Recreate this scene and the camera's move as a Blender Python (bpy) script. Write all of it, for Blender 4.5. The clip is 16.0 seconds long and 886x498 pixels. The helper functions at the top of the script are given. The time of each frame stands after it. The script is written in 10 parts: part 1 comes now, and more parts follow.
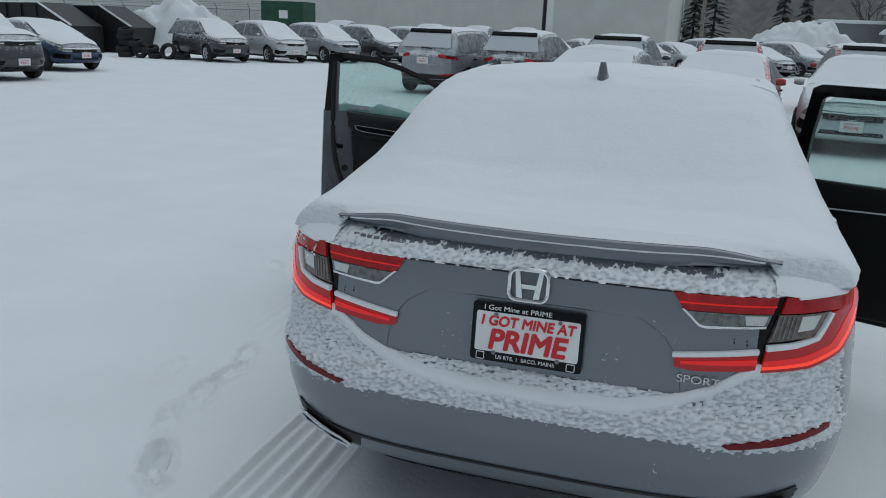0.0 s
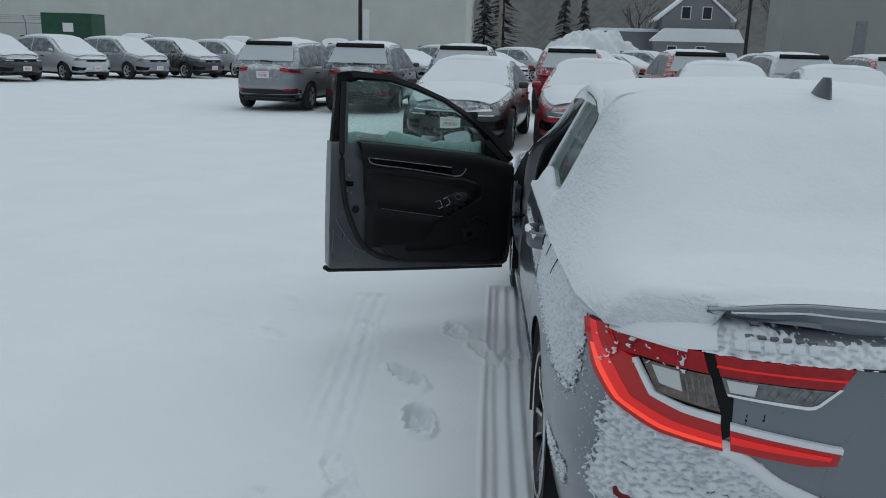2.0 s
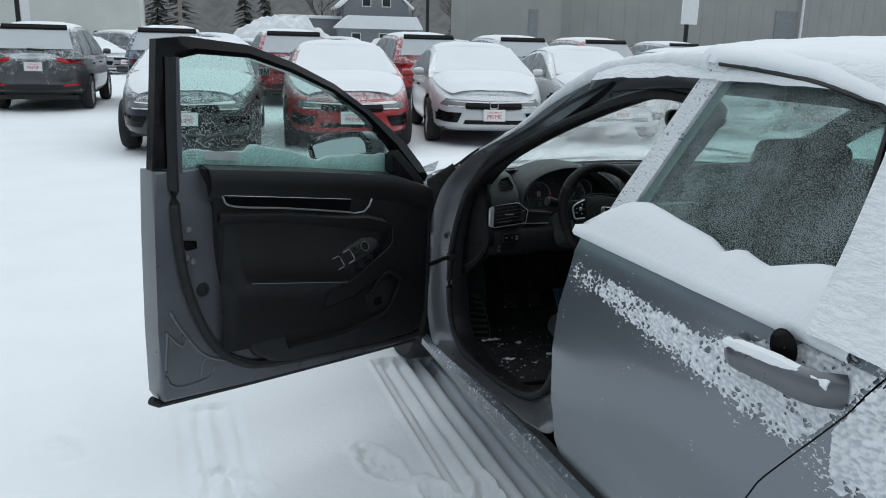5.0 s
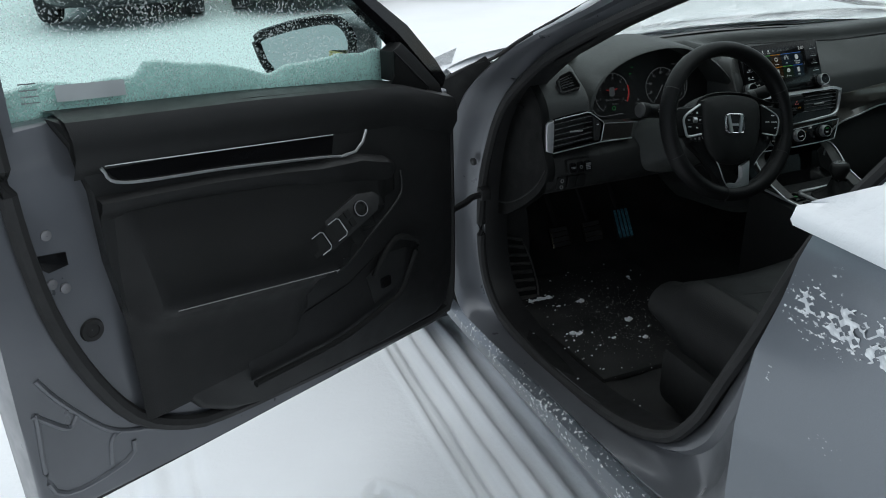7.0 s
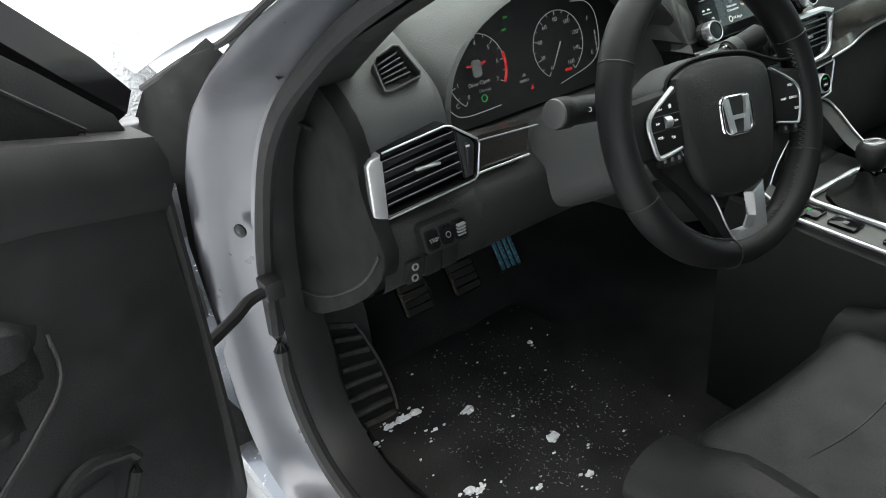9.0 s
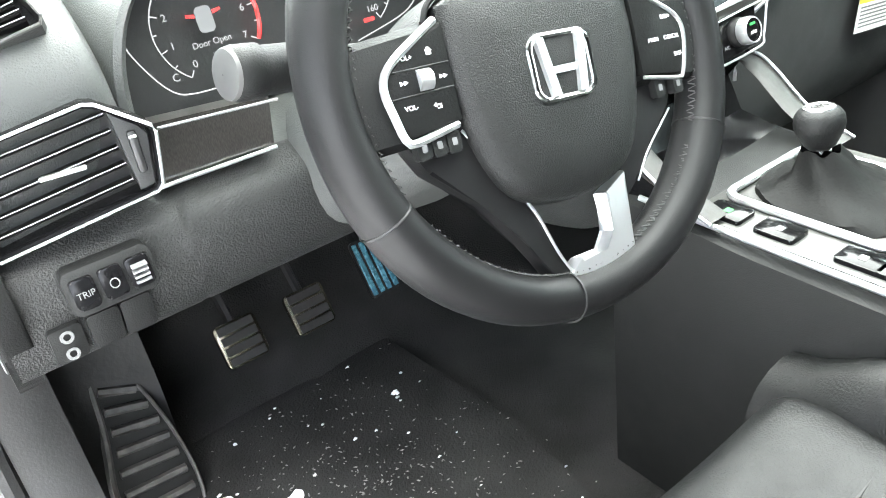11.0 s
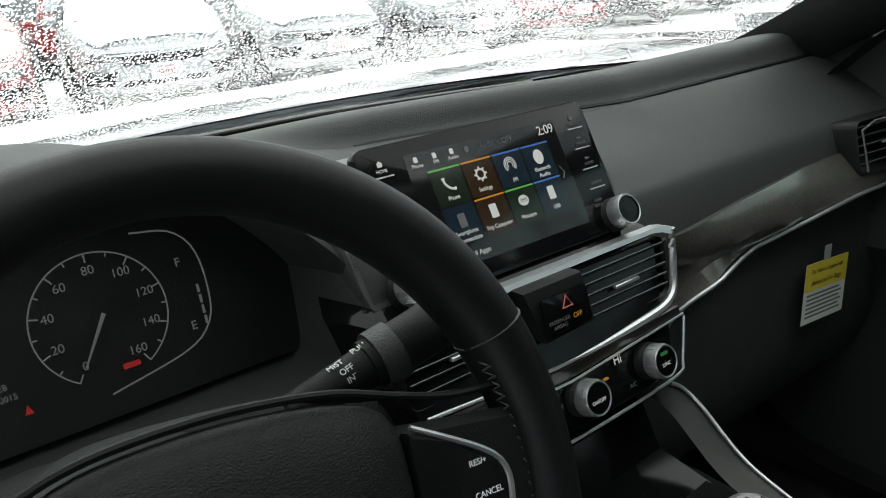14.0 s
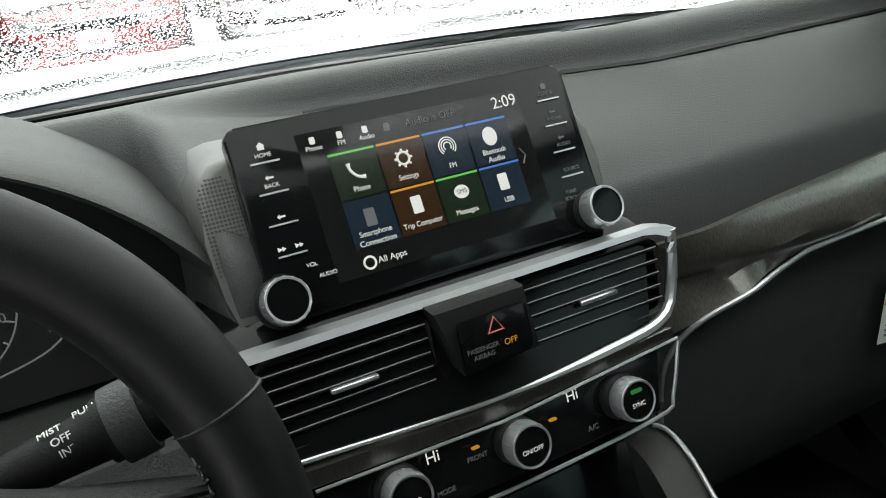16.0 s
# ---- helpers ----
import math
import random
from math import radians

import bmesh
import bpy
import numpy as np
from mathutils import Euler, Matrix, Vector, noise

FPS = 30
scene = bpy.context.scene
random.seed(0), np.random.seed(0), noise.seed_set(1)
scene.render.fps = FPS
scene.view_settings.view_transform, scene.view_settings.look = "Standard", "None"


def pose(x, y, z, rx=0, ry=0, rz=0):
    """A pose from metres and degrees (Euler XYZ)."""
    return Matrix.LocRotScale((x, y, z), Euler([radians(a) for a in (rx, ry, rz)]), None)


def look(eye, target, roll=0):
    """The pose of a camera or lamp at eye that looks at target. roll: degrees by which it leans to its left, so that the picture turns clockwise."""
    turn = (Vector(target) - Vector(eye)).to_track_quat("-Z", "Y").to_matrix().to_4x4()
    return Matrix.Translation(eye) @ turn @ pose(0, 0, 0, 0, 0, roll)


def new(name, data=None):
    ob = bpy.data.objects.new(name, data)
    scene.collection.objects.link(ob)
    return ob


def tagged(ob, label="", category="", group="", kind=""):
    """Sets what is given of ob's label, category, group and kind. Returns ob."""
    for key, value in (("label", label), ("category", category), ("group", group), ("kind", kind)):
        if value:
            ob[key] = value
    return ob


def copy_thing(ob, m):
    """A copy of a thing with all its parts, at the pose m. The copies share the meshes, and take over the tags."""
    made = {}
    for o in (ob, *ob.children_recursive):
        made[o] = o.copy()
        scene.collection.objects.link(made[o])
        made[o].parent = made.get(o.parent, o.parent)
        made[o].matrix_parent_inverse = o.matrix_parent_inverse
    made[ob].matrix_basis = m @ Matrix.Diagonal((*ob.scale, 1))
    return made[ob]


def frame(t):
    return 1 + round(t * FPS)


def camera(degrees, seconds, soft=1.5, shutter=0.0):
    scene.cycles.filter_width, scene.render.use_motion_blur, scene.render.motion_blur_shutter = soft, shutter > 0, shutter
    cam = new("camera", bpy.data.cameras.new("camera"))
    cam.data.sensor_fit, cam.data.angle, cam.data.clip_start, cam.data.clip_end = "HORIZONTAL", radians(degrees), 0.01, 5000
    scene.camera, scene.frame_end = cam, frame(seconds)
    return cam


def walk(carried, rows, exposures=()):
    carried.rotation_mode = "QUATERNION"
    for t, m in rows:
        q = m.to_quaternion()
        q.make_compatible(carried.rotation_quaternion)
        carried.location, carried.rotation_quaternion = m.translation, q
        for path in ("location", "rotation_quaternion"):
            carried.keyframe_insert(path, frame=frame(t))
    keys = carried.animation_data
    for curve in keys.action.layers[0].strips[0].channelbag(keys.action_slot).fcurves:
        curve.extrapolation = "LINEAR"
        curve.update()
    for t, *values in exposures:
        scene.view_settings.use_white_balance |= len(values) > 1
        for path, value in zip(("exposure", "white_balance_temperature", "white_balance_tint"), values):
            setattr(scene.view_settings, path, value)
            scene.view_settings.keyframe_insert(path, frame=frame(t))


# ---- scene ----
cam = camera(57.4, 16.0, soft=1.0)
PATH = [
    (0, (0.374, -2.045, 1.628), (-0.181, -0.196, 1.104), 2.3),
    (0.5, (-0.041, -2.035, 1.613), (-0.43, -0.146, 1.081), 2.4),
    (1, (-0.452, -1.872, 1.614), (-0.756, 0.029, 1.071), 2.0),
    (1.5, (-0.853, -1.715, 1.595), (-1.11, 0.202, 1.089), 1.7),
    (2, (-1.146, -1.469, 1.591), (-1.229, 0.469, 1.107), 1.5),
    (2.5, (-1.394, -1.116, 1.595), (-1.329, 0.819, 1.096), 1.5),
    (3, (-1.641, -0.808, 1.573), (-1.368, 1.11, 1.077), 2.0),
    (3.5, (-1.797, -0.49, 1.567), (-1.309, 1.393, 1.1), 1.5),
    (4, (-1.916, -0.14, 1.562), (-1.33, 1.714, 1.095), 1.5),
    (4.2, (-1.966, -0.024, 1.537), (-1.339, 1.817, 1.069), 2.1),
    (6.3, (-1.797, 1.142, 1.423), (-1.068, 2.88, 0.755), -1.4),
    (6.5, (-1.786, 1.243, 1.418), (-1.018, 2.944, 0.698), -1.2),
    (7, (-1.699, 1.534, 1.411), (-1.035, 3.224, 0.572), -1.8),
    (7.5, (-1.645, 1.86, 1.392), (-1.021, 3.523, 0.472), -2.0),
    (8, (-1.539, 2.107, 1.352), (-0.7, 3.67, 0.428), -6.1),
    (8.5, (-1.337, 2.283, 1.3), (-0.517, 3.797, 0.282), -8.7),
    (9, (-1.166, 2.46, 1.232), (-0.208, 3.9, 0.228), -5.7),
    (9.2, (-1.119, 2.531, 1.197), (-0.019, 3.881, 0.214), -4.3),
    (11.3, (-0.721, 2.614, 1.042), (0.226, 4.059, 0.035), -7.9),
    (11.5, (-0.702, 2.622, 1.061), (0.273, 4.109, 0.146), -7.8),
    (12, (-0.668, 2.635, 1.097), (0.309, 4.173, 0.273), -7.1),
    (12.5, (-0.626, 2.692, 1.099), (0.354, 4.247, 0.31), -5.9),
    (13, (-0.573, 2.747, 1.083), (0.507, 4.274, 0.374), -4.6),
    (13.5, (-0.521, 2.76, 1.081), (0.604, 4.284, 0.44), -4.8),
    (14, (-0.464, 2.74, 1.086), (0.684, 4.253, 0.459), -5.3),
    (14.5, (-0.388, 2.703, 1.087), (0.714, 4.243, 0.443), -5.2),
    (15, (-0.319, 2.698, 1.079), (0.728, 4.27, 0.42), -5.6),
    (15.5, (-0.264, 2.707, 1.076), (0.686, 4.329, 0.393), -5.8),
    (16, (-0.239, 2.76, 1.069), (0.578, 4.434, 0.339), -6.4),
]
EXPOSURES = [(0, -0.12, 5900, 2), (2.5, 0.02, 5900, 2), (4.2, 0.42, 5950, 3), (6.3, 0.8, 6150, 4), (7.5, 1.1, 6250, 5), (8.2, 1.6, 6400, 5), (9.2, 3.10, 6850, 8), (11.3, 5.50, 6800, 8), (11.6, 4.88, 6800, 8), (12.0, 3.95, 6800, 8), (12.5, 3.22, 6800, 8), (13.2, 2.42, 6800, 8), (14.2, 1.72, 6800, 8), (15.0, 1.88, 6800, 9), (16.0, 2.38, 6900, 10)]
walk(cam, [(t, look(eye, target, roll)) for t, eye, target, roll in PATH], EXPOSURES)

# ---- world and light: an overcast winter day ----
world = bpy.data.worlds.new("overcast_sky")
scene.world = world
world.use_nodes = True
wn, wl = world.node_tree.nodes, world.node_tree.links
wn.clear()
sky = wn.new("ShaderNodeTexSky")
sky.sky_type, sky.sun_disc = "NISHITA", False
sky.sun_elevation, sky.sun_rotation = radians(52), radians(10)
pale = wn.new("ShaderNodeHueSaturation")
pale.inputs["Saturation"].default_value = 0.35
sky_bg = wn.new("ShaderNodeBackground")
sky_bg.inputs["Strength"].default_value = 0.07
sky_out = wn.new("ShaderNodeOutputWorld")
wl.new(sky.outputs[0], pale.inputs["Color"])
wl.new(pale.outputs[0], sky_bg.inputs[0])
wl.new(sky_bg.outputs[0], sky_out.inputs[0])
sun = new("sun", bpy.data.lights.new("sun", "SUN"))
sun.data.energy, sun.data.angle, sun.data.color = 1.15, radians(110), (1.0, 0.98, 0.95)
sun.matrix_world = look((5, 3, 30), (0, 0, 0))


# ---- materials ----
def shader(name):
    m = bpy.data.materials.new(name)
    m.use_nodes = True
    nt = m.node_tree
    return m, nt, nt.nodes["Principled BSDF"]


def node(nt, kind, **values):
    n = nt.nodes.new(kind)
    for key, value in values.items():
        n.inputs[key.replace("_", " ")].default_value = value
    return n


def noise_tex(nt, scale, detail=3.0, rough=0.55, space="Object", stretch=None):
    co = nt.nodes.new("ShaderNodeTexCoord")
    n = node(nt, "ShaderNodeTexNoise", Scale=scale, Detail=detail, Roughness=rough)
    if stretch:
        mp = nt.nodes.new("ShaderNodeMapping")
        mp.inputs["Scale"].default_value = stretch
        nt.links.new(co.outputs[space], mp.inputs[0])
        nt.links.new(mp.outputs[0], n.inputs["Vector"])
    else:
        nt.links.new(co.outputs[space], n.inputs["Vector"])
    return n


def ramp(nt, source, a, b, low=0.0, high=1.0):
    r = nt.nodes.new("ShaderNodeMapRange")
    r.inputs["From Min"].default_value, r.inputs["From Max"].default_value = a, b
    r.inputs["To Min"].default_value, r.inputs["To Max"].default_value = low, high
    nt.links.new(source, r.inputs["Value"])
    return r


def blend(nt, fac, c1, c2):
    m = nt.nodes.new("ShaderNodeMix")
    m.data_type = "RGBA"
    nt.links.new(fac, m.inputs["Factor"])
    for socket, c in ((m.inputs["A"], c1), (m.inputs["B"], c2)):
        if isinstance(c, tuple):
            socket.default_value = (*c[:3], 1)
        else:
            nt.links.new(c, socket)
    return m.outputs["Result"]


def bumped(nt, bsdf, height, strength=0.3, distance=0.005):
    b = node(nt, "ShaderNodeBump", Strength=strength, Distance=distance)
    nt.links.new(height, b.inputs["Height"])
    nt.links.new(b.outputs[0], bsdf.inputs["Normal"])


def plain(name, color, rough=0.5, metal=0.0, vary=0.15, scale=6.0, grain=0.0, grain_scale=300.0, coat=0.0, spec=0.5, patch=0.08):
    """A surface with soft large blotches in its colour, rough patches and an optional fine grain."""
    m, nt, b = shader(name)
    n = noise_tex(nt, scale)
    dark = tuple(c * (1 - vary) for c in color)
    light = tuple(min(1, c * (1 + vary)) for c in color)
    nt.links.new(blend(nt, ramp(nt, n.outputs["Fac"], 0.3, 0.7).outputs[0], dark, light), b.inputs["Base Color"])
    r = ramp(nt, noise_tex(nt, scale * 4).outputs["Fac"], 0.3, 0.7, max(0.02, rough - patch), min(1, rough + patch))
    nt.links.new(r.outputs[0], b.inputs["Roughness"])
    b.inputs["Metallic"].default_value = metal
    b.inputs["Coat Weight"].default_value = coat
    b.inputs["Coat Roughness"].default_value = 0.08
    b.inputs["Specular IOR Level"].default_value = spec
    if grain:
        bumped(nt, b, noise_tex(nt, grain_scale, 2.0).outputs["Fac"], grain, 0.002)
    return m


def snow_material(name, color=(0.86, 0.88, 0.90), lumps=0.25, fine=0.35, blown=0.0):
    """Snow with soft lumps and fine grain; blown: how strongly its steep sides are rippled and worn thin by the wind."""
    m, nt, b = shader(name)
    big = noise_tex(nt, 1.3, 4.0)
    small = noise_tex(nt, 55.0, 4.0, 0.65)
    base_color = blend(nt, ramp(nt, big.outputs["Fac"], 0.3, 0.7).outputs[0], tuple(c * 0.95 for c in color), color)
    b.inputs["Roughness"].default_value = 0.75
    b.inputs["Specular IOR Level"].default_value = 0.25
    mixer = nt.nodes.new("ShaderNodeMath")
    mixer.operation = "MULTIPLY_ADD"
    nt.links.new(noise_tex(nt, 7.0, 3.0).outputs["Fac"], mixer.inputs[0])
    mixer.inputs[1].default_value = lumps * 8
    nt.links.new(small.outputs["Fac"], mixer.inputs[2])
    height = mixer.outputs[0]
    if blown:
        geo = nt.nodes.new("ShaderNodeNewGeometry")
        sep = nt.nodes.new("ShaderNodeSeparateXYZ")
        nt.links.new(geo.outputs["True Normal"], sep.inputs[0])
        flat_ = nt.nodes.new("ShaderNodeMath")
        flat_.operation = "ABSOLUTE"
        nt.links.new(sep.outputs["Z"], flat_.inputs[0])
        steep = ramp(nt, flat_.outputs[0], 0.35, 0.72, 1.0, 0.0)
        ripple = noise_tex(nt, 46.0, 3.0, 0.6, stretch=(1.0, 0.55, 1.7))
        worn = noise_tex(nt, 3.2, 4.0, 0.6, stretch=(1.0, 0.6, 1.5))
        amount = nt.nodes.new("ShaderNodeMath")
        amount.operation = "MULTIPLY"
        nt.links.new(steep.outputs[0], amount.inputs[0])
        nt.links.new(ramp(nt, ripple.outputs["Fac"], 0.35, 0.65, 0.0, 6.0 * blown).outputs[0], amount.inputs[1])
        total = nt.nodes.new("ShaderNodeMath")
        nt.links.new(height, total.inputs[0])
        nt.links.new(amount.outputs[0], total.inputs[1])
        height = total.outputs[0]
        thin = nt.nodes.new("ShaderNodeMath")
        thin.operation = "MULTIPLY"
        nt.links.new(ramp(nt, worn.outputs["Fac"], 0.50, 0.68, 0.0, 1.0).outputs[0], thin.inputs[0])
        nt.links.new(ramp(nt, ripple.outputs["Fac"], 0.62, 0.40, 0.0, 0.75 * blown).outputs[0], thin.inputs[1])
        thin2 = nt.nodes.new("ShaderNodeMath")
        thin2.operation = "MULTIPLY"
        nt.links.new(thin.outputs[0], thin2.inputs[0])
        nt.links.new(steep.outputs[0], thin2.inputs[1])
        base_color = blend(nt, thin2.outputs[0], base_color, (0.42, 0.45, 0.48))
    nt.links.new(base_color, b.inputs["Base Color"])
    bumped(nt, b, height, fine, 0.006)
    return m


def dusted(name, color, rough, metal, coat, crust=105.0):
    """Car paint under a patchy crust of frozen snow, as thick as the mesh's 'frost' values say."""
    m, nt, b = shader(name)
    at = nt.nodes.new("ShaderNodeAttribute")
    at.attribute_name = "frost"
    grains = noise_tex(nt, crust, 3.0, 0.6, stretch=(1.0, 0.75, 1.5))
    patches = noise_tex(nt, 11.0, 3.0, 0.6)
    s1 = nt.nodes.new("ShaderNodeMath")
    s1.operation = "MULTIPLY_ADD"
    nt.links.new(ramp(nt, grains.outputs["Fac"], 0.32, 0.68, -0.5, 0.5).outputs[0], s1.inputs[0])
    s1.inputs[1].default_value = 0.9
    nt.links.new(at.outputs["Fac"], s1.inputs[2])
    s2 = nt.nodes.new("ShaderNodeMath")
    s2.operation = "MULTIPLY_ADD"
    nt.links.new(ramp(nt, patches.outputs["Fac"], 0.3, 0.7, -0.5, 0.5).outputs[0], s2.inputs[0])
    s2.inputs[1].default_value = 0.4
    nt.links.new(s1.outputs[0], s2.inputs[2])
    cover = ramp(nt, s2.outputs[0], 0.54, 0.66)
    flake = noise_tex(nt, 900.0, 1.0)
    paint = blend(nt, flake.outputs["Fac"], tuple(c * 0.8 for c in color), tuple(c * 1.2 for c in color))
    dirt = noise_tex(nt, 3.0, 5.0)
    paint = blend(nt, ramp(nt, dirt.outputs["Fac"], 0.35, 0.75, 0.0, 0.35).outputs[0], paint, tuple(c * 0.75 + 0.03 for c in color))
    nt.links.new(blend(nt, cover.outputs[0], paint, (0.84, 0.86, 0.88)), b.inputs["Base Color"])
    nt.links.new(ramp(nt, cover.outputs[0], 0, 1, rough, 0.8).outputs[0], b.inputs["Roughness"])
    nt.links.new(ramp(nt, cover.outputs[0], 0, 1, metal, 0.0).outputs[0], b.inputs["Metallic"])
    nt.links.new(ramp(nt, cover.outputs[0], 0, 1, coat, 0.0).outputs[0], b.inputs["Coat Weight"])
    b.inputs["Coat Roughness"].default_value = 0.12
    bumped(nt, b, s2.outputs[0], 0.0, 0.006)
    bump = b.inputs["Normal"].links[0].from_node
    nt.links.new(ramp(nt, s2.outputs[0], 0.46, 0.64, 0.0, 1.0).outputs[0], bump.inputs["Strength"])
    return m


def pane(name, tint, drops, ice=(0.75, 0.83, 0.82), drop_scale=240.0, low=0.52, high=0.6, gloss=0.1, through_ice=0.6, stretch=None):
    """Clear tinted glass, wet and spotted with ice."""
    m, nt, b = shader(name)
    clear = nt.nodes.new("ShaderNodeBsdfTransparent")
    clear.inputs[0].default_value = (*tint, 1)
    shine = node(nt, "ShaderNodeBsdfGlossy", Roughness=0.05)
    fres = node(nt, "ShaderNodeLayerWeight", Blend=0.5)
    mix1 = nt.nodes.new("ShaderNodeMixShader")
    scaled = ramp(nt, fres.outputs["Facing"], 0.55, 1, 0.03, gloss * 5)
    nt.links.new(scaled.outputs[0], mix1.inputs[0])
    nt.links.new(clear.outputs[0], mix1.inputs[1])
    nt.links.new(shine.outputs[0], mix1.inputs[2])
    b.inputs["Base Color"].default_value = (*ice, 1)
    b.inputs["Roughness"].default_value = 0.5
    trans = nt.nodes.new("ShaderNodeBsdfTranslucent")
    trans.inputs[0].default_value = (*ice, 1)
    frost_mix = nt.nodes.new("ShaderNodeMixShader")
    frost_mix.inputs[0].default_value = through_ice
    nt.links.new(b.outputs[0], frost_mix.inputs[1])
    nt.links.new(trans.outputs[0], frost_mix.inputs[2])
    n1 = noise_tex(nt, drop_scale, 2.0, 0.5, stretch=stretch)
    n2 = noise_tex(nt, 5.0, 3.0, 0.6)
    add = nt.nodes.new("ShaderNodeMath")
    add.operation = "MULTIPLY_ADD"
    nt.links.new(n2.outputs["Fac"], add.inputs[0])
    add.inputs[1].default_value = 0.35
    nt.links.new(n1.outputs["Fac"], add.inputs[2])
    cover = ramp(nt, add.outputs[0], low + 0.17, high + 0.17, 0.0, drops)
    mix2 = nt.nodes.new("ShaderNodeMixShader")
    nt.links.new(cover.outputs[0], mix2.inputs[0])
    nt.links.new(mix1.outputs[0], mix2.inputs[1])
    nt.links.new(frost_mix.outputs[0], mix2.inputs[2])
    nt.links.new(mix2.outputs[0], nt.nodes["Material Output"].inputs[0])
    return m


def lit(name, color, strength, base=None, rough=0.15):
    m, nt, b = shader(name)
    n = noise_tex(nt, 40.0)
    c = base or color
    nt.links.new(blend(nt, n.outputs["Fac"], tuple(v * 0.85 for v in c), c), b.inputs["Base Color"])
    b.inputs["Roughness"].default_value = rough
    b.inputs["Emission Color"].default_value = (*color, 1)
    b.inputs["Emission Strength"].default_value = strength
    b.inputs["Coat Weight"].default_value = 0.2
    return m


GREY = (0.180, 0.198, 0.224)
M = {}
M["snow"] = snow_material("snow")
M["snow_car"] = snow_material("snow_on_car", lumps=0.12, fine=0.35)
M["snow_blown"] = snow_material("windblown_snow_on_car", lumps=0.12, fine=0.4, blown=1.0)
M["snow_lump"] = snow_material("ploughed_snow", (0.82, 0.84, 0.86), 0.6, 0.8)
M["paint"] = dusted("grey_car_paint", GREY, 0.32, 0.55, 0.7)
# the body's grey darkened, so shade on inner panels sits in the colour
M["paint_bare"] = plain("grey_paint_darkened", (0.130, 0.135, 0.148), 0.35, 0.5, 0.12, 5.0, coat=0.4)
M["black"] = plain("black_plastic", (0.007, 0.007, 0.0075), 0.5, grain=0.15)
M["gloss"] = plain("gloss_black", (0.005, 0.005, 0.0055), 0.12, coat=0.0, spec=0.2, patch=0.02)
M["rubber"] = plain("black_rubber", (0.013, 0.013, 0.0135), 0.75, grain=0.3, grain_scale=120)
M["tyre"] = plain("tyre_rubber", (0.022, 0.022, 0.023), 0.85, vary=0.4, grain=0.5, grain_scale=90)
M["rim"] = plain("machined_alloy", (0.55, 0.56, 0.58), 0.3, 0.9)
M["rim_dark"] = plain("dark_alloy", (0.03, 0.03, 0.032), 0.4, 0.5)
M["chrome"] = plain("chrome", (0.78, 0.79, 0.8), 0.12, 1.0, 0.02, patch=0.01)
M["satin"] = plain("satin_metal_trim", (0.56, 0.57, 0.58), 0.33, 0.82, 0.02, patch=0.01)
M["soft"] = plain("soft_touch_plastic", (0.0455, 0.0480, 0.0470), 0.52, vary=0.04, grain=0.4, grain_scale=620, spec=0.35, patch=0.02)
M["hard"] = plain("charcoal_plastic", (0.009, 0.0094, 0.0094), 0.55, vary=0.12, grain=0.25, grain_scale=700, spec=0.2)
M["knee"] = plain("black_knee_panel", (0.045, 0.046, 0.046), 0.6, vary=0.06, grain=0.5, grain_scale=600, spec=0.2)
M["lower_dash"] = plain("grained_lower_dash", (0.013, 0.0135, 0.0135), 0.5, vary=0.06, grain=0.7, grain_scale=520, spec=0.3)
M["rib_grey"] = plain("pale_grey_plastic", (0.16, 0.16, 0.158), 0.45, vary=0.05)
M["card"] = plain("black_door_plastic", (0.0108, 0.0112, 0.0115), 0.5, vary=0.12, grain=0.25, grain_scale=600, spec=0.42)
M["cap"] = plain("matt_black_end_cap", (0.0042, 0.0044, 0.0044), 0.6, vary=0.1, grain=0.25, grain_scale=600, spec=0.14)
M["plate_mid"] = plain("charcoal_switch_plate", (0.016, 0.0165, 0.017), 0.5, vary=0.08, grain=0.15, grain_scale=700, spec=0.35)
M["pillar"] = plain("dark_pillar_plastic", (0.020, 0.021, 0.021), 0.6, vary=0.06, grain=0.25, grain_scale=500, spec=0.25)
M["leather"] = plain("black_leather", (0.0068, 0.0070, 0.0072), 0.5, vary=0.15, grain=0.35, grain_scale=420, spec=0.27)
M["rim_leather"] = plain("smooth_leather", (0.0068, 0.0068, 0.0072), 0.46, vary=0.1, scale=3, grain=0.12, grain_scale=1400, spec=0.2)
M["pad"] = plain("grained_pad", (0.0092, 0.0096, 0.0096), 0.48, vary=0.1, grain=0.5, grain_scale=900, spec=0.25)
M["carpet"] = plain("black_carpet", (0.014, 0.014, 0.0138), 0.95, vary=0.75, scale=9, grain=0.9, grain_scale=300)
M["glass"] = pane("door_glass", (0.62, 0.80, 0.75), 0.35, drop_scale=260.0, low=0.53, high=0.64)
M["windshield"] = pane("icy_windshield", (0.78, 0.86, 0.84), 0.92, ice=(0.86, 0.90, 0.90), drop_scale=560.0, low=0.515, high=0.545, through_ice=0.97, stretch=(1.0, 0.45, 0.6))
M["dark_glass"] = plain("dark_window", (0.03, 0.035, 0.036), 0.12, vary=0.4, scale=9, coat=0.3)
M["red_lens"] = plain("red_lens", (0.38, 0.006, 0.012), 0.15, vary=0.25, scale=30, coat=0.35, spec=0.3)
M["red_dark"] = plain("dark_red_reflector", (0.15, 0.006, 0.010), 0.2, vary=0.3, scale=30, spec=0.3)
M["red_lit"] = lit("lit_tail_lamp", (1.0, 0.010, 0.008), 0.42, (0.25, 0.004, 0.004))
M["red_glow"] = lit("glowing_light_guide", (1.0, 0.055, 0.02), 0.85, (0.3, 0.01, 0.01))
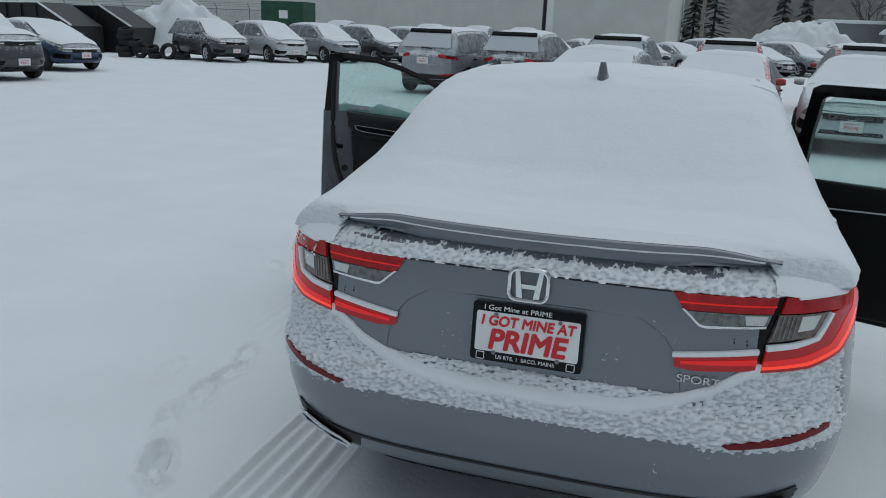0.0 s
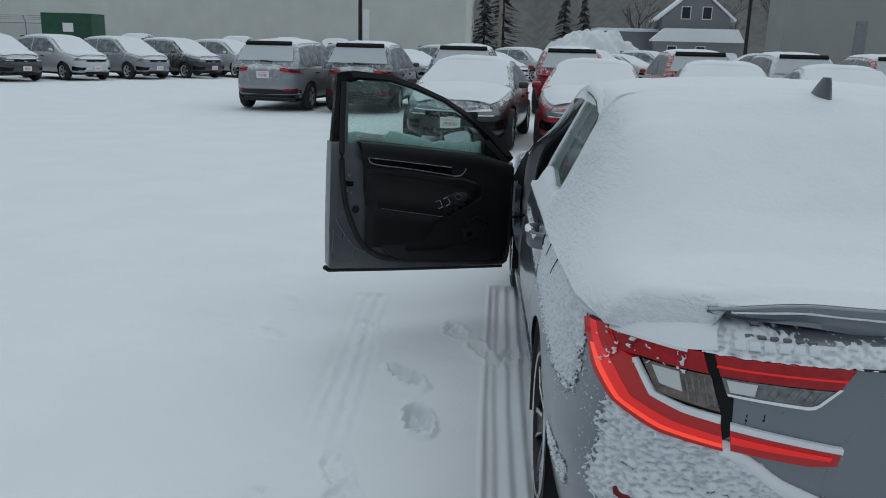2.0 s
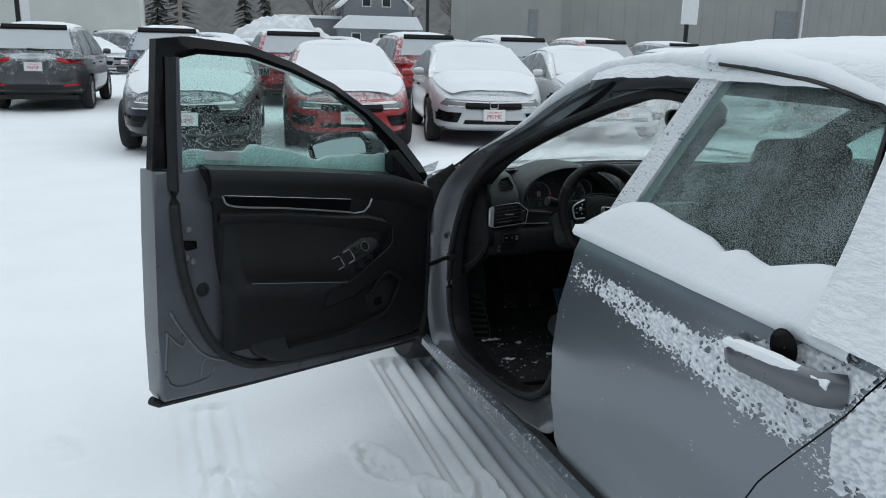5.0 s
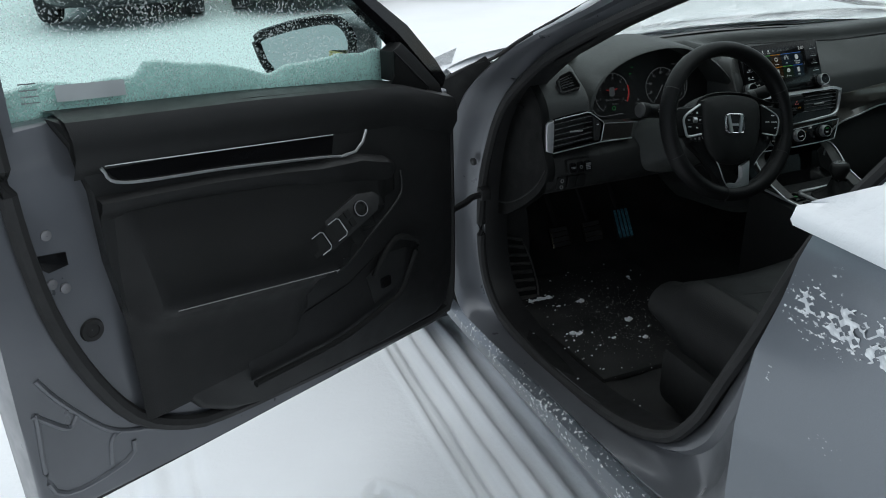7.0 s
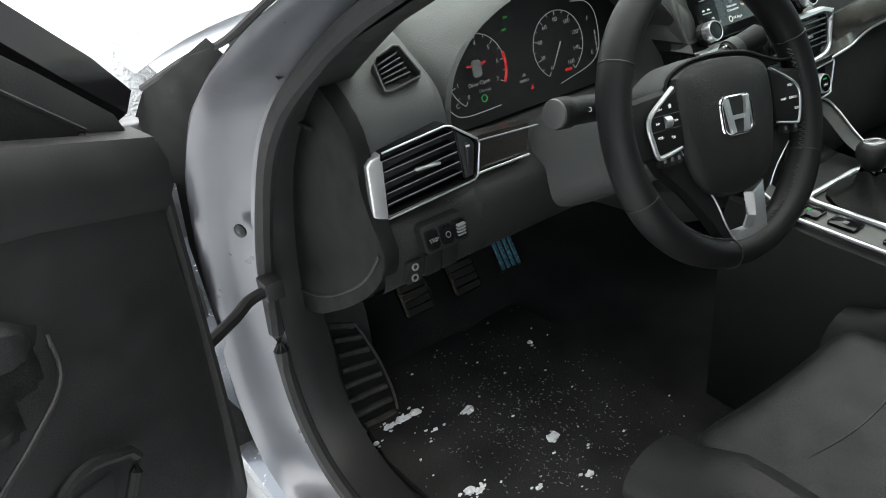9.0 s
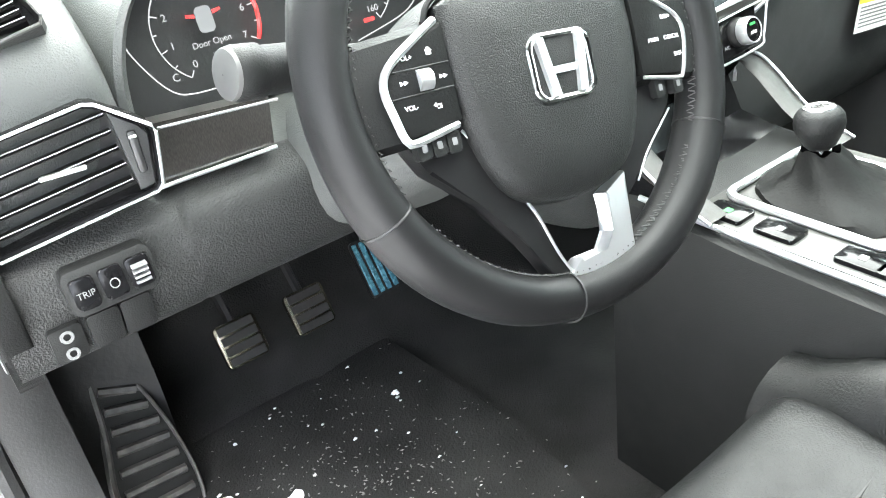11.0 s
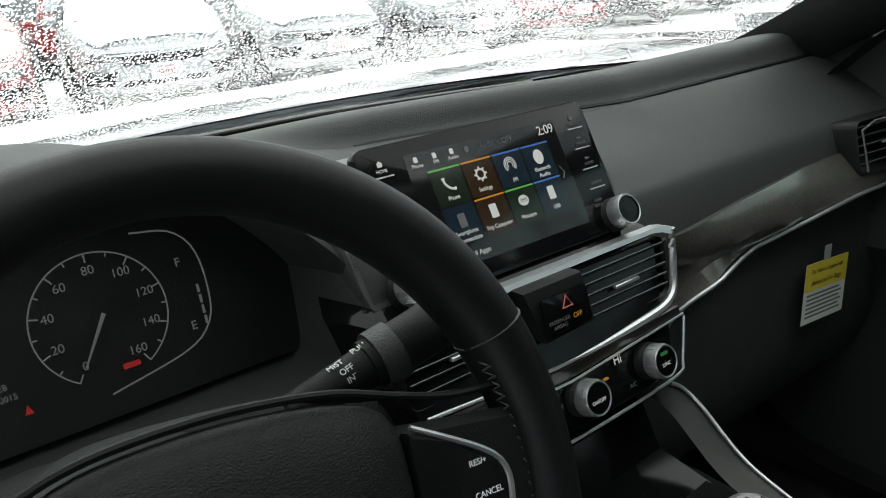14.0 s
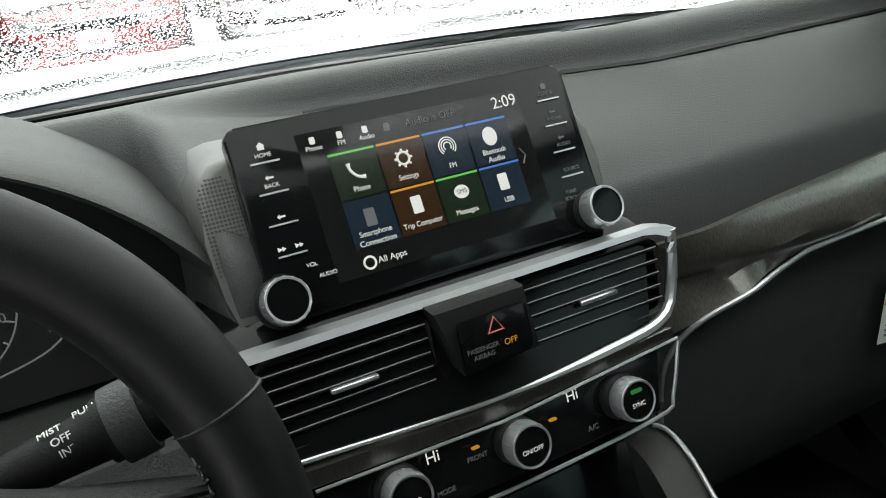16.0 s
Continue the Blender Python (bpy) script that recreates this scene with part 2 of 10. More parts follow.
M["red_dim"] = lit("dim_tail_lamp", (1.0, 0.006, 0.008), 0.13, (0.22, 0.004, 0.005))
M["clear_lens"] = plain("clear_lens", (0.16, 0.165, 0.165), 0.15, 0.3, vary=0.4, scale=60, coat=0.5)
M["lens_bright"] = plain("bright_reflector", (0.62, 0.63, 0.63), 0.2, 0.5, 0.1)
M["amber_lens"] = plain("amber_lens", (0.13, 0.10, 0.085), 0.15, 0.2, vary=0.5, scale=40, coat=0.4)
M["plate_white"] = plain("white_plate", (0.80, 0.80, 0.80), 0.4, vary=0.05)
M["sign_red"] = plain("red_print", (0.62, 0.02, 0.03), 0.45, vary=0.05)
M["white"] = plain("white_print", (0.8, 0.8, 0.8), 0.5, vary=0.03)
M["dial"] = lit("dial_white", (0.8, 0.85, 0.9), 0.024, (0.03, 0.03, 0.03), 0.5)
M["dial_red"] = lit("dial_red", (1.0, 0.05, 0.05), 0.05, (0.05, 0.003, 0.003), 0.5)
M["dial_green"] = lit("dial_green", (0.05, 0.75, 0.15), 0.03, (0.01, 0.06, 0.02), 0.5)
M["dial_amber"] = lit("dial_amber", (1.0, 0.45, 0.03), 0.07, (0.1, 0.05, 0.01), 0.5)
M["dial_grey"] = lit("dial_grey", (0.5, 0.55, 0.6), 0.013, (0.08, 0.08, 0.08), 0.5)
M["steel"] = plain("grey_steel", (0.2, 0.2, 0.21), 0.5, 0.4)


# ---- building blocks ----
def settle(ob, parent):
    """Hangs ob under parent, or under parent's own parent where that would make a fourth level."""
    while parent.parent is not None and parent.parent.parent is not None:
        ob.matrix_basis = parent.matrix_basis @ ob.matrix_basis
        parent = parent.parent
    ob.parent = parent


def part(name, bm, material, parent=None, label="", smooth=True, sharp=40, m=None):
    me = bpy.data.meshes.new(name)
    bmesh.ops.recalc_face_normals(bm, faces=bm.faces)
    bm.to_mesh(me)
    bm.free()
    for mat in material if isinstance(material, (list, tuple)) else (material,):
        me.materials.append(mat)
    if smooth:
        me.shade_smooth()
        me.set_sharp_from_angle(angle=radians(sharp))
    ob = new(name, me)
    if m is not None:
        ob.matrix_basis = m
    if parent is not None:
        settle(ob, parent)
    if label:
        ob["label"] = label
    return ob


def base(name, label, category, m=None, group="", kind=""):
    ob = new(name)
    ob.empty_display_size = 0.2
    if m is not None:
        ob.matrix_basis = m
    return tagged(ob, label, category, group, kind)


def B():
    return bmesh.new()


def box(bm, lo, hi, bevel=0.0, seg=2, m=None):
    c = [(a + b) / 2 for a, b in zip(lo, hi)]
    s = [abs(b - a) for a, b in zip(lo, hi)]
    mat = Matrix.Translation(c) @ Matrix.Diagonal((*s, 1))
    vs = bmesh.ops.create_cube(bm, size=1.0, matrix=(m @ mat) if m is not None else mat)["verts"]
    if bevel:
        es = list({e for v in vs for e in v.link_edges})
        bmesh.ops.bevel(bm, geom=es, offset=bevel, segments=seg, affect="EDGES", profile=0.6)
    return bm


def loft(bm, rings, closed=False, cap=False, wrap=False):
    """Faces between rows of points; closed: each row is a loop; wrap: the last row joins the first."""
    rows = [[bm.verts.new(p) for p in r] for r in rings]
    n = len(rows[0])
    pairs = list(zip(rows, rows[1:])) + ([(rows[-1], rows[0])] if wrap else [])
    for a, b in pairs:
        for i in range(n if closed else n - 1):
            j = (i + 1) % n
            quad = [a[i], a[j], b[j], b[i]]
            if len({v.co.to_tuple(6) for v in quad}) >= 3:
                try:
                    bm.faces.new(quad)
                except ValueError:
                    pass
    if cap:
        for r in (rows[0], rows[-1]):
            try:
                bm.faces.new(r)
            except ValueError:
                pass
    return rows


def cyl(bm, p0, p1, r0, r1=None, n=24, cap=True):
    p0, p1 = Vector(p0), Vector(p1)
    r1 = r0 if r1 is None else r1
    q = (p1 - p0).to_track_quat("Z", "Y").to_matrix()
    rings = []
    for p, r in ((p0, r0), (p1, r1)):
        rings.append([p + q @ Vector((r * math.cos(2 * math.pi * i / n), r * math.sin(2 * math.pi * i / n), 0)) for i in range(n)])
    loft(bm, rings, closed=True, cap=cap)
    return bm


def lathe(bm, profile, m=None, n=32, cap=False):
    """Turns (radius, height) points round the z axis of m."""
    m = m or Matrix()
    rings = [[m @ Vector((r * math.cos(2 * math.pi * i / n), r * math.sin(2 * math.pi * i / n), h)) for i in range(n)] for r, h in profile]
    loft(bm, rings, closed=True, cap=cap)
    return bm


def tube(bm, pts, r, n=10, closed=False, squash=1.0, up=(0, 0, 1)):
    pts = [Vector(p) for p in pts]
    rings = []
    k = len(pts)
    for i, p in enumerate(pts):
        a = pts[i - 1] if i or closed else pts[i]
        b = pts[(i + 1) % k] if i < k - 1 or closed else pts[i]
        d = (b - a).normalized()
        side = d.cross(Vector(up))
        side = side.normalized() if side.length > 1e-4 else Vector((1, 0, 0))
        high = side.cross(d).normalized()
        rr = r[i] if isinstance(r, (list, tuple)) else r
        rings.append([p + side * rr * math.cos(2 * math.pi * j / n) + high * rr * squash * math.sin(2 * math.pi * j / n) for j in range(n)])
    loft(bm, rings, closed=True, cap=not closed, wrap=closed)
    return bm


def smooth_line(pts, n):
    """A Catmull-Rom line through the points, with n points at even steps of its length."""
    pts = [Vector(p) for p in pts]
    ext = [2 * pts[0] - pts[1]] + pts + [2 * pts[-1] - pts[-2]]
    fine = []
    for i in range(len(pts) - 1):
        p0, p1, p2, p3 = ext[i:i + 4]
        for s in range(12):
            t = s / 12
            fine.append(0.5 * ((2 * p1) + (p2 - p0) * t + (2 * p0 - 5 * p1 + 4 * p2 - p3) * t * t + (3 * p1 - p0 - 3 * p2 + p3) * t ** 3))
    fine.append(pts[-1])
    return even(fine, n)


def even(pts, n):
    pts = [Vector(p) for p in pts]
    cum = [0.0]
    for a, b in zip(pts, pts[1:]):
        cum.append(cum[-1] + (b - a).length)
    out, j = [], 0
    for i in range(n):
        d = cum[-1] * i / (n - 1)
        while j < len(pts) - 2 and cum[j + 1] < d:
            j += 1
        span = cum[j + 1] - cum[j]
        out.append(pts[j].lerp(pts[j + 1], (d - cum[j]) / span if span > 1e-9 else 0))
    return out


def prism(bm, poly, d0, d1, to3, bevel=0.0, seg=2):
    """A flat outline of (a, b) points, from depth d0 to d1; to3 makes the place of (a, b, depth)."""
    r0 = [bm.verts.new(to3(a, b, d0)) for a, b in poly]
    r1 = [bm.verts.new(to3(a, b, d1)) for a, b in poly]
    fs = [bm.faces.new(r0), bm.faces.new(r1)]
    n = len(poly)
    for i in range(n):
        fs.append(bm.faces.new([r0[i], r0[(i + 1) % n], r1[(i + 1) % n], r1[i]]))
    if bevel:
        es = list({e for f in fs[:2] for e in f.edges})
        bmesh.ops.bevel(bm, geom=es, offset=bevel, segments=seg, affect="EDGES", profile=0.6)
    return bm


def rounded(a0, b0, a1, b1, r, n=5):
    """The outline of a rectangle with round corners."""
    out = []
    for cx, cy, s in ((a1 - r, b1 - r, 0), (a0 + r, b1 - r, 1), (a0 + r, b0 + r, 2), (a1 - r, b0 + r, 3)):
        for i in range(n + 1):
            t = math.pi / 2 * (s + i / n)
            out.append((cx + r * math.cos(t), cy + r * math.sin(t)))
    return out


def ribbon(bm, top, bottom, n, m, to3, depth=0.0):
    """A sheet between two lines of (a, b) points, laid on a surface by to3(a, b, lift); depth: its rim goes that far back."""
    A, C = even([(a, b, 0) for a, b in top], n), even([(a, b, 0) for a, b in bottom], n)
    rows = []
    for j in range(m):
        t = j / (m - 1)
        rows.append([to3(*(p.lerp(q, t).xy), 0.0) for p, q in zip(A, C)])
    vs = loft(bm, rows)
    if depth:
        ring_ab = [p.xy for p in A] + [A[-1].lerp(C[-1], j / (m - 1)).xy for j in range(1, m)] + [p.xy for p in reversed(C[:-1])] + [A[0].lerp(C[0], j / (m - 1)).xy for j in range(m - 2, 0, -1)]
        ring = vs[0] + [vs[j][-1] for j in range(1, m)] + list(reversed(vs[-1][:-1])) + [vs[j][0] for j in range(m - 2, 0, -1)]
        low = [bm.verts.new(to3(*ab, -depth)) for ab in ring_ab]
        k = len(ring)
        for i in range(k):
            bm.faces.new([ring[i], ring[(i + 1) % k], low[(i + 1) % k], low[i]])
    return vs


def interp(x, table):
    return float(np.interp(x, [p[0] for p in table], [p[1] for p in table]))


def step(a, b, x):
    t = min(1.0, max(0.0, (x - a) / (b - a)))
    return t * t * (3 - 2 * t)


def words(text, size, material, m, parent, name="lettering", depth=0.0005, align="CENTER", squeeze=1.0, bold=0.0, slant=0.0):
    cu = bpy.data.curves.new(name, "FONT")
    cu.body, cu.size, cu.extrude, cu.align_x, cu.align_y = text, size, depth, align, "CENTER"
    cu.shear = slant
    tmp = bpy.data.objects.new(name, cu)
    scene.collection.objects.link(tmp)
    me = bpy.data.meshes.new_from_object(tmp)
    bpy.data.objects.remove(tmp)
    bpy.data.curves.remove(cu)
    if bold:
        bm = B()
        bm.from_mesh(me)
        for k, (dx, dy) in enumerate([(bold * math.cos(q * math.pi / 4), bold * math.sin(q * math.pi / 4)) for q in range(8)]):
            bm2 = me.copy()
            bm2.transform(Matrix.Translation((dx, dy, 0.00008 * (k + 1))))
            bm.from_mesh(bm2)
            bpy.data.meshes.remove(bm2)
        bm.to_mesh(me)
        bm.free()
    me.materials.clear()
    me.materials.append(material)
    ob = new(name, me)
    ob.matrix_basis = m @ Matrix.Diagonal((squeeze, 1, 1, 1))
    settle(ob, parent)
    return ob


def grained(name, c1, c2, rough=0.25):
    """A dark decor foil with a fine woven pattern under lacquer."""
    m, nt, b = shader(name)
    n = noise_tex(nt, 260.0, 1.0, 0.4, stretch=(4.5, 1.0, 1.0))
    nt.links.new(blend(nt, ramp(nt, n.outputs["Fac"], 0.30, 0.70).outputs[0], c1, c2), b.inputs["Base Color"])
    b.inputs["Roughness"].default_value, b.inputs["Metallic"].default_value, b.inputs["Coat Weight"].default_value = rough, 0.35, 0.9
    b.inputs["Coat Roughness"].default_value = 0.12
    return m


# paler copy of the same foil, with windscreen reflection put into its colour
M["decor"] = grained("decor_foil_sky_sheen", (0.060, 0.056, 0.051), (0.120, 0.113, 0.102), 0.30)
M["decor_dark"] = grained("darker_decor_foil", (0.016, 0.015, 0.014), (0.040, 0.037, 0.034), 0.30)
M["silver"] = plain("satin_grey_plastic", (0.068, 0.067, 0.065), 0.42, 0.4, 0.08, grain=0.1)


# ---- ground: one sheet of snow, pressed down by feet and wheels ----
FEET = [(-1.08, 2.62, 20), (-0.95, 2.64, -10), (-1.48, 2.26, 35), (-1.38, 1.80, 10), (-1.41, 0.26, 30), (-1.62, 0.89, 20), (-1.62, 1.12, 0),
        (-1.66, 1.35, 15), (-1.60, 0.60, 25), (-1.75, 3.00, 40), (-2.31, 3.37, 30), (-2.29, 2.80, 40), (-1.90, 1.05, 10), (-1.25, 2.95, 15)]
DEEP = [1.2, 0.9, 1.4, 1.5, 1.4, 0.7, 0.6, 0.5, 0.6, 0.35, 0.3, 0.3, 0.4, 0.5]


def ground_height(x, y):
    far = max(0.0, math.hypot(x + 1, y - 2) - 6)
    z = 0.012 * noise.noise(Vector((x * 0.8, y * 0.8, 0))) + 0.004 * noise.noise(Vector((x * 6, y * 6, 3)))
    z += min(0.05, far * 0.002) * noise.noise(Vector((x * 0.25, y * 0.25, 9)))
    # wheel track along the car's side
    c = interp(y, [(-3, -1.0), (0.3, -0.93), (2.0, -0.92), (3.8, -0.88)])
    u = (x - c) / 0.15
    if abs(u) < 1.25 and y < 3.9:
        rib = math.copysign(abs(math.cos(u * math.pi * 4.5)) ** 0.7, math.cos(u * math.pi * 4.5)) * 0.013
        z += (-0.030 + rib + 0.005 * noise.noise(Vector((x * 20, y * 5, 1)))) * (1 - step(0.95, 1.2, abs(u)))
        z += 0.018 * max(0.0, 1 - abs(abs(u) - 1.1) / 0.15)
    # fainter track further out
    v = (x + 1.78 + 0.03 * (y - 2.6)) / 0.11
    if abs(v) < 1.2 and 1.4 < y < 3.6:
        z += (-0.010 + 0.007 * math.cos(v * 9) + 0.010 * noise.noise(Vector((x * 25, y * 9, 4)))) * (1 - step(0.8, 1.2, abs(v))) * step(1.4, 1.9, y)
    for (fx, fy, turn), deep in zip(FEET, DEEP):
        dx, dy = x - fx, y - fy
        if abs(dx) < 0.3 and abs(dy) < 0.3:
            a = radians(turn)
            p, q = dx * math.cos(a) + dy * math.sin(a), -dx * math.sin(a) + dy * math.cos(a)
            r = math.hypot(p / 0.055, q / 0.14) + 0.35 * noise.noise(Vector((x * 14, y * 14, fx)))
            z += deep * (-0.032 * (1 - step(0.7, 1.0, r)) + 0.014 * max(0, 1 - abs(r - 1.25) / 0.3) + ((0.030 * max(-0.5, min(0.5, 2.2 * noise.noise(Vector((x * 34, y * 34, 2)))))) * (1 - step(0.9, 1.3, r)) if r < 1.3 else 0))
    return z


def spread(a, b, s):
    return list(np.arange(a, b, s))


gx = [-3000, -1200, -500, -220, -120, -80, -55] + spread(-42, -6, 1.5) + spread(-6, -2.6, 0.25) + spread(-2.6, -1.85, 0.02) + spread(-1.85, -0.6, 0.0105) + spread(-0.55, 1.5, 0.15) + spread(1.5, 6, 0.5) + spread(6, 45, 2.0) + [60, 90, 150, 300, 700, 1500, 3000]
gy = [-3000, -1000, -300, -100, -40, -15, -8, -5] + spread(-4, -0.6, 0.2) + spread(-0.6, 3.2, 0.013) + spread(3.2, 4.1, 0.022) + spread(4.1, 8, 0.2) + spread(8, 50, 1.3) + [60, 75, 95, 130, 200, 400, 900, 2000, 4000]
bm = B()
loft(bm, [[(x, y, ground_height(x, y)) for x in gx] for y in gy])
ground = tagged(part("ground", bm, M["snow"], smooth=True, sharp=80), "snow-covered car park with wheel tracks and footprints", "ground", kind="structure")


# ---- the grey sedan: outer skin ----
car = base("sedan", "grey sedan under fresh snow with both front doors open", "car")
W_TAB = [(0.24, 0.80), (0.30, 0.865), (0.36, 0.893), (0.5, 0.922), (0.65, 0.930), (0.78, 0.923), (0.88, 0.912), (0.94, 0.903), (0.985, 0.884), (1.03, 0.84)]
Y_TAB = [(0.24, 0.22), (0.33, 0.09), (0.40, 0.035), (0.50, 0.008), (0.60, 0.0), (0.635, 0.008), (0.665, 0.035), (0.69, 0.052), (0.80, 0.062), (0.90, 0.072), (0.985, 0.085), (1.03, 0.115)]
_outline = {}


def outline(z):
    """The plan of the skin's left half at height z: points from the tail's middle round the corner and forward, and their lengths."""
    key = round(z, 3)
    if key not in _outline:
        w, yr, yc, n = interp(z, W_TAB), interp(z, Y_TAB), 0.92, 3.9
        b = yc - yr
        pts = []
        for i in range(61):
            a = math.pi / 2 * i / 60
            x, d = math.sin(a) ** (2 / n), math.cos(a) ** (2 / n)
            pts.append((w * x, yc - b * d))
        pts += [(w * (1 + 0.006 * (y - yc)), y) for y in np.arange(0.95, 2.6, 0.05)]
        cum = np.concatenate([[0], np.cumsum(np.hypot(*np.diff(np.array(pts), axis=0).T))])
        _outline[key] = (np.array(pts), cum)
    return _outline[key]


def skin(q, z, lift=0.0):
    """The place at length q from the tail's middle (left is negative) and height z, lifted off the skin."""
    pts, cum = outline(z)
    s = min(abs(q), cum[-1])
    x, y = np.interp(s, cum, pts[:, 0]), np.interp(s, cum, pts[:, 1])
    if lift:
        e = 0.01
        x2, y2 = np.interp(s + e, cum, pts[:, 0]), np.interp(s + e, cum, pts[:, 1])
        t = Vector((x2 - x, y2 - y))
        t = t.normalized() if t.length > 1e-6 else Vector((0, 1))
        x, y = x + t.y * lift, y - t.x * lift
    return Vector((math.copysign(x, q) if q else 0.0, y, z))


def q_of_y(y, z):
    """Length along the skin of a place on the car's side."""
    pts, cum = outline(z)
    return float(np.interp(y, pts[:, 1], cum))


def q_of_x(x, z):
    pts, cum = outline(z)
    return math.copysign(float(np.interp(abs(x), pts[:61, 0], cum[:61])), x)


def frost_at(p):
    """How thickly frozen snow clings at a place on the skin."""
    x, y, z = abs(p[0]), p[1], p[2]
    f = 0.0
    if y < 0.5:
        band = step(0.565, 0.60, z) * (1 - step(0.70, 0.72, z)) * 0.86
        edge = interp(x, [(0.36, 0.70), (0.48, 0.735), (0.53, 0.77), (0.60, 0.805), (0.67, 0.815), (0.83, 0.845)])
        corner = (1 - step(0.20, 0.42, y)) * step(0.36, 0.50, x) * step(0.54, 0.60, z) * (1 - step(edge - 0.012, edge + 0.006, z)) * 0.84
        lip = (0.86 - 0.42 * step(0.992, 1.036, z)) * step(0.98, 0.99, z)
        f = max(band if y < 0.2 else 0, corner, lip)
    side = step(0.25, 0.5, y)
    top = 1.0
    low = interp(y, [(0.2, 0.66), (0.5, 0.67), (0.9, 0.68), (1.3, 0.71), (1.6, 0.775), (2.0, 0.81), (2.36, 0.84)])
    high = interp(y, [(0.2, 1.1), (1.3, 1.1), (1.45, 0.97), (1.7, 0.90), (2.36, 0.915)])
    fade = interp(y, [(1.2, 1.0), (1.6, 0.35)])
    flank = step(low - 0.05 * fade, low + 0.16 * fade, z) * (1 - step(high - 0.01, high + 0.03, z)) * interp(y, [(0.5, 0.82), (1.3, 0.84), (1.9, 0.80), (2.15, 0.74), (2.27, 0.58)])
    low_patch = 0.66 * step(0.34, 0.42, y) * (1 - step(0.62, 0.78, y)) * step(0.47, 0.53, z) * (1 - step(0.56, 0.62, z))
    return max(f, flank * side, low_patch)


def with_frost(ob, value=frost_at):
    me = ob.data
    at = me.attributes.new("frost", "FLOAT", "POINT")
    at.data.foreach_set("value", [value(v.co) for v in me.vertices])
    return ob


AXLE_R, AXLE_F, AXLE_Z, ARCH = 1.14, 3.96, 0.325, 0.375


def cut_arch(bm, cy, r=ARCH, cell=0.03):
    """Opens a wheel arch in the skin: points just inside its edge go out to it, the rest inside go."""
    gone = []
    for v in bm.verts:
        d = Vector((v.co.y - cy, v.co.z - AXLE_Z))
        if d.length < r - cell:
            gone.append(v)
        elif d.length < r + 0.008:
            k = d.normalized() * r
            v.co.y, v.co.z = cy + k.x, AXLE_Z + k.y
    bmesh.ops.delete(bm, geom=gone, context="VERTS")


Y_SEAM = [(0.24, 1.64), (0.33, 1.62), (0.42, 1.602), (0.55, 1.56), (0.70, 1.487), (0.83, 1.387), (0.9, 1.335), (0.985, 1.29)]
Y_FRONT = [(0.24, 2.35), (0.35, 2.325), (0.45, 2.305), (0.65, 2.297), (0.78, 2.288), (0.88, 2.262), (0.985, 2.25)]
ZS = [0.24, 0.27, 0.30] + [0.32 + 0.022 * i for i in range(30)] + [0.972, 0.985]

# tail, corners and quarter panels in one pressing
bm = B()
rows = []
for z in ZS:
    qe = q_of_y(interp(z, Y_SEAM) - 0.004, z)
    rows.append([skin(qe * (-1 + 2 * i / 150), z) for i in range(151)])
loft(bm, rows)
cut_arch(bm, AXLE_R)
body = with_frost(part("body", bm, M["paint"], car, "grey painted body shell crusted with frozen snow"), lambda p: 0.45 * frost_at(p))

# lip between the tail's top edge and the snow on the boot
bm = B()
loft(bm, [[skin(q_of_x(x, 0.985), z, 0.002) + Vector((0, dy, 0)) for x in np.linspace(-0.68, 0.68, 60)] for z, dy in ((0.982, 0), (1.0, 0.006), (1.025, 0.035), (1.038, 0.075), (1.036, 0.2))])
with_frost(part("boot_lip", bm, M["paint"], car), lambda p: 0.45 * frost_at(p))


def spoiler_y(x):
    return 0.150 + 0.050 * (abs(x) / 0.6) ** 2.4


def spoiler_top(x):
    return 1.084 + 0.008 * (abs(x) / 0.6) ** 2 - 0.034 * step(0.42, 0.70, abs(x))


def blade_height(x):
    return 0.002 + 0.017 * max(0.0, 1 - (abs(x) / 0.64) ** 4)


bm = B()
ring = []
for x in np.linspace(-0.645, 0.645, 70):
    tall = 0.052 * max(0.0, 1 - (abs(x) / 0.650) ** 2.3) ** 0.75
    y, zt = spoiler_y(x), spoiler_top(x)
    blade = blade_height(x)
    zb = zt - blade - 0.006 - 0.8 * tall
    ring.append([(x, y + 0.13, zb - 0.012), (x, y + 0.045, zb - 0.010), (x, y + 0.004, zb), (x, y + 0.010, zb + 0.25 * tall), (x, y + 0.008, zb + 0.60 * tall), (x, y + 0.006, zt - blade - 0.005), (x, y - 0.004, zt - blade), (x, y - 0.005, zt - 0.003), (x, y - 0.001, zt), (x, y + 0.006, zt + 0.001), (x, y + 0.15, zt)])
loft(bm, ring)
spoiler = part("spoiler", bm, M["paint"], car, "grey boot-lid spoiler lip")
bm = B()
tube(bm, [(x, spoiler_y(x) - 0.0035, spoiler_top(x) - blade_height(x) - 0.003 + 0.001 * noise.noise(Vector((x * 12, 0, 4)))) for x in np.linspace(-0.60, 0.60, 60)], [0.0022 + 0.0016 * abs(noise.noise(Vector((k * 0.31, 2, 0)))) for k in range(60)], 6)
part("edge_snow", bm, M["snow_car"], spoiler)

# boot lid, set a little proud of the tail, with the number plate's recess
ZB = [(0.0, 0.664), (0.12, 0.665), (0.28, 0.672), (0.42, 0.704), (0.5, 0.735), (0.56, 0.775), (0.60, 0.80)]


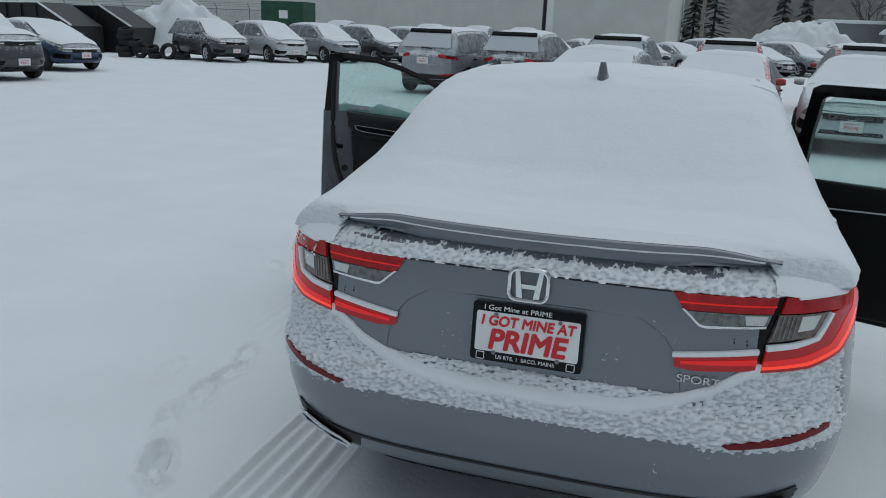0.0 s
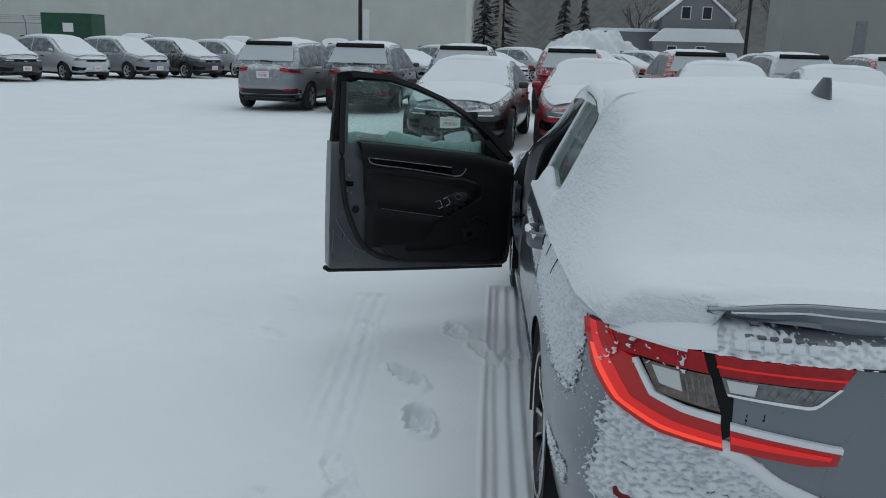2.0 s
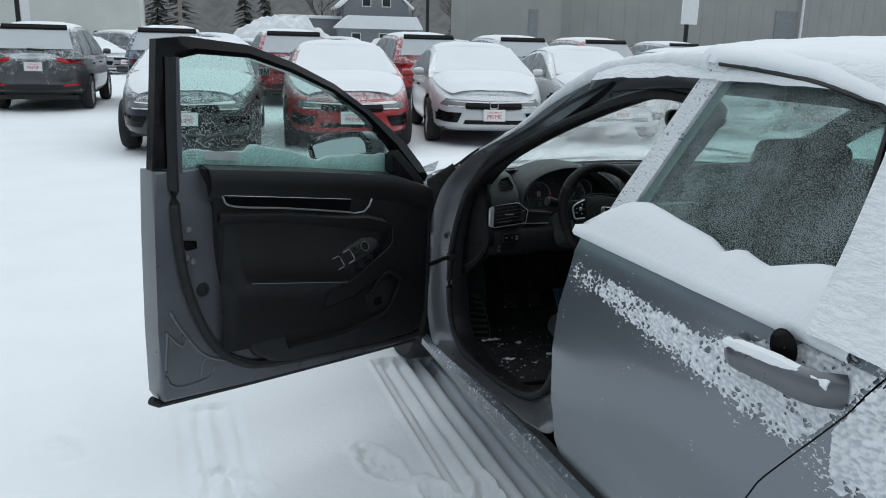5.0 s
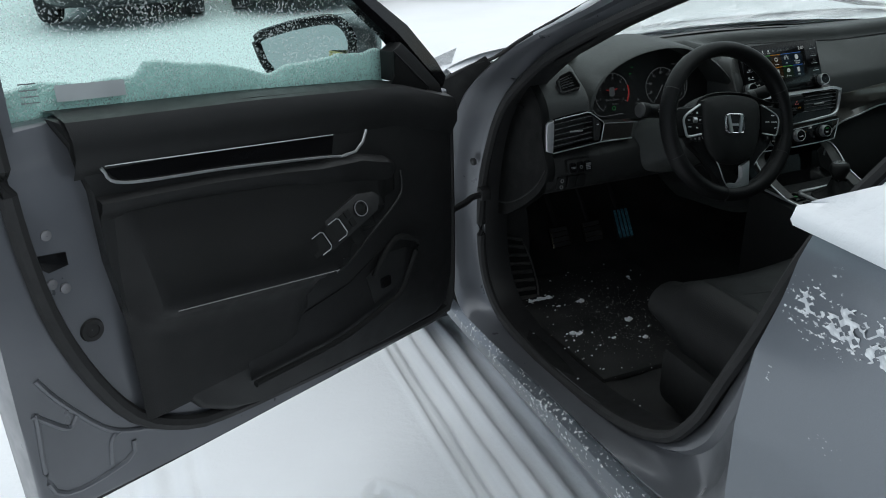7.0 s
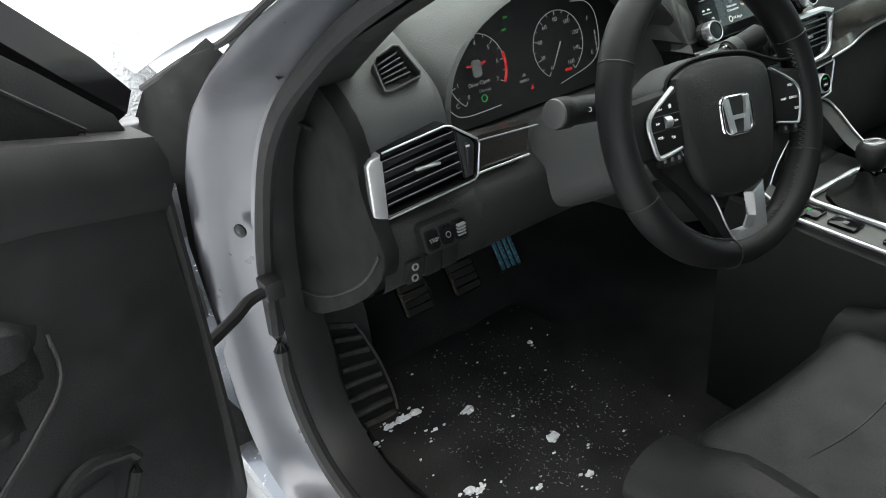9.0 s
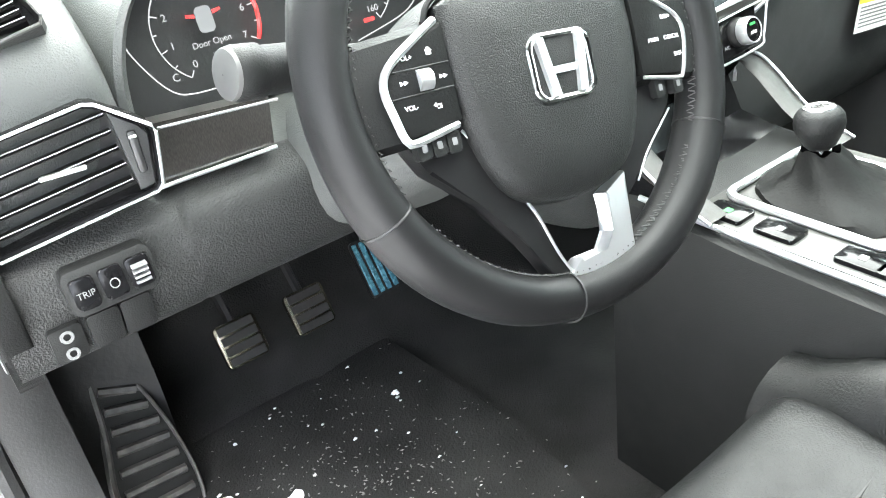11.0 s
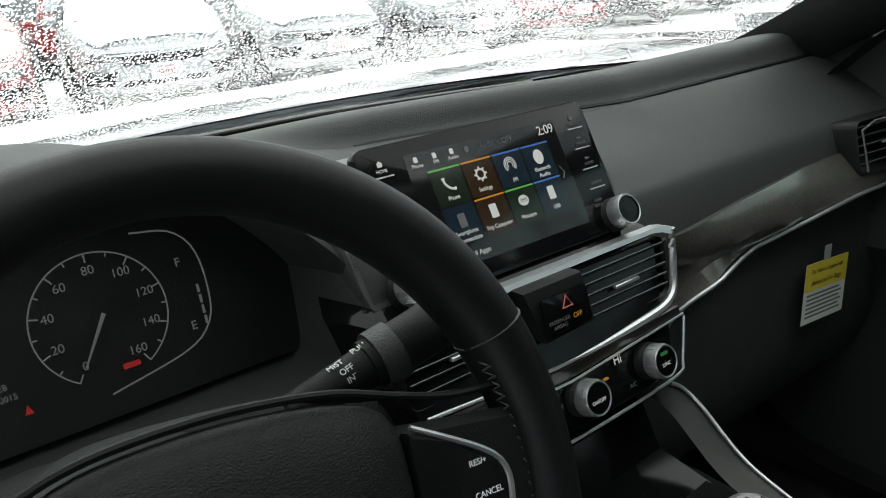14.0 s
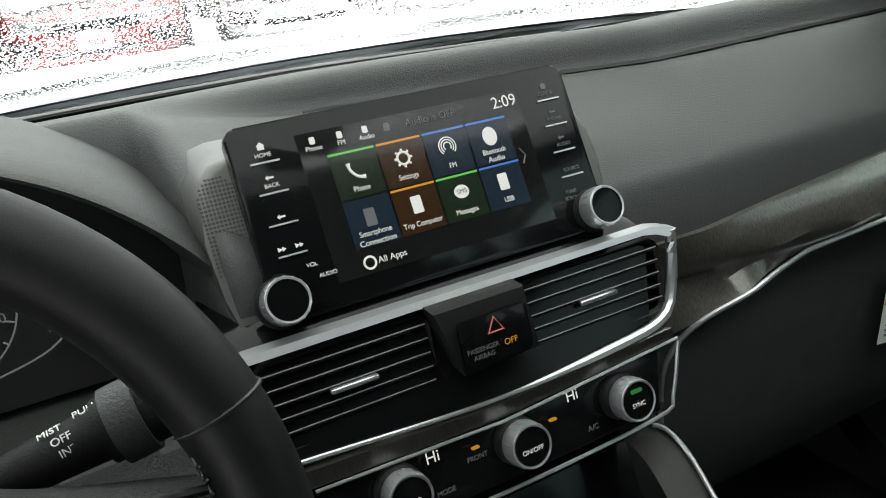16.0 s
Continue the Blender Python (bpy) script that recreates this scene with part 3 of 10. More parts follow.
def lid(x, z, lift):
    p = skin(q_of_x(x, z), z, 0.004 + lift)
    edge = interp(z, [(0.6, 0.44), (0.80, 0.405), (0.86, 0.36), (0.905, 0.29)])
    dent = (1 - step(edge - 0.012, edge + 0.004, abs(x))) * (1 - step(0.893, 0.905, z))
    p.y += (0.024 + 0.115 * (z - 0.70)) * dent
    return p


bm = B()
xs = list(np.linspace(-0.60, 0.60, 90))
top = [(x, 0.983) for x in xs]
bot = [(x, interp(abs(x), ZB)) for x in xs]
ribbon(bm, top, bot, 180, 60, lid, 0.012)
boot = with_frost(part("boot_lid", bm, M["paint"], car), lambda p: 0.0)


def two_sides(make):
    for s in (-1, 1):
        make(s)


def lamp_piece(name, top, bottom, material, parent, s, lift=0.012, n=18, m=5, depth=0.012):
    bm = B()
    f = lambda q, z, d: skin(s * q, z, lift + d)
    ribbon(bm, top, bottom, n, m, f, depth)
    return part(name, bm, material, parent, sharp=50)


def tail_lamp(s):
    lamp = lamp_piece("tail_lamp", [(0.372, 0.985), (0.66, 0.982), (0.80, 0.984), (0.92, 0.975), (1.03, 0.968)],
                      [(0.40, 0.955), (0.66, 0.78), (0.78, 0.80), (0.93, 0.855), (1.03, 0.955)], M["gloss"], car, s, 0.004)
    lamp["label"] = "claw-shaped red tail lamp, lit, dusted with snow"
    # upper arm on the boot lid, then the lower one
    lamp_piece("upper_lens", [(0.376, 0.983), (0.645, 0.983)], [(0.405, 0.940), (0.632, 0.942)], M["red_lens"], lamp, s)
    lamp_piece("reversing_lens", [(0.408, 0.938), (0.630, 0.940)], [(0.452, 0.904), (0.618, 0.907)], M["clear_lens"], lamp, s)
    lamp_piece("lens_rim", [(0.399, 0.944), (0.446, 0.901), (0.460, 0.897), (0.616, 0.905)], [(0.407, 0.944), (0.450, 0.906), (0.462, 0.904), (0.617, 0.910)], M["chrome"], lamp, s, 0.015)
    lamp_piece("lower_lens", [(0.392, 0.812), (0.40, 0.813), (0.607, 0.836)], [(0.398, 0.784), (0.45, 0.778), (0.603, 0.790)], M["red_dim"], lamp, s)
    lamp_piece("light_guide", [(0.41, 0.803), (0.604, 0.822)], [(0.412, 0.795), (0.603, 0.806)], M["red_lit"], lamp, s, 0.016)
    lamp_piece("lens_ridge", [(0.39, 0.823), (0.40, 0.8235), (0.607, 0.848)], [(0.39, 0.811), (0.40, 0.812), (0.607, 0.835)], M["snow_car"], lamp, s, 0.016)
    # corner: a lit hook round the amber lens
    lamp_piece("corner_top_lens", [(0.668, 0.983), (0.80, 0.985), (0.90, 0.978)], [(0.655, 0.943), (0.80, 0.944), (0.86, 0.940)], M["red_lens"], lamp, s)
    lamp_piece("indicator_lens", [(0.652, 0.940), (0.80, 0.940)], [(0.628, 0.868), (0.76, 0.880)], M["amber_lens"], lamp, s)
    lamp_piece("reflector_bowl", [(0.715, 0.935), (0.775, 0.935)], [(0.705, 0.895), (0.755, 0.900)], M["lens_bright"], lamp, s, 0.0135)
    for k in range(5):
        q = 0.648 + 0.013 * k
        lamp_piece("lens_rib", [(q, 0.936), (q + 0.004, 0.936)], [(q - 0.012, 0.878), (q - 0.008, 0.878)], M["clear_lens"], lamp, s, 0.014, 3, 2, 0.002)
    lamp_piece("reflector_block", [(0.560, 0.936), (0.620, 0.937)], [(0.565, 0.912), (0.612, 0.913)], M["lens_bright"], lamp, s, 0.0135)
    for k in range(6):
        q = 0.445 + 0.018 * k
        lamp_piece("lens_rib", [(q - 0.008, 0.934), (q - 0.004, 0.934)], [(q + 0.006, 0.912), (q + 0.010, 0.912)], M["clear_lens"], lamp, s, 0.014, 3, 2, 0.002)
    lamp_piece("lens_line", [(0.39, 0.962), (0.64, 0.963)], [(0.392, 0.958), (0.64, 0.959)], M["red_lit"], lamp, s, 0.0135, 8, 2, 0.002)
    inner = [(0.905, 0.978), (0.865, 0.94), (0.815, 0.936), (0.77, 0.874), (0.70, 0.856), (0.626, 0.843)]
    outer = [(1.025, 0.962), (0.985, 0.92), (0.955, 0.875), (0.88, 0.825), (0.76, 0.795), (0.617, 0.786)]
    at = lambda f: [(a + (c - a) * f, b + (d - b) * f) for (a, b), (c, d) in zip(inner, outer)]
    lamp_piece("lit_hook", inner, outer, M["red_dim"], lamp, s, 0.013, 28, 6)
    lamp_piece("light_guide", at(0.06), at(0.32), M["red_dim"], lamp, s, 0.0140, 28, 3, 0.002)
    lamp_piece("light_guide", at(0.46), at(0.72), M["red_lit"], lamp, s, 0.0145, 28, 3, 0.002)
    lamp_piece("bright_guide", at(0.72)[1:6], at(0.86)[1:6], M["red_glow"], lamp, s, 0.0150, 28, 3, 0.002)
    lamp_piece("lens_snow", [(0.70, 0.986), (0.80, 0.989), (0.90, 0.982)], [(0.70, 0.979), (0.80, 0.980), (0.90, 0.973)], M["snow_car"], lamp, s, 0.018)
    lamp_piece("inner_rim", [(0.812, 0.938), (0.764, 0.879), (0.70, 0.866), (0.626, 0.860)], [(0.822, 0.935), (0.774, 0.870), (0.704, 0.853), (0.626, 0.845)], M["snow_car"], lamp, s, 0.018)


two_sides(tail_lamp)


def reflector(s):
    lamp_piece("reflector", [(0.54, 0.597), (0.70, 0.618), (0.86, 0.640)], [(0.56, 0.586), (0.70, 0.600), (0.86, 0.626)], M["red_dark"], car, s, 0.0125)
    bm = B()
    ribbon(bm, [(0.50, 0.402), (0.60, 0.414), (0.79, 0.446)], [(0.52, 0.345), (0.62, 0.352), (0.79, 0.405)], 16, 4, lambda q, z, d: skin(s * q, z, 0.004 + d), 0.02)
    tip = part("exhaust_surround", bm, M["black"], car, "black recess with a chrome exhaust finisher")
    ring = [(0.760, 0.408), (0.735, 0.416), (0.64, 0.398), (0.575, 0.378), (0.545, 0.345), (0.552, 0.332), (0.62, 0.340), (0.735, 0.372), (0.758, 0.388)]
    bm = B()
    tube(bm, [skin(s * q, z, 0.020) for q, z in ring], 0.0055, 8, closed=True)
    part("exhaust_tip", bm, M["chrome"], tip, "chrome exhaust finisher")
    bm = B()
    ribbon(bm, [(0.552, 0.345), (0.58, 0.376), (0.64, 0.396), (0.735, 0.414), (0.757, 0.404)], [(0.556, 0.337), (0.585, 0.338), (0.64, 0.346), (0.735, 0.375), (0.755, 0.390)], 16, 4, lambda q, z, d: skin(s * q, z, 0.016 + d), 0.02)
    part("opening", bm, M["gloss"], tip)


two_sides(reflector)
bm = B()
ribbon(bm, [(-0.80, 0.432), (-0.52, 0.410), (0, 0.407), (0.52, 0.410), (0.80, 0.432)], [(-0.80, 0.424), (-0.52, 0.400), (0, 0.397), (0.52, 0.400), (0.80, 0.424)], 60, 2, lambda q, z, d: skin(q, z, 0.003 + d), 0.004)
part("bumper_seam", bm, M["black"], car)
bm = B()
ribbon(bm, [(-0.45, 0.30), (0, 0.295), (0.45, 0.30)], [(-0.45, 0.25), (0, 0.25), (0.45, 0.25)], 40, 6, lambda q, z, d: skin(q, z, 0.004 + d), 0.02)
part("diffuser", bm, M["black"], car)

# snow lying on the bumper's ledge below the boot lid
bm = B()
ring = []
for i in range(81):
    x = -0.62 + 1.24 * i / 80
    z0 = interp(abs(x), ZB) - 0.006
    h = 0.011 + 0.003 * noise.noise(Vector((x * 9, 0, 0)))
    out = 0.013 + 0.004 * noise.noise(Vector((x * 14, 5, 0)))
    ring.append([skin(q_of_x(x, z0 + 0.012), z0 + 0.012, 0.002), skin(q_of_x(x, z0), z0 + 0.012, out * 0.8), skin(q_of_x(x, z0 - h), z0 - h * 0.5, out), skin(q_of_x(x, z0 - 2 * h), z0 - 2 * h, 0.006), skin(q_of_x(x, z0 - 2.6 * h), z0 - 2.6 * h, -0.004)])
loft(bm, ring)
part("ledge_snow", bm, M["snow_car"], car, "snow lying along the bumper ledge", sharp=80)

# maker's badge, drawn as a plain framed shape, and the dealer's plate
FACE = Matrix.Rotation(radians(90), 4, "X")


def rear_frame(x, z, lift, tilt=8):
    return Matrix.Translation(lid(x, z, lift)) @ Matrix.Rotation(radians(90 - tilt), 4, "X")


bm = B()
tube(bm, [(a, b, 0) for a, b in rounded(-0.054, -0.043, 0.054, 0.043, 0.022)], 0.0065, 8, closed=True)
badge = part("badge", bm, M["chrome"], car, "chrome maker's badge", m=rear_frame(-0.008, 0.955, 0.012))
for s in (-1, 1):
    bm = B()
    prism(bm, [(s * 0.040, 0.038), (s * 0.027, 0.038), (s * 0.015, -0.036), (s * 0.032, -0.036)], -0.006, 0.004, lambda a, b, d: (a, b, d))
    part("upright_bar", bm, M["chrome"], badge)
bm = B()
prism(bm, [(-0.022, 0.002), (0.022, 0.002), (0.018, -0.010), (-0.018, -0.010)], -0.006, 0.003, lambda a, b, d: (a, b, d))
part("cross_bar", bm, M["chrome"], badge)
bm = B()
prism(bm, rounded(-0.052, -0.041, 0.052, 0.041, 0.02), -0.010, -0.006, lambda a, b, d: (a, b, d))
part("badge_back", bm, M["paint_bare"], badge)
for s in (-1, 1):
    bm = B()
    tube(bm, [lid(x, 0.984, 0.002) for x in np.linspace(s * 0.37, s * 0.06, 24)], 0.0028, 6)
    part("lid_seam", bm, M["black"], car)

plate_m = Matrix.Translation((0, 0.054, 0.812)) @ Matrix.Rotation(radians(84), 4, "X")
bm = B()
prism(bm, rounded(-0.158, -0.084, 0.158, 0.084, 0.008), 0.0, 0.012, lambda a, b, d: (a, b, d), 0.003)
plate = part("dealer_plate", bm, M["gloss"], car, "black framed white dealer plate with red lettering", m=plate_m)
bm = B()
prism(bm, rounded(-0.146, -0.056, 0.146, 0.058, 0.006), 0.0, 0.0135, lambda a, b, d: (a, b, d))
part("card", bm, M["plate_white"], plate)
up = Matrix.Translation((0, 0, 0.0142))
words("I GOT MINE AT", 0.040, M["sign_red"], up @ Matrix.Translation((0, 0.033, 0)), plate, squeeze=0.97, bold=0.0014, slant=0.14)
words("PRIME", 0.080, M["sign_red"], up @ Matrix.Translation((0, -0.022, 0)), plate, squeeze=1.04, bold=0.0030, slant=0.14)
words("I Got Mine at PRIME", 0.020, M["white"], up @ Matrix.Translation((-0.03, 0.070, 0)), plate, squeeze=1.15)
words("US RTE. 1  SACO, MAINE", 0.0155, M["white"], up @ Matrix.Translation((0, -0.070, 0)), plate)
for x in (-0.128, 0.128):
    bm = B()
    tube(bm, [(a, b, 0.0145) for a, b in rounded(x - 0.011, -0.080, x + 0.011, -0.060, 0.003)], 0.0012, 5, closed=True)
    part("dealer_mark", bm, M["white"], plate)
for x, y in ((-0.09, 0.052), (0.09, 0.052), (-0.09, -0.058), (0.09, -0.058)):
    bm = B()
    cyl(bm, (x, y, 0.012), (x, y, 0.0165), 0.006, n=12)
    part("screw", bm, M["steel"], plate)
words("SPORT", 0.030, M["lens_bright"], rear_frame(0.462, 0.752, 0.006, 5), car, "trim_badge", 0.0025, squeeze=1.25)
badge_m = Matrix.Translation((-0.52, 0.125, 1.008)) @ Matrix.Rotation(radians(-9), 4, "Z") @ Matrix.Rotation(radians(60), 4, "X")
for k in range(6):
    bm = B()
    box(bm, (-0.086 + 0.029 * k, -0.010, 0.0), (-0.064 + 0.029 * k, 0.010, 0.004), 0.002, 2, badge_m)
    part("badge_bar", bm, M["snow_lump"], car)


# ---- sides ----
def side_x(y, z):
    """Half the width of the body at a place on its flank."""
    w = interp(z, W_TAB) * (1 + 0.006 * (min(y, 2.6) - 0.92))
    return w * interp(y, [(2.6, 1.0), (3.5, 0.995), (4.0, 0.985), (4.4, 0.95), (4.65, 0.86), (4.8, 0.70), (4.86, 0.45)])


def flank(s):
    return lambda y, z, d: Vector((s * (side_x(y, z) + d), y, z))


def rear_door(s):
    bm = B()
    rows = []
    for z in ZS:
        a, b = interp(z, Y_FRONT), interp(z, Y_SEAM)
        rows.append([Vector((s * side_x(b + (a - b) * i / 40, z), b + (a - b) * i / 40, z)) for i in range(41)])
    rows = [[p - Vector((s * 0.03, 0, 0)) for p in rows[0]]] + rows
    rows = [[r[0]] + r + [r[-1] - Vector((s * 0.06, -0.004, 0))] for r in rows]
    loft(bm, rows)
    cut_arch(bm, AXLE_R, ARCH + 0.012)
    door = with_frost(part("rear_door", bm, M["paint"], car, "closed grey rear door with a band of frozen snow"), lambda p: 0.45 * frost_at(p))
    # window frame strip, covered by rime
    bm = B()
    fr = lambda y, z, d: Vector((s * (interp(z, [(0.97, 0.875), (1.1, 0.835), (1.41, 0.695)]) + d), y, z))
    ribbon(bm, [(2.235, 0.975), (2.18, 1.10), (2.12, 1.27), (2.065, 1.43)], [(2.15, 0.975), (2.10, 1.10), (2.045, 1.27), (1.99, 1.43)], 14, 4, fr, 0.04)
    with_frost(part("window_frame", bm, M["paint"], door), lambda p: 0.95)
    bm = B()
    ribbon(bm, [(2.01, 1.418), (1.90, 1.412), (1.72, 1.394), (1.525, 1.357)], [(2.15, 1.0), (1.9, 1.0), (1.65, 1.0), (1.40, 1.0)], 24, 10, lambda y, z, d: fr(y, z, d - 0.012))
    part("window", bm, M["rear_glass"], door, "wet icy rear window")
    bm = B()
    tube(bm, [fr(y, z, 0.002) for y, z in smooth_line_2([(2.02, 1.424), (1.90, 1.416), (1.72, 1.398), (1.60, 1.376), (1.518, 1.354), (1.49, 1.27), (1.45, 1.14)], 40)], 0.006, 6)
    part("window_seal", bm, M["black"], door)
    # snow hanging from the roof's edge over the window
    bm = B()
    rows = []
    for i in range(60):
        y = 2.09 - 0.61 * i / 59
        z0 = interp(y, [(1.48, 1.344), (1.525, 1.360), (1.60, 1.380), (1.72, 1.402), (1.90, 1.420), (2.12, 1.430)])
        n1 = noise.noise(Vector((y * 16, s, 2)))
        n2 = noise.noise(Vector((y * 50, s, 5)))
        e_ = step(0.0, 0.2, i / 59) * (1 - step(0.85, 1.0, i / 59))
        rows.append([fr(y, z0 + 0.004 * n1 - 0.002, -0.012), fr(y, z0 + 0.004 * n1 + 0.002 * n2, 0.006), fr(y, z0 + 0.010 + 0.003 * n1, e_ * (0.012 + 0.004 * n2)), fr(y, z0 + 0.024, e_ * (0.010 + 0.003 * n1) - 0.006), fr(y, z0 + 0.036, -0.026), fr(y, z0 + 0.040, -0.06)])
    loft(bm, rows)
    part("roof_edge_snow", bm, M["snow_car"], door, "snow hanging over the top of the window", sharp=80)
    # grab handle with its cup
    bm = B()
    tube(bm, smooth_line([(s * 0.905, 1.595, 0.912), (s * 0.942, 1.57, 0.917), (s * 0.950, 1.48, 0.925), (s * 0.945, 1.385, 0.927), (s * 0.905, 1.355, 0.925)], 22), 0.0205, 12, squash=1.5)
    part("door_handle", bm, M["paint_bare"], door, "grey door handle with snow on it")
    bm = B()
    lathe(bm, [(0.001, 0.0), (0.030, 0.0005), (0.034, 0.002)], Matrix.Translation((s * 0.9185, 1.48, 0.957)) @ Matrix.Rotation(radians(90 * s), 4, "Y"), 20)
    part("handle_cup", bm, M["gloss"], door)
    bm = B()
    tube(bm, smooth_line([(s * 0.945, 1.595, 0.928), (s * 0.952, 1.56, 0.934), (s * 0.953, 1.48, 0.941), (s * 0.950, 1.40, 0.943), (s * 0.938, 1.355, 0.940)], 20), [0.006 + 0.010 * math.sin(math.pi * (i + 0.5) / 20) ** 0.5 + 0.003 * noise.noise(Vector((i * 0.6, 1, 0))) for i in range(20)], 8)
    part("handle_snow", bm, M["snow_car"], door)
    # plastic sill
    bm = B()
    up_ = lambda y: 0.05 * step(3.5, 2.5, y)
    loft(bm, [[(s * 0.80, y, 0.15), (s * 0.875, y, 0.155 + 0.3 * up_(y)), (s * 0.893, y, 0.18 + 0.7 * up_(y)), (s * 0.890, y, 0.205 + up_(y)), (s * 0.868, y, 0.222 + up_(y))] for y in np.linspace(1.60, 3.60, 40)])
    with_frost(part("sill_cover", bm, M["paint"], car, "grey sill cover splashed with slush"), lambda p: 0.30 if p[2] > 0.19 else 0.15)
    # fuel flap seam
    bm = B()
    tube(bm, [(s * (side_x(y, z) + 0.0005), y, z) for y, z in smooth_line_2([(1.166, 0.985), (1.166, 0.93), (1.15, 0.90), (1.0, 0.895), (0.974, 0.907), (0.945, 0.95), (0.939, 0.985)], 30)], 0.0018, 6)
    part("filler_flap_seam", bm, M["black"], car)


def smooth_line_2(pts, n):
    return [(p.x, p.y) for p in smooth_line([(a, b, 0) for a, b in pts], n)]


M["rear_glass"] = pane("iced_rear_glass", (0.58, 0.78, 0.73), 0.78, drop_scale=520.0, low=0.46, high=0.60, ice=(0.66, 0.78, 0.76))
two_sides(rear_door)


# front wings, bonnet and nose
def front_wing(s):
    bm = B()
    rows = []
    for z in ZS[2:]:
        a = 3.60 if z < 0.9 else 3.62
        inner_ = [Vector((s * (side_x(3.6, min(z, 0.985)) - 0.05), 3.58, min(z, 0.985)))]
        rows.append(inner_ + [Vector((s * side_x(y, min(z, interp(y, [(3.6, 0.955), (4.4, 0.83), (4.86, 0.68)]))), y, min(z, interp(y, [(3.6, 0.955), (4.4, 0.83), (4.86, 0.68)])))) for y in np.linspace(a, 4.86, 50)])
    loft(bm, rows)
    cut_arch(bm, AXLE_F)
    with_frost(part("front_wing", bm, M["paint"], car), lambda p: 0.2 + 1.0 * step(0.76, 0.82, p[2]))


two_sides(front_wing)
bm = B()
rows = []
for y in np.linspace(3.62, 4.86, 30):
    zb = interp(y, [(3.62, 0.925), (4.4, 0.83), (4.86, 0.68)])
    w = side_x(y, zb)
    rows.append([(w * t, y, zb + 0.02 * (1 - t ** 4)) for t in np.linspace(-1, 1, 25)])
loft(bm, rows)
part("bonnet", bm, M["paint_bare"], car)
bm = B()
loft(bm, [[(x, 4.86 + 0.03 * (1 - (x / 0.5) ** 2), z) for x in np.linspace(-0.5, 0.5, 12)] for z in (0.25, 0.4, 0.6, 0.72)])
part("nose", bm, M["gloss"], car)
bm = B()
box(bm, (-0.74, 0.6, 0.13), (0.74, 4.6, 0.165))
box(bm, (-0.56, 0.8, 0.23), (0.56, 1.5, 0.75))
part("underbody", bm, M["black"], car)
for cy in (AXLE_R, AXLE_F):
    for s in (-1, 1):
        bm = B()
        a0 = [math.pi * (-0.1 + 1.2 * i / 24) for i in range(25)]
        loft(bm, [[(s * x, cy + r * math.cos(a), AXLE_Z + r * math.sin(a)) for a in a0] for x, r in ((0.915, ARCH - 0.002), (0.90, ARCH - 0.012), (0.60, ARCH), (0.58, 0.1))])
        part("wheel_arch_liner", bm, M["rubber"], car)


def make_wheel():
    bm = B()
    lathe(bm, [(0.245, -0.11), (0.275, -0.115), (0.318, -0.108), (0.333, -0.085), (0.335, -0.03), (0.332, -0.028), (0.332, -0.022), (0.335, -0.02), (0.335, 0.03), (0.333, 0.085), (0.318, 0.108), (0.275, 0.115), (0.245, 0.11)], n=48)
    tyre = part("wheel", bm, M["tyre"], car, "alloy wheel with machined twin spokes")
    bm = B()
    lathe(bm, [(0.252, 0.112), (0.245, 0.118), (0.238, 0.114)], n=48)
    rim = part("rim", bm, M["rim"], tyre)
    bm = B()
    lathe(bm, [(0.238, 0.114), (0.225, 0.06), (0.222, -0.1)], n=48)
    part("rim_well", bm, M["rim_dark"], rim)
    bm = B()
    lathe(bm, [(0.22, -0.02), (0.06, -0.02), (0.001, -0.02)], n=32)
    part("brake_disc", bm, M["rim_dark"], tyre)
    for k in range(5):
        bm = B()
        turn = Matrix.Rotation(2 * math.pi * k / 5 + 0.3, 4, "Z")
        prism(bm, [(-0.030, 0.05), (0.030, 0.05), (0.058, 0.150), (0.066, 0.226), (-0.040, 0.229), (-0.034, 0.150)], 0.050, 0.088, lambda a, b, d: turn @ Vector((a, b, d + 0.012 * (b > 0.1))), 0.006, 2)
        spoke = part("spoke", bm, M["rim_dark"], tyre, "dark spoke with a machined face")
        bm = B()
        prism(bm, [(0.020, 0.055), (0.032, 0.055), (0.062, 0.150), (0.070, 0.232), (0.050, 0.232), (0.048, 0.150)], 0.086, 0.094, lambda a, b, d: turn @ Vector((a, b, d + 0.012 * (b > 0.1))), 0.002, 1)
        part("spoke_face", bm, M["rim"], spoke)
        bm = B()
        prism(bm, [(-0.030, 0.06), (-0.024, 0.06), (-0.026, 0.150), (-0.030, 0.232), (-0.044, 0.232), (-0.036, 0.150)], 0.086, 0.094, lambda a, b, d: turn @ Vector((a, b, d + 0.012 * (b > 0.1))), 0.002, 1)
        part("spoke_face", bm, M["rim"], spoke)
    bm = B()
    lathe(bm, [(0.062, 0.06), (0.058, 0.095), (0.034, 0.10), (0.001, 0.098)], n=28)
    part("hub_cap", bm, M["rim_dark"], tyre)
    bm = B()
    tube(bm, [(0.226 * math.cos(a), 0.226 * math.sin(a), 0.04) for a in np.linspace(-2.6, -0.5, 20)], [0.004 + 0.028 * math.sin(math.pi * i / 19) for i in range(20)], 8)
    part("packed_snow", bm, M["snow_lump"], tyre)
    return tyre


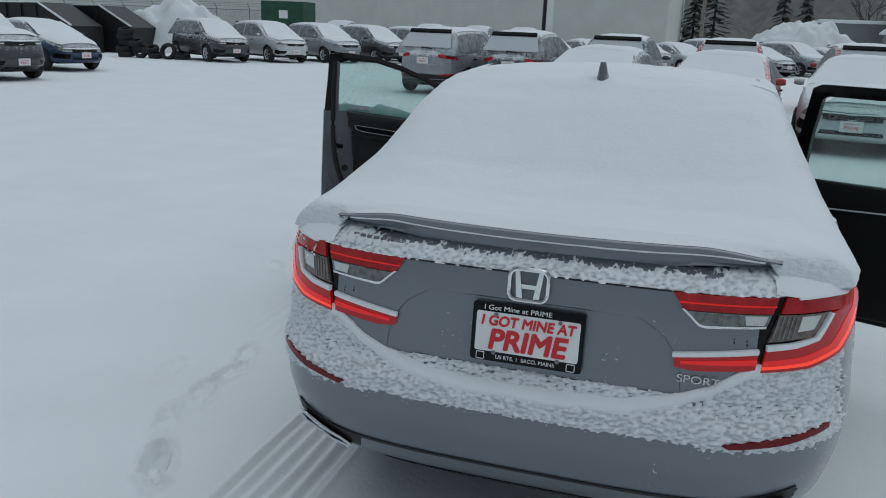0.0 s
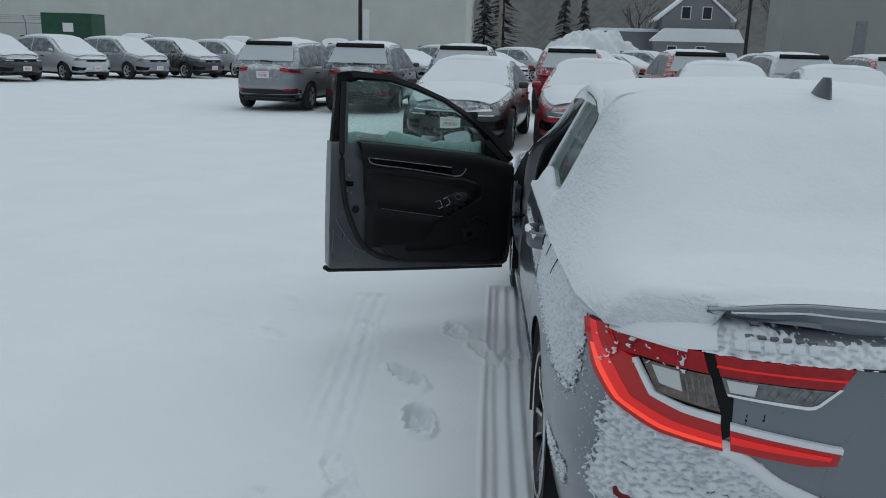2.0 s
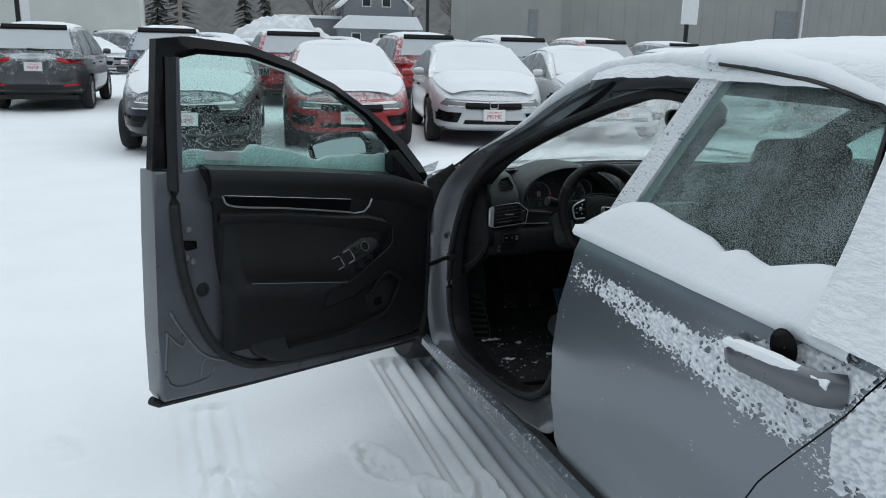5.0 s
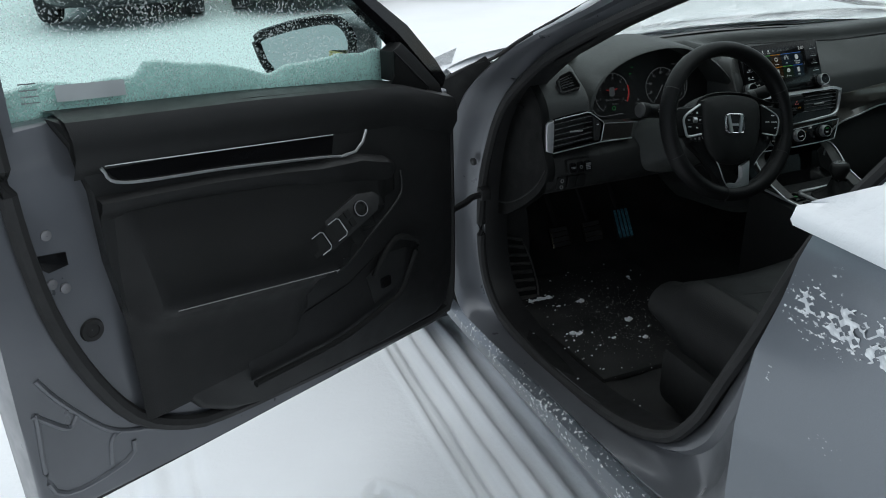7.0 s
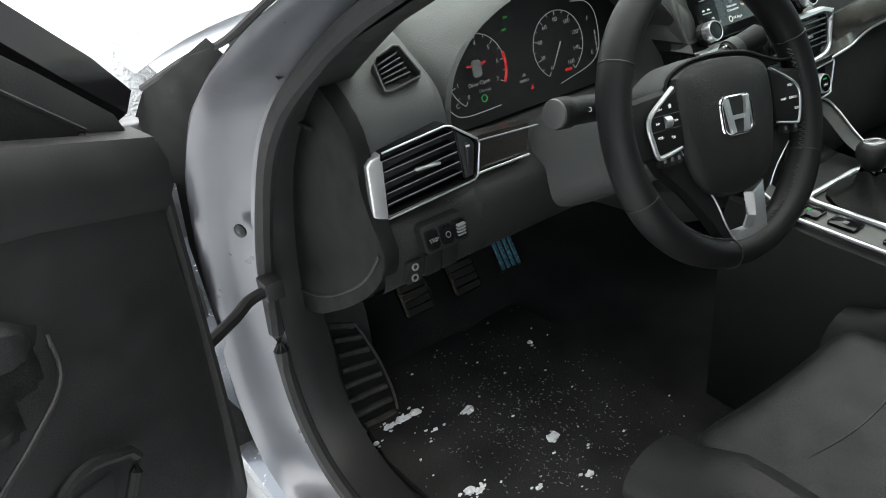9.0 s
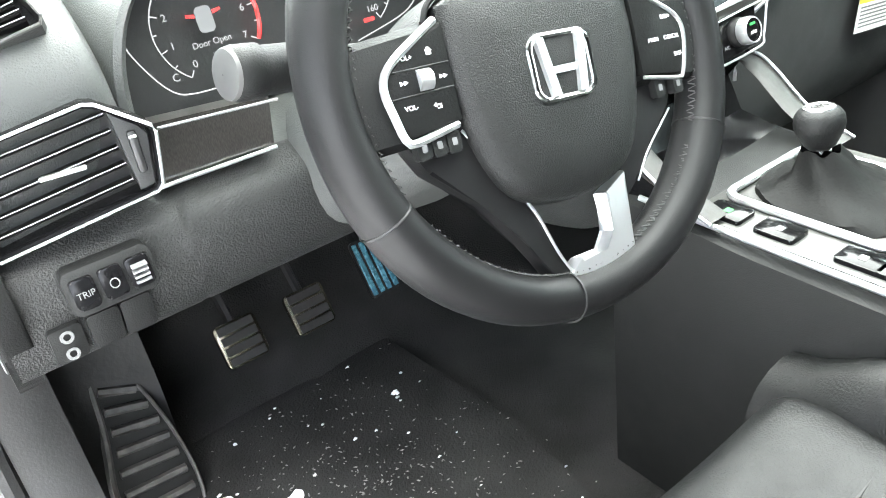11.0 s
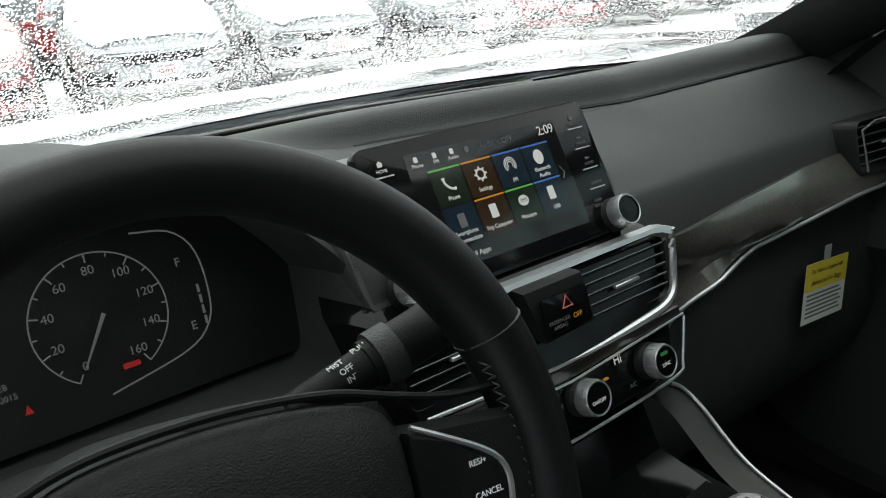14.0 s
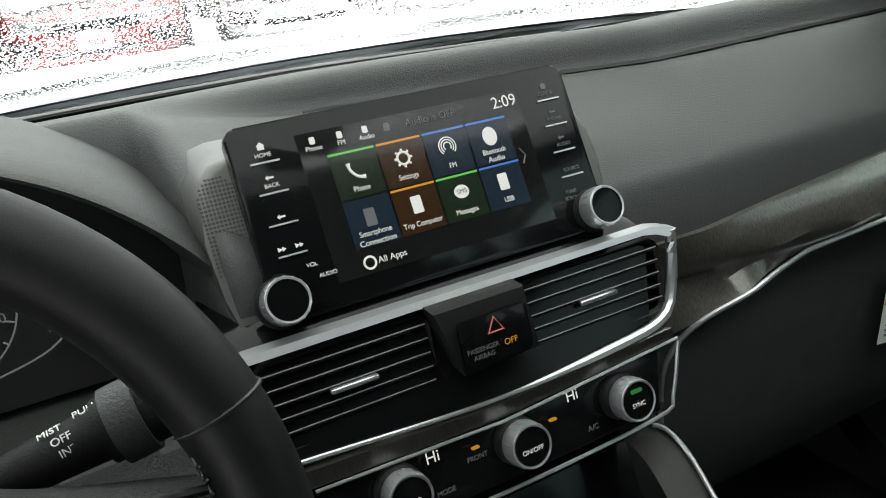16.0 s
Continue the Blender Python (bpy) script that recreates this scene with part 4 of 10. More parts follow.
wheel = make_wheel()
place = lambda s, y, a=0: Matrix.Translation((s * 0.795, y, AXLE_Z + 0.0)) @ Matrix.Rotation(radians(90 * s), 4, "Y") @ Matrix.Rotation(a, 4, "Z")
wheel.matrix_basis = place(-1, AXLE_R, 0.2)
for s, y, a in ((1, AXLE_R, 1.0), (-1, AXLE_F, 0.6), (1, AXLE_F, 0.1)):
    copy_thing(wheel, place(s, y, a))


# ---- snow over boot, rear window, pillars and roof ----
# key sections: y, then (half width, height) at the waist, the lower side, the rail, the shoulder, and the height in the middle
SNOW_SECTIONS = [
    (0.14, (0.65, 0.992), (0.635, 1.02), (0.58, 1.062), (0.45, 1.080), 1.082),
    (0.20, (0.73, 0.990), (0.72, 1.040), (0.66, 1.085), (0.50, 1.098), 1.098),
    (0.30, (0.835, 0.990), (0.82, 1.035), (0.74, 1.085), (0.55, 1.105), 1.105),
    (0.50, (0.88, 0.992), (0.85, 1.035), (0.76, 1.090), (0.58, 1.118), 1.115),
    (0.70, (0.89, 0.995), (0.855, 1.050), (0.76, 1.130), (0.60, 1.178), 1.165),
    (0.90, (0.895, 0.995), (0.855, 1.065), (0.75, 1.195), (0.615, 1.278), 1.262),
    (1.10, (0.90, 0.995), (0.85, 1.085), (0.735, 1.275), (0.615, 1.375), 1.368),
    (1.30, (0.90, 0.995), (0.845, 1.10), (0.715, 1.340), (0.610, 1.430), 1.452),
    (1.50, (0.90, 0.995), (0.835, 1.12), (0.705, 1.385), (0.605, 1.455), 1.485),
    (1.80, (0.90, 0.995), (0.835, 1.12), (0.695, 1.408), (0.60, 1.465), 1.502),
    (2.15, (0.90, 0.995), (0.835, 1.12), (0.690, 1.410), (0.595, 1.462), 1.503),
    (2.45, (0.90, 0.995), (0.83, 1.12), (0.685, 1.390), (0.585, 1.440), 1.480),
    (2.62, (0.90, 0.995), (0.83, 1.10), (0.680, 1.365), (0.575, 1.415), 1.448),
]


def snow_section(y, t0, n=72):
    ys = [k[0] for k in SNOW_SECTIONS]
    row = []
    col = lambda i, j: float(np.interp(y, ys, [k[i][j] for k in SNOW_SECTIONS]))
    half = [(-col(i, 0) - (0.012 if i == 1 else 0.004), 0, col(i, 1)) for i in (1, 2, 3, 4)]
    zc = float(np.interp(y, ys, [k[5] for k in SNOW_SECTIONS]))
    sx = half[-1][0]
    half += [(sx * 0.5, 0, zc + (half[-1][2] - zc) * 0.25), (0, 0, zc)]
    line = smooth_line(half, 60)
    full = line + [Vector((-p.x, 0, p.z)) for p in reversed(line[:-1])]
    k = int(len(full) * t0)
    for p in even(full[k:len(full) - k], n):
        bump = 0.006 * noise.noise(Vector((p.x * 5, y * 5, p.z * 5))) + 0.003 * noise.noise(Vector((p.x * 17, y * 17, p.z * 17)))
        row.append(Vector((p.x, y, p.z + bump)))
    return row


bm = B()
ys = list(np.linspace(0.14, 0.30, 10)) + list(np.linspace(0.34, 1.36, 40)) + list(np.linspace(1.38, 1.54, 14)) + list(np.linspace(1.58, 2.62, 34))
ys_rows = [snow_section(y, 0.192 * step(1.44, 1.50, y)) for y in ys]
first = [Vector((p.x, p.y - 0.004 - 0.012 * step(0.56, 0.66, abs(p.x)) + (spoiler_y(min(abs(p.x), 0.6)) - 0.135), p.z - 0.010 - 0.020 * step(0.56, 0.66, abs(p.x)))) for p in ys_rows[0]]
for p in first:
    w = 1 - step(0.58, 0.70, abs(p.x))
    p.y, p.z = p.y + 0.012 * w, p.z * (1 - w) + w * (spoiler_top(p.x) - 0.004)
for k in range(10):
    f = 1 - k / 10
    for p in ys_rows[k]:
        p.y += (spoiler_y(min(abs(p.x), 0.6)) - 0.135) * f
        if abs(p.x) < 0.62 and k < 6:
            p.z = max(p.z, spoiler_top(p.x) + 0.002 + 0.004 * k)
loft(bm, [first] + ys_rows + [[p + Vector((0, 0.01, -0.03)) for p in ys_rows[-1]]])
for v in bm.verts:
    if v.co.z > 1.0 and v.co.y > 0.3:
        v.co.z += 0.003 * noise.noise(v.co * 30)
part("snow_cover", bm, M["snow_blown"], car, "smooth blanket of snow over boot, rear window and roof", sharp=80)


def belt_snow(s):
    bm = B()
    rows = []
    for i in range(70):
        y = 1.36 + (2.285 - 1.36) * i / 69
        n1 = noise.noise(Vector((y * 7, s, 0)))
        n2 = noise.noise(Vector((y * 22, s, 3)))
        out = 0.900 + 0.002 * n1
        top = interp(y, [(1.3, 1.10), (1.5, 1.095), (1.62, 1.06), (1.7, 1.075), (1.75, 1.05), (1.8, 1.07), (2.05, 1.10), (2.12, 1.085), (2.20, 1.05), (2.285, 1.0)]) + 0.008 * n1 + 0.003 * noise.noise(Vector((y * 11, s, 3)))
        xin = interp(top, [(0.97, 0.872), (1.1, 0.832)])
        rows.append([(s * out, y, 0.972), (s * (out + 0.006), y, 0.982), (s * (out - 0.002), y, 1.0 + 0.004 * n1), (s * (out - 0.03), y, 1.0 + (top - 1.0) * 0.55), (s * (xin + 0.012), y, top + 0.002), (s * (xin - 0.004), y, top), (s * (xin - 0.03), y, top - 0.02)])
    loft(bm, rows)
    part("belt_snow", bm, M["snow_car"], car, "snow drifted along the window ledge", sharp=80)


two_sides(belt_snow)


def corner_snow(s):
    """Snow that rolls over the body's corner onto the tail lamp."""
    bm = B()
    rows = []
    for i in range(50):
        q = 0.64 + 0.61 * i / 49
        k = step(0.62, 0.76, q) * (1 - 0.8 * step(1.05, 1.25, q))
        n1 = noise.noise(Vector((q * 9, s, 0)))
        rows.append([skin(s * q, 0.990 - 0.016 * k + 0.004 * n1, 0.001), skin(s * q, 0.990 - 0.010 * k + 0.004 * n1, 0.006 + 0.013 * k), skin(s * q, 1.004, 0.005 + 0.012 * k), skin(s * q, 1.022, 0.004 * k), skin(s * q, 1.035, -0.03), skin(s * q, 1.045 + 0.015 * k, -0.075), skin(s * q, 1.045, -0.13)])
    loft(bm, rows)
    part("corner_snow", bm, M["snow_car"], car, "snow rolling over the corner onto the tail lamp", sharp=80)


two_sides(corner_snow)
# aerial fin on the roof
bm = B()
rows = []
for t in np.linspace(0, 1, 9):
    h = 0.075 * t
    l = 0.125 * (1 - t) ** 0.8 + 0.045
    yb = 1.40 - 0.10 * (1 - t) ** 1.2 * 0 
    w = 0.026 * (1 - t * 0.6)
    rows.append([(w * math.sin(a), 1.345 + 0.045 * (1 - t) + l * 0.5 * math.cos(a), 1.45 + h) for a in np.linspace(0, 2 * math.pi, 16, endpoint=False)])
loft(bm, rows, closed=True, cap=True)
part("aerial_fin", bm, M["paint_bare"], car, "grey shark-fin aerial")
# snow on the bonnet
bm = B()
rows = []
for y in np.linspace(3.55, 4.84, 44):
    zb = interp(y, [(3.55, 0.925), (3.62, 0.925), (4.4, 0.83), (4.86, 0.68)])
    w = side_x(y, zb) - 0.012
    rows.append([(w * t, y + 0.17 * (1 - t * t) * (1 - step(3.55, 3.9, y)) , zb + (0.045 + 0.012 * noise.noise(Vector((t * 3, y * 3, 0)))) * (1 - t ** 10) * (0.7 + 0.3 * step(3.5, 3.8, y)) + 0.006) for t in np.linspace(-1, 1, 41)])
loft(bm, rows)
part("bonnet_snow", bm, M["snow_car"], car, sharp=80)
# snow over the scuttle, between windscreen and bonnet
bm = B()
rows = []
for x in np.linspace(-0.875, 0.875, 60):
    xn = x / 0.765
    y0 = max(3.46, 3.665 - 0.14 * xn * xn)
    rows.append([(x, y0 + (3.86 - y0) * g, 0.938 - 0.012 * xn * xn * (1 - g) + 0.025 * g * (1 - (abs(x) / 0.875) ** 8) + 0.01 * math.sin(math.pi * g) + 0.006 * noise.noise(Vector((x * 7, g * 2, 0)))) for g in np.linspace(0, 1, 10)])
loft(bm, rows)
part("scuttle_snow", bm, M["snow_car"], car, sharp=80)


# ---- crust of frozen snow on tail, corners and flank, built as lumps ----
def crust(name, to3, us, vs, value, parent, thick=0.0115, lump=126.0):
    """A lumpy skin of frozen snow where value(place) is high; it breaks up into crumbs at its edges."""
    bm = B()
    last = None
    depth_of = bm.verts.layers.float.new("depth")
    for v in vs:
        row = []
        for u in us:
            p = to3(u, v, 0.0)
            f = value(p)
            vert = None
            if f > 0.12:
                near = 1.25 * lump * (1 + 0.2 * step(0.3, 0.8, p.y))
                n1 = noise.noise(Vector((p.x * near * 0.42, p.y * near * 0.40, p.z * near * 1.15 + p.y * near * 0.22)))
                n2 = noise.noise(p * 26.0)
                n3 = noise.noise(p * 210.0)
                h = 0.66 * n1 + 0.25 * n2 + 0.2 * n3 + 2.6 * (f - 0.54)
                if h > -0.05:
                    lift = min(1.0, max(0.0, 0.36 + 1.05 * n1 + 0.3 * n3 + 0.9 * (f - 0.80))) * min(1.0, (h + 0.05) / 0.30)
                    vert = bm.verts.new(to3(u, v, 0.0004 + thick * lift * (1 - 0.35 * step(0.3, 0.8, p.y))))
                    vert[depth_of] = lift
            row.append(vert)
        if last:
            for i in range(len(us) - 1):
                quad = (last[i], last[i + 1], row[i + 1], row[i])
                k = sum(x is not None for x in quad)
                if k >= 3:
                    bm.faces.new([x for x in quad if x is not None])
        last = row
    loose = [v for v in bm.verts if not v.link_faces]
    bmesh.ops.delete(bm, geom=loose, context="VERTS")
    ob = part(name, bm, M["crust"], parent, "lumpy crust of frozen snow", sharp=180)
    return tagged(ob, kind="stuff")


def crust_material():
    """Frozen snow; grey in its hollows, as painted-in shade and paint seen where thin."""
    m, nt, b = shader("frozen_snow_crust")
    at = nt.nodes.new("ShaderNodeAttribute")
    at.attribute_name = "depth"
    grain = noise_tex(nt, 420.0, 3.0, 0.6)
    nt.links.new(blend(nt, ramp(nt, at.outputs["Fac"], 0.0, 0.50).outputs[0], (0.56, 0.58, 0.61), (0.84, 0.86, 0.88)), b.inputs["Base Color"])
    b.inputs["Roughness"].default_value, b.inputs["Specular IOR Level"].default_value = 0.75, 0.25
    bumped(nt, b, grain.outputs["Fac"], 0.3, 0.002)
    return m


M["crust"] = crust_material()
zs_ = np.arange(0.47, 0.987, 0.0038)
q_end = q_of_y(1.36, 0.9)
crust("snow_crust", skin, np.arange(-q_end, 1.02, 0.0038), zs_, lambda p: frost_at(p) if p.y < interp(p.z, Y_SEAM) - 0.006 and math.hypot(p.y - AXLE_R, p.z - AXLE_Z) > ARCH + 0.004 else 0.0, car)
for s_ in (-1,):
    crust("lens_frost", lambda q, z, d: skin(s_ * q, z, 0.0175 + 0.6 * d), np.arange(0.70, 0.94, 0.0038), np.arange(0.882, 0.978, 0.0038), lambda p: 0.47 * step(0.885, 0.93, p.z + 0.25 * (abs(p.x) - 0.76)), car)
door_skin = lambda y, z, d: Vector((-side_x(y, z) - d, y, z))
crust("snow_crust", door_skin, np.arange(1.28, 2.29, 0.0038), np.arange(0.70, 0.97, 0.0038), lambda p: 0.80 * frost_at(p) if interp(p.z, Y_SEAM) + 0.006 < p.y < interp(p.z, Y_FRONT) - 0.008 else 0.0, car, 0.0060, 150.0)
LIP = ((0.982, 0.0), (1.0, 0.006), (1.025, 0.035), (1.038, 0.075))
crust("snow_crust", lambda x, z, d: skin(q_of_x(x, 0.985), z, 0.0025 + d) + Vector((0, interp(z, LIP), 0)), np.arange(-0.66, 0.66, 0.0038), np.arange(0.984, 1.038, 0.0038), lambda p: max(0.86 - 0.44 * step(0.994, 1.036, p.z) * (1 - step(0.42, 0.62, abs(p.x))), 0.0), car)
for k in range(6):
    p = skin(q_of_x(-0.565 + 0.024 * k, 0.985), 1.016, 0.006) + Vector((0, interp(1.016, LIP), 0))
    bm = B()
    box(bm, p - Vector((0.009, 0.004, 0.005)), p + Vector((0.009, 0.006, 0.005)), 0.002, 1)
    part("model_badge", bm, M["steel"], boot)
crust("snow_crust", lid, np.arange(-0.45, 0.45, 0.005), np.arange(0.668, 0.74, 0.005), lambda p: 0.62 * (1 - step(0.69, 0.735, p.z - 0.05 * step(0.15, 0.4, abs(p.x)))) * step(0.13, 0.2, abs(p.x)) * (1 - step(0.34, 0.44, abs(p.x))), boot)


for line in ([(1.269, 0.992), (1.276, 0.978), (1.285, 0.962)], [(1.138, 0.995), (1.139, 0.968), (1.147, 0.928)], [(0.922, 0.998), (0.928, 0.972), (0.938, 0.940), (0.956, 0.920)]):
    bm = B()
    tube(bm, [skin(-q_of_y(y, z), z, 0.010) for y, z in line], [0.0026 - 0.0018 * k / len(line) for k in range(len(line))], 5)
    part("snow_crack", bm, M["black"], car)


# ---- driver's door, wide open ----
HINGE = Vector((-0.89, 3.47, 0))


def swing(hinge, ahead):
    x = Vector((*ahead, 0)).normalized()
    y = Vector((0, 0, 1)).cross(x)
    m = Matrix((x, y, Vector((0, 0, 1)))).transposed().to_4x4()
    return Matrix.Translation(hinge) @ m


def leaf(u, z, d):
    return Vector((u, d, z))


FRAME_OUT = [(1.222, 1.085), (1.200, 1.30), (1.186, 1.448), (1.09, 1.457), (0.887, 1.436), (0.72, 1.385), (0.545, 1.312), (0.38, 1.215), (0.216, 1.10), (0.12, 1.005), (0.08, 0.955)]
FRAME_IN = [(1.132, 1.09), (1.128, 1.25), (1.122, 1.395), (1.06, 1.408), (0.888, 1.398), (0.73, 1.352), (0.56, 1.285), (0.42, 1.20), (0.285, 1.085), (0.20, 1.00), (0.12, 0.93)]
SHELL = [(1.226, 1.085), (1.232, 0.90), (1.242, 0.60), (1.246, 0.40), (1.235, 0.378), (0.90, 0.35), (0.45, 0.318), (0.13, 0.296), (0.095, 0.315), (0.085, 0.50), (0.08, 0.75), (0.085, 0.925), (0.30, 0.975), (0.70, 1.03), (1.00, 1.075)]
CARD = [(1.085, 1.085), (1.055, 1.03), (1.043, 0.95), (1.043, 0.824), (1.03, 0.72), (1.005, 0.63), (0.965, 0.515), (0.92, 0.45), (0.86, 0.41), (0.78, 0.393), (0.45, 0.36), (0.19, 0.34), (0.145, 0.36), (0.13, 0.43), (0.122, 0.50), (0.115, 0.655), (0.108, 0.85), (0.118, 0.918), (0.30, 0.985), (0.70, 1.04)]

fd = base("front_door", "", "", swing(HINGE, (-0.878, -0.479)))
for key in list(fd.keys()):
    del fd[key]
fd.parent = car
fd["label"] = "driver's door standing wide open"
bm = B()
prism(bm, SHELL, -0.035, 0.045, leaf, 0.012, 3)
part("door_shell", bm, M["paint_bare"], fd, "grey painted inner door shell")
bm = B()
loft(bm, [[leaf(u, z, d) for u, z in line] for line, d in ((FRAME_OUT, 0.0), (FRAME_OUT, 0.035), ([((a + 2 * c) / 3, (b + 2 * e) / 3) for (a, b), (c, e) in zip(FRAME_OUT, FRAME_IN)], 0.048), (FRAME_IN, 0.04), (FRAME_IN, 0.005), (FRAME_OUT, 0.0))])
part("window_frame", bm, M["gloss"], fd, "black window frame")
bm = B()
ribbon(bm, [(1.165, 1.07), (1.155, 1.25), (1.148, 1.40)], [(1.135, 1.07), (1.13, 1.25), (1.125, 1.40)], 12, 2, lambda u, z, d: leaf(u, z, 0.048 + d), 0.01)
part("frame_trim", bm, M["paint_bare"], fd)
bm = B()
tube(bm, [leaf(u, z, 0.052) for u, z in smooth_line_2([(1.155, 1.40), (1.165, 1.20), (1.168, 1.05), (1.166, 0.90), (1.150, 0.755), (1.11, 0.62), (1.05, 0.505), (0.97, 0.44), (0.86, 0.402), (0.45, 0.352), (0.16, 0.325), (0.11, 0.40), (0.10, 0.9)], 60)], 0.0155, 8)
part("door_seal", bm, M["rubber"], fd)
bm = B()
tube(bm, [leaf(u, z, 0.01) for u, z in [(1.262, 0.383), (1.238, 0.365), (0.9, 0.338), (0.45, 0.306), (0.12, 0.285)]], 0.014, 8)
part("lower_seal", bm, M["rubber"], fd)
# pressings in the shell's lower corner
for k, line in enumerate(([(1.20, 0.66), (1.17, 0.60), (1.10, 0.50), (1.02, 0.455)], [(1.215, 0.60), (1.215, 0.43), (1.08, 0.415), (1.06, 0.45)], [(1.22, 0.60), (1.17, 0.545), (1.15, 0.56)], [(1.11, 0.425), (1.10, 0.475), (1.08, 0.485)])):
    bm = B()
    tube(bm, [leaf(u, z, 0.044) for u, z in smooth_line_2(line, 16)], 0.006, 8)
    part("pressing", bm, M["paint_bare"], fd)
bm = B()
prism(bm, [(1.155, 0.872), (1.10, 0.862), (1.10, 0.838), (1.135, 0.835), (1.155, 0.855)], 0.03, 0.0475, leaf, 0.003)
part("latch", bm, M["gloss"], fd)
for u, z in ((1.125, 0.90), (1.135, 0.815), (1.115, 0.80)):
    bm = B()
    lathe(bm, [(0.009, 0.0), (0.009, 0.004), (0.005, 0.006), (0.001, 0.006)], Matrix.Translation(leaf(u, z, 0.045)) @ Matrix.Rotation(radians(-90), 4, "X"), 12)
    part("bolt", bm, M["steel"], fd)
bm = B()
lathe(bm, [(0.022, 0.0), (0.02, 0.005), (0.013, 0.004), (0.012, 0.001), (0.001, 0.001)], Matrix.Translation(leaf(1.088, 0.706, 0.0455)) @ Matrix.Rotation(radians(-90), 4, "X"), 18)
part("grommet", bm, M["rubber"], fd)
# trim card with its upper roll
bm = B()
prism(bm, CARD, 0.04, 0.072, leaf, 0.014, 3)
part("door_card", bm, M["card"], fd, "black moulded door card")
bm = B()
rows = []
for t in np.linspace(0, 1, 24):
    u = 1.07 + (0.11 - 1.07) * t
    zt = interp(u, [(0.105, 0.915), (0.30, 0.982), (0.70, 1.038), (1.085, 1.083)])
    rows.append([leaf(u, z, d) for z, d in ((zt + 0.006, 0.012), (zt + 0.008, 0.05), (zt - 0.002, 0.082), (zt - 0.03, 0.094), (zt - 0.06, 0.092), (zt - 0.085, 0.078), (zt - 0.10, 0.068))])
loft(bm, rows)
part("upper_roll", bm, M["card"], fd)
# dark decor panel with a bright line that runs into the pull
bm = B()
ribbon(bm, [(1.028, 0.996), (0.787, 0.961), (0.52, 0.922), (0.51, 0.92)], [(0.993, 0.959), (0.793, 0.928), (0.563, 0.886), (0.52, 0.88)], 30, 4, lambda u, z, d: leaf(u, z, 0.077 + d), 0.01)
part("decor_panel", bm, M["gloss"], fd, "gloss black decor strip")
bm = B()
tube(bm, [leaf(u, z, 0.082) for u, z in smooth_line_2([(1.028, 0.994), (0.993, 0.959), (0.793, 0.926), (0.565, 0.884), (0.50, 0.870)], 60)], 0.0022, 8, squash=1.3)
part("bright_line", bm, M["satin"], fd, "satin metal line")
bm = B()
tube(bm, [leaf(u, z, 0.080) for u, z in smooth_line_2([(1.02, 0.995), (0.787, 0.961), (0.515, 0.921)], 20)], 0.0012, 6)
part("thin_line", bm, M["satin"], fd)
bm = B()
tube(bm, [leaf(u, z, d) for u, z, d in [(0.50, 0.870, 0.084), (0.465, 0.873, 0.092), (0.445, 0.890, 0.096), (0.428, 0.913, 0.092)]], 0.0034, 8)
part("door_pull", bm, M["satin"], fd, "satin inside door handle")
# armrest: a padded bulge that ends in a curved edge towards the hinge
bm = B()
rows = []
for u in np.linspace(1.035, 0.27, 60):
    rise = 0.19 * (u - 0.55)
    row = []
    for z, d in ((0.850, 0.070), (0.840, 0.076), (0.80, 0.086), (0.76, 0.100), (0.72, 0.117), (0.69, 0.129), (0.665, 0.136), (0.647, 0.137), (0.637, 0.131), (0.622, 0.116), (0.60, 0.100), (0.57, 0.090), (0.52, 0.080), (0.46, 0.070)):
        edge = interp(z + rise, [(0.45, 0.70), (0.60, 0.62), (0.646, 0.555), (0.705, 0.40), (0.771, 0.31), (0.82, 0.30), (0.9, 0.29)])
        k = step(edge - 0.02, edge + 0.03, u) * (1 - step(0.99, 1.035, u))
        row.append(leaf(u, z + rise * (1 if z > 0.55 else 0.3), 0.066 + (d - 0.066) * k))
    rows.append(row)
loft(bm, rows)
part("armrest", bm, M["leather"], fd, "padded black armrest")
bm = B()
tube(bm, [leaf(u, 0.640 + 0.19 * (u - 0.55), 0.1355) for u in np.linspace(0.58, 0.97, 24)], 0.0010, 5)
part("stitching", bm, plain("pale_thread", (0.25, 0.25, 0.25), 0.8), fd)
# padded bar under the decor strip, rounded off towards the hinge
bm = B()
rows = []
for u in list(np.linspace(1.045, 0.36, 40)) + [0.345, 0.335, 0.328, 0.324, 0.322]:
    zt = interp(u, [(0.322, 0.806), (0.36, 0.832), (0.45, 0.862), (0.565, 0.872), (0.80, 0.914), (1.045, 0.946)])
    zb = interp(u, [(0.322, 0.764), (0.36, 0.748), (0.50, 0.790), (0.66, 0.845), (0.90, 0.888), (1.045, 0.902)])
    k = 0.15 + 0.85 * step(0.320, 0.350, u)
    mid_ = (zt + zb) / 2
    rows.append([leaf(u, mid_ + (z - mid_) * (0.75 + 0.25 * k), 0.068 + d * k) for z, d in ((zt, 0.004), (zt - 0.06 * (zt - zb), 0.020), (zt - 0.16 * (zt - zb), 0.027), (mid_, 0.022), (zb + 0.3 * (zt - zb), 0.014), (zb + 0.08 * (zt - zb), 0.008), (zb, 0.002))])
rows.append([leaf(0.3215, (zt + zb) / 2 + (0.4 - 0.133 * j) * (zt - zb) * 0.7, 0.066) for j in range(7)])
loft(bm, rows)
part("grab_bar", bm, M["card"], fd, "padded black grab bar")
bm = B()
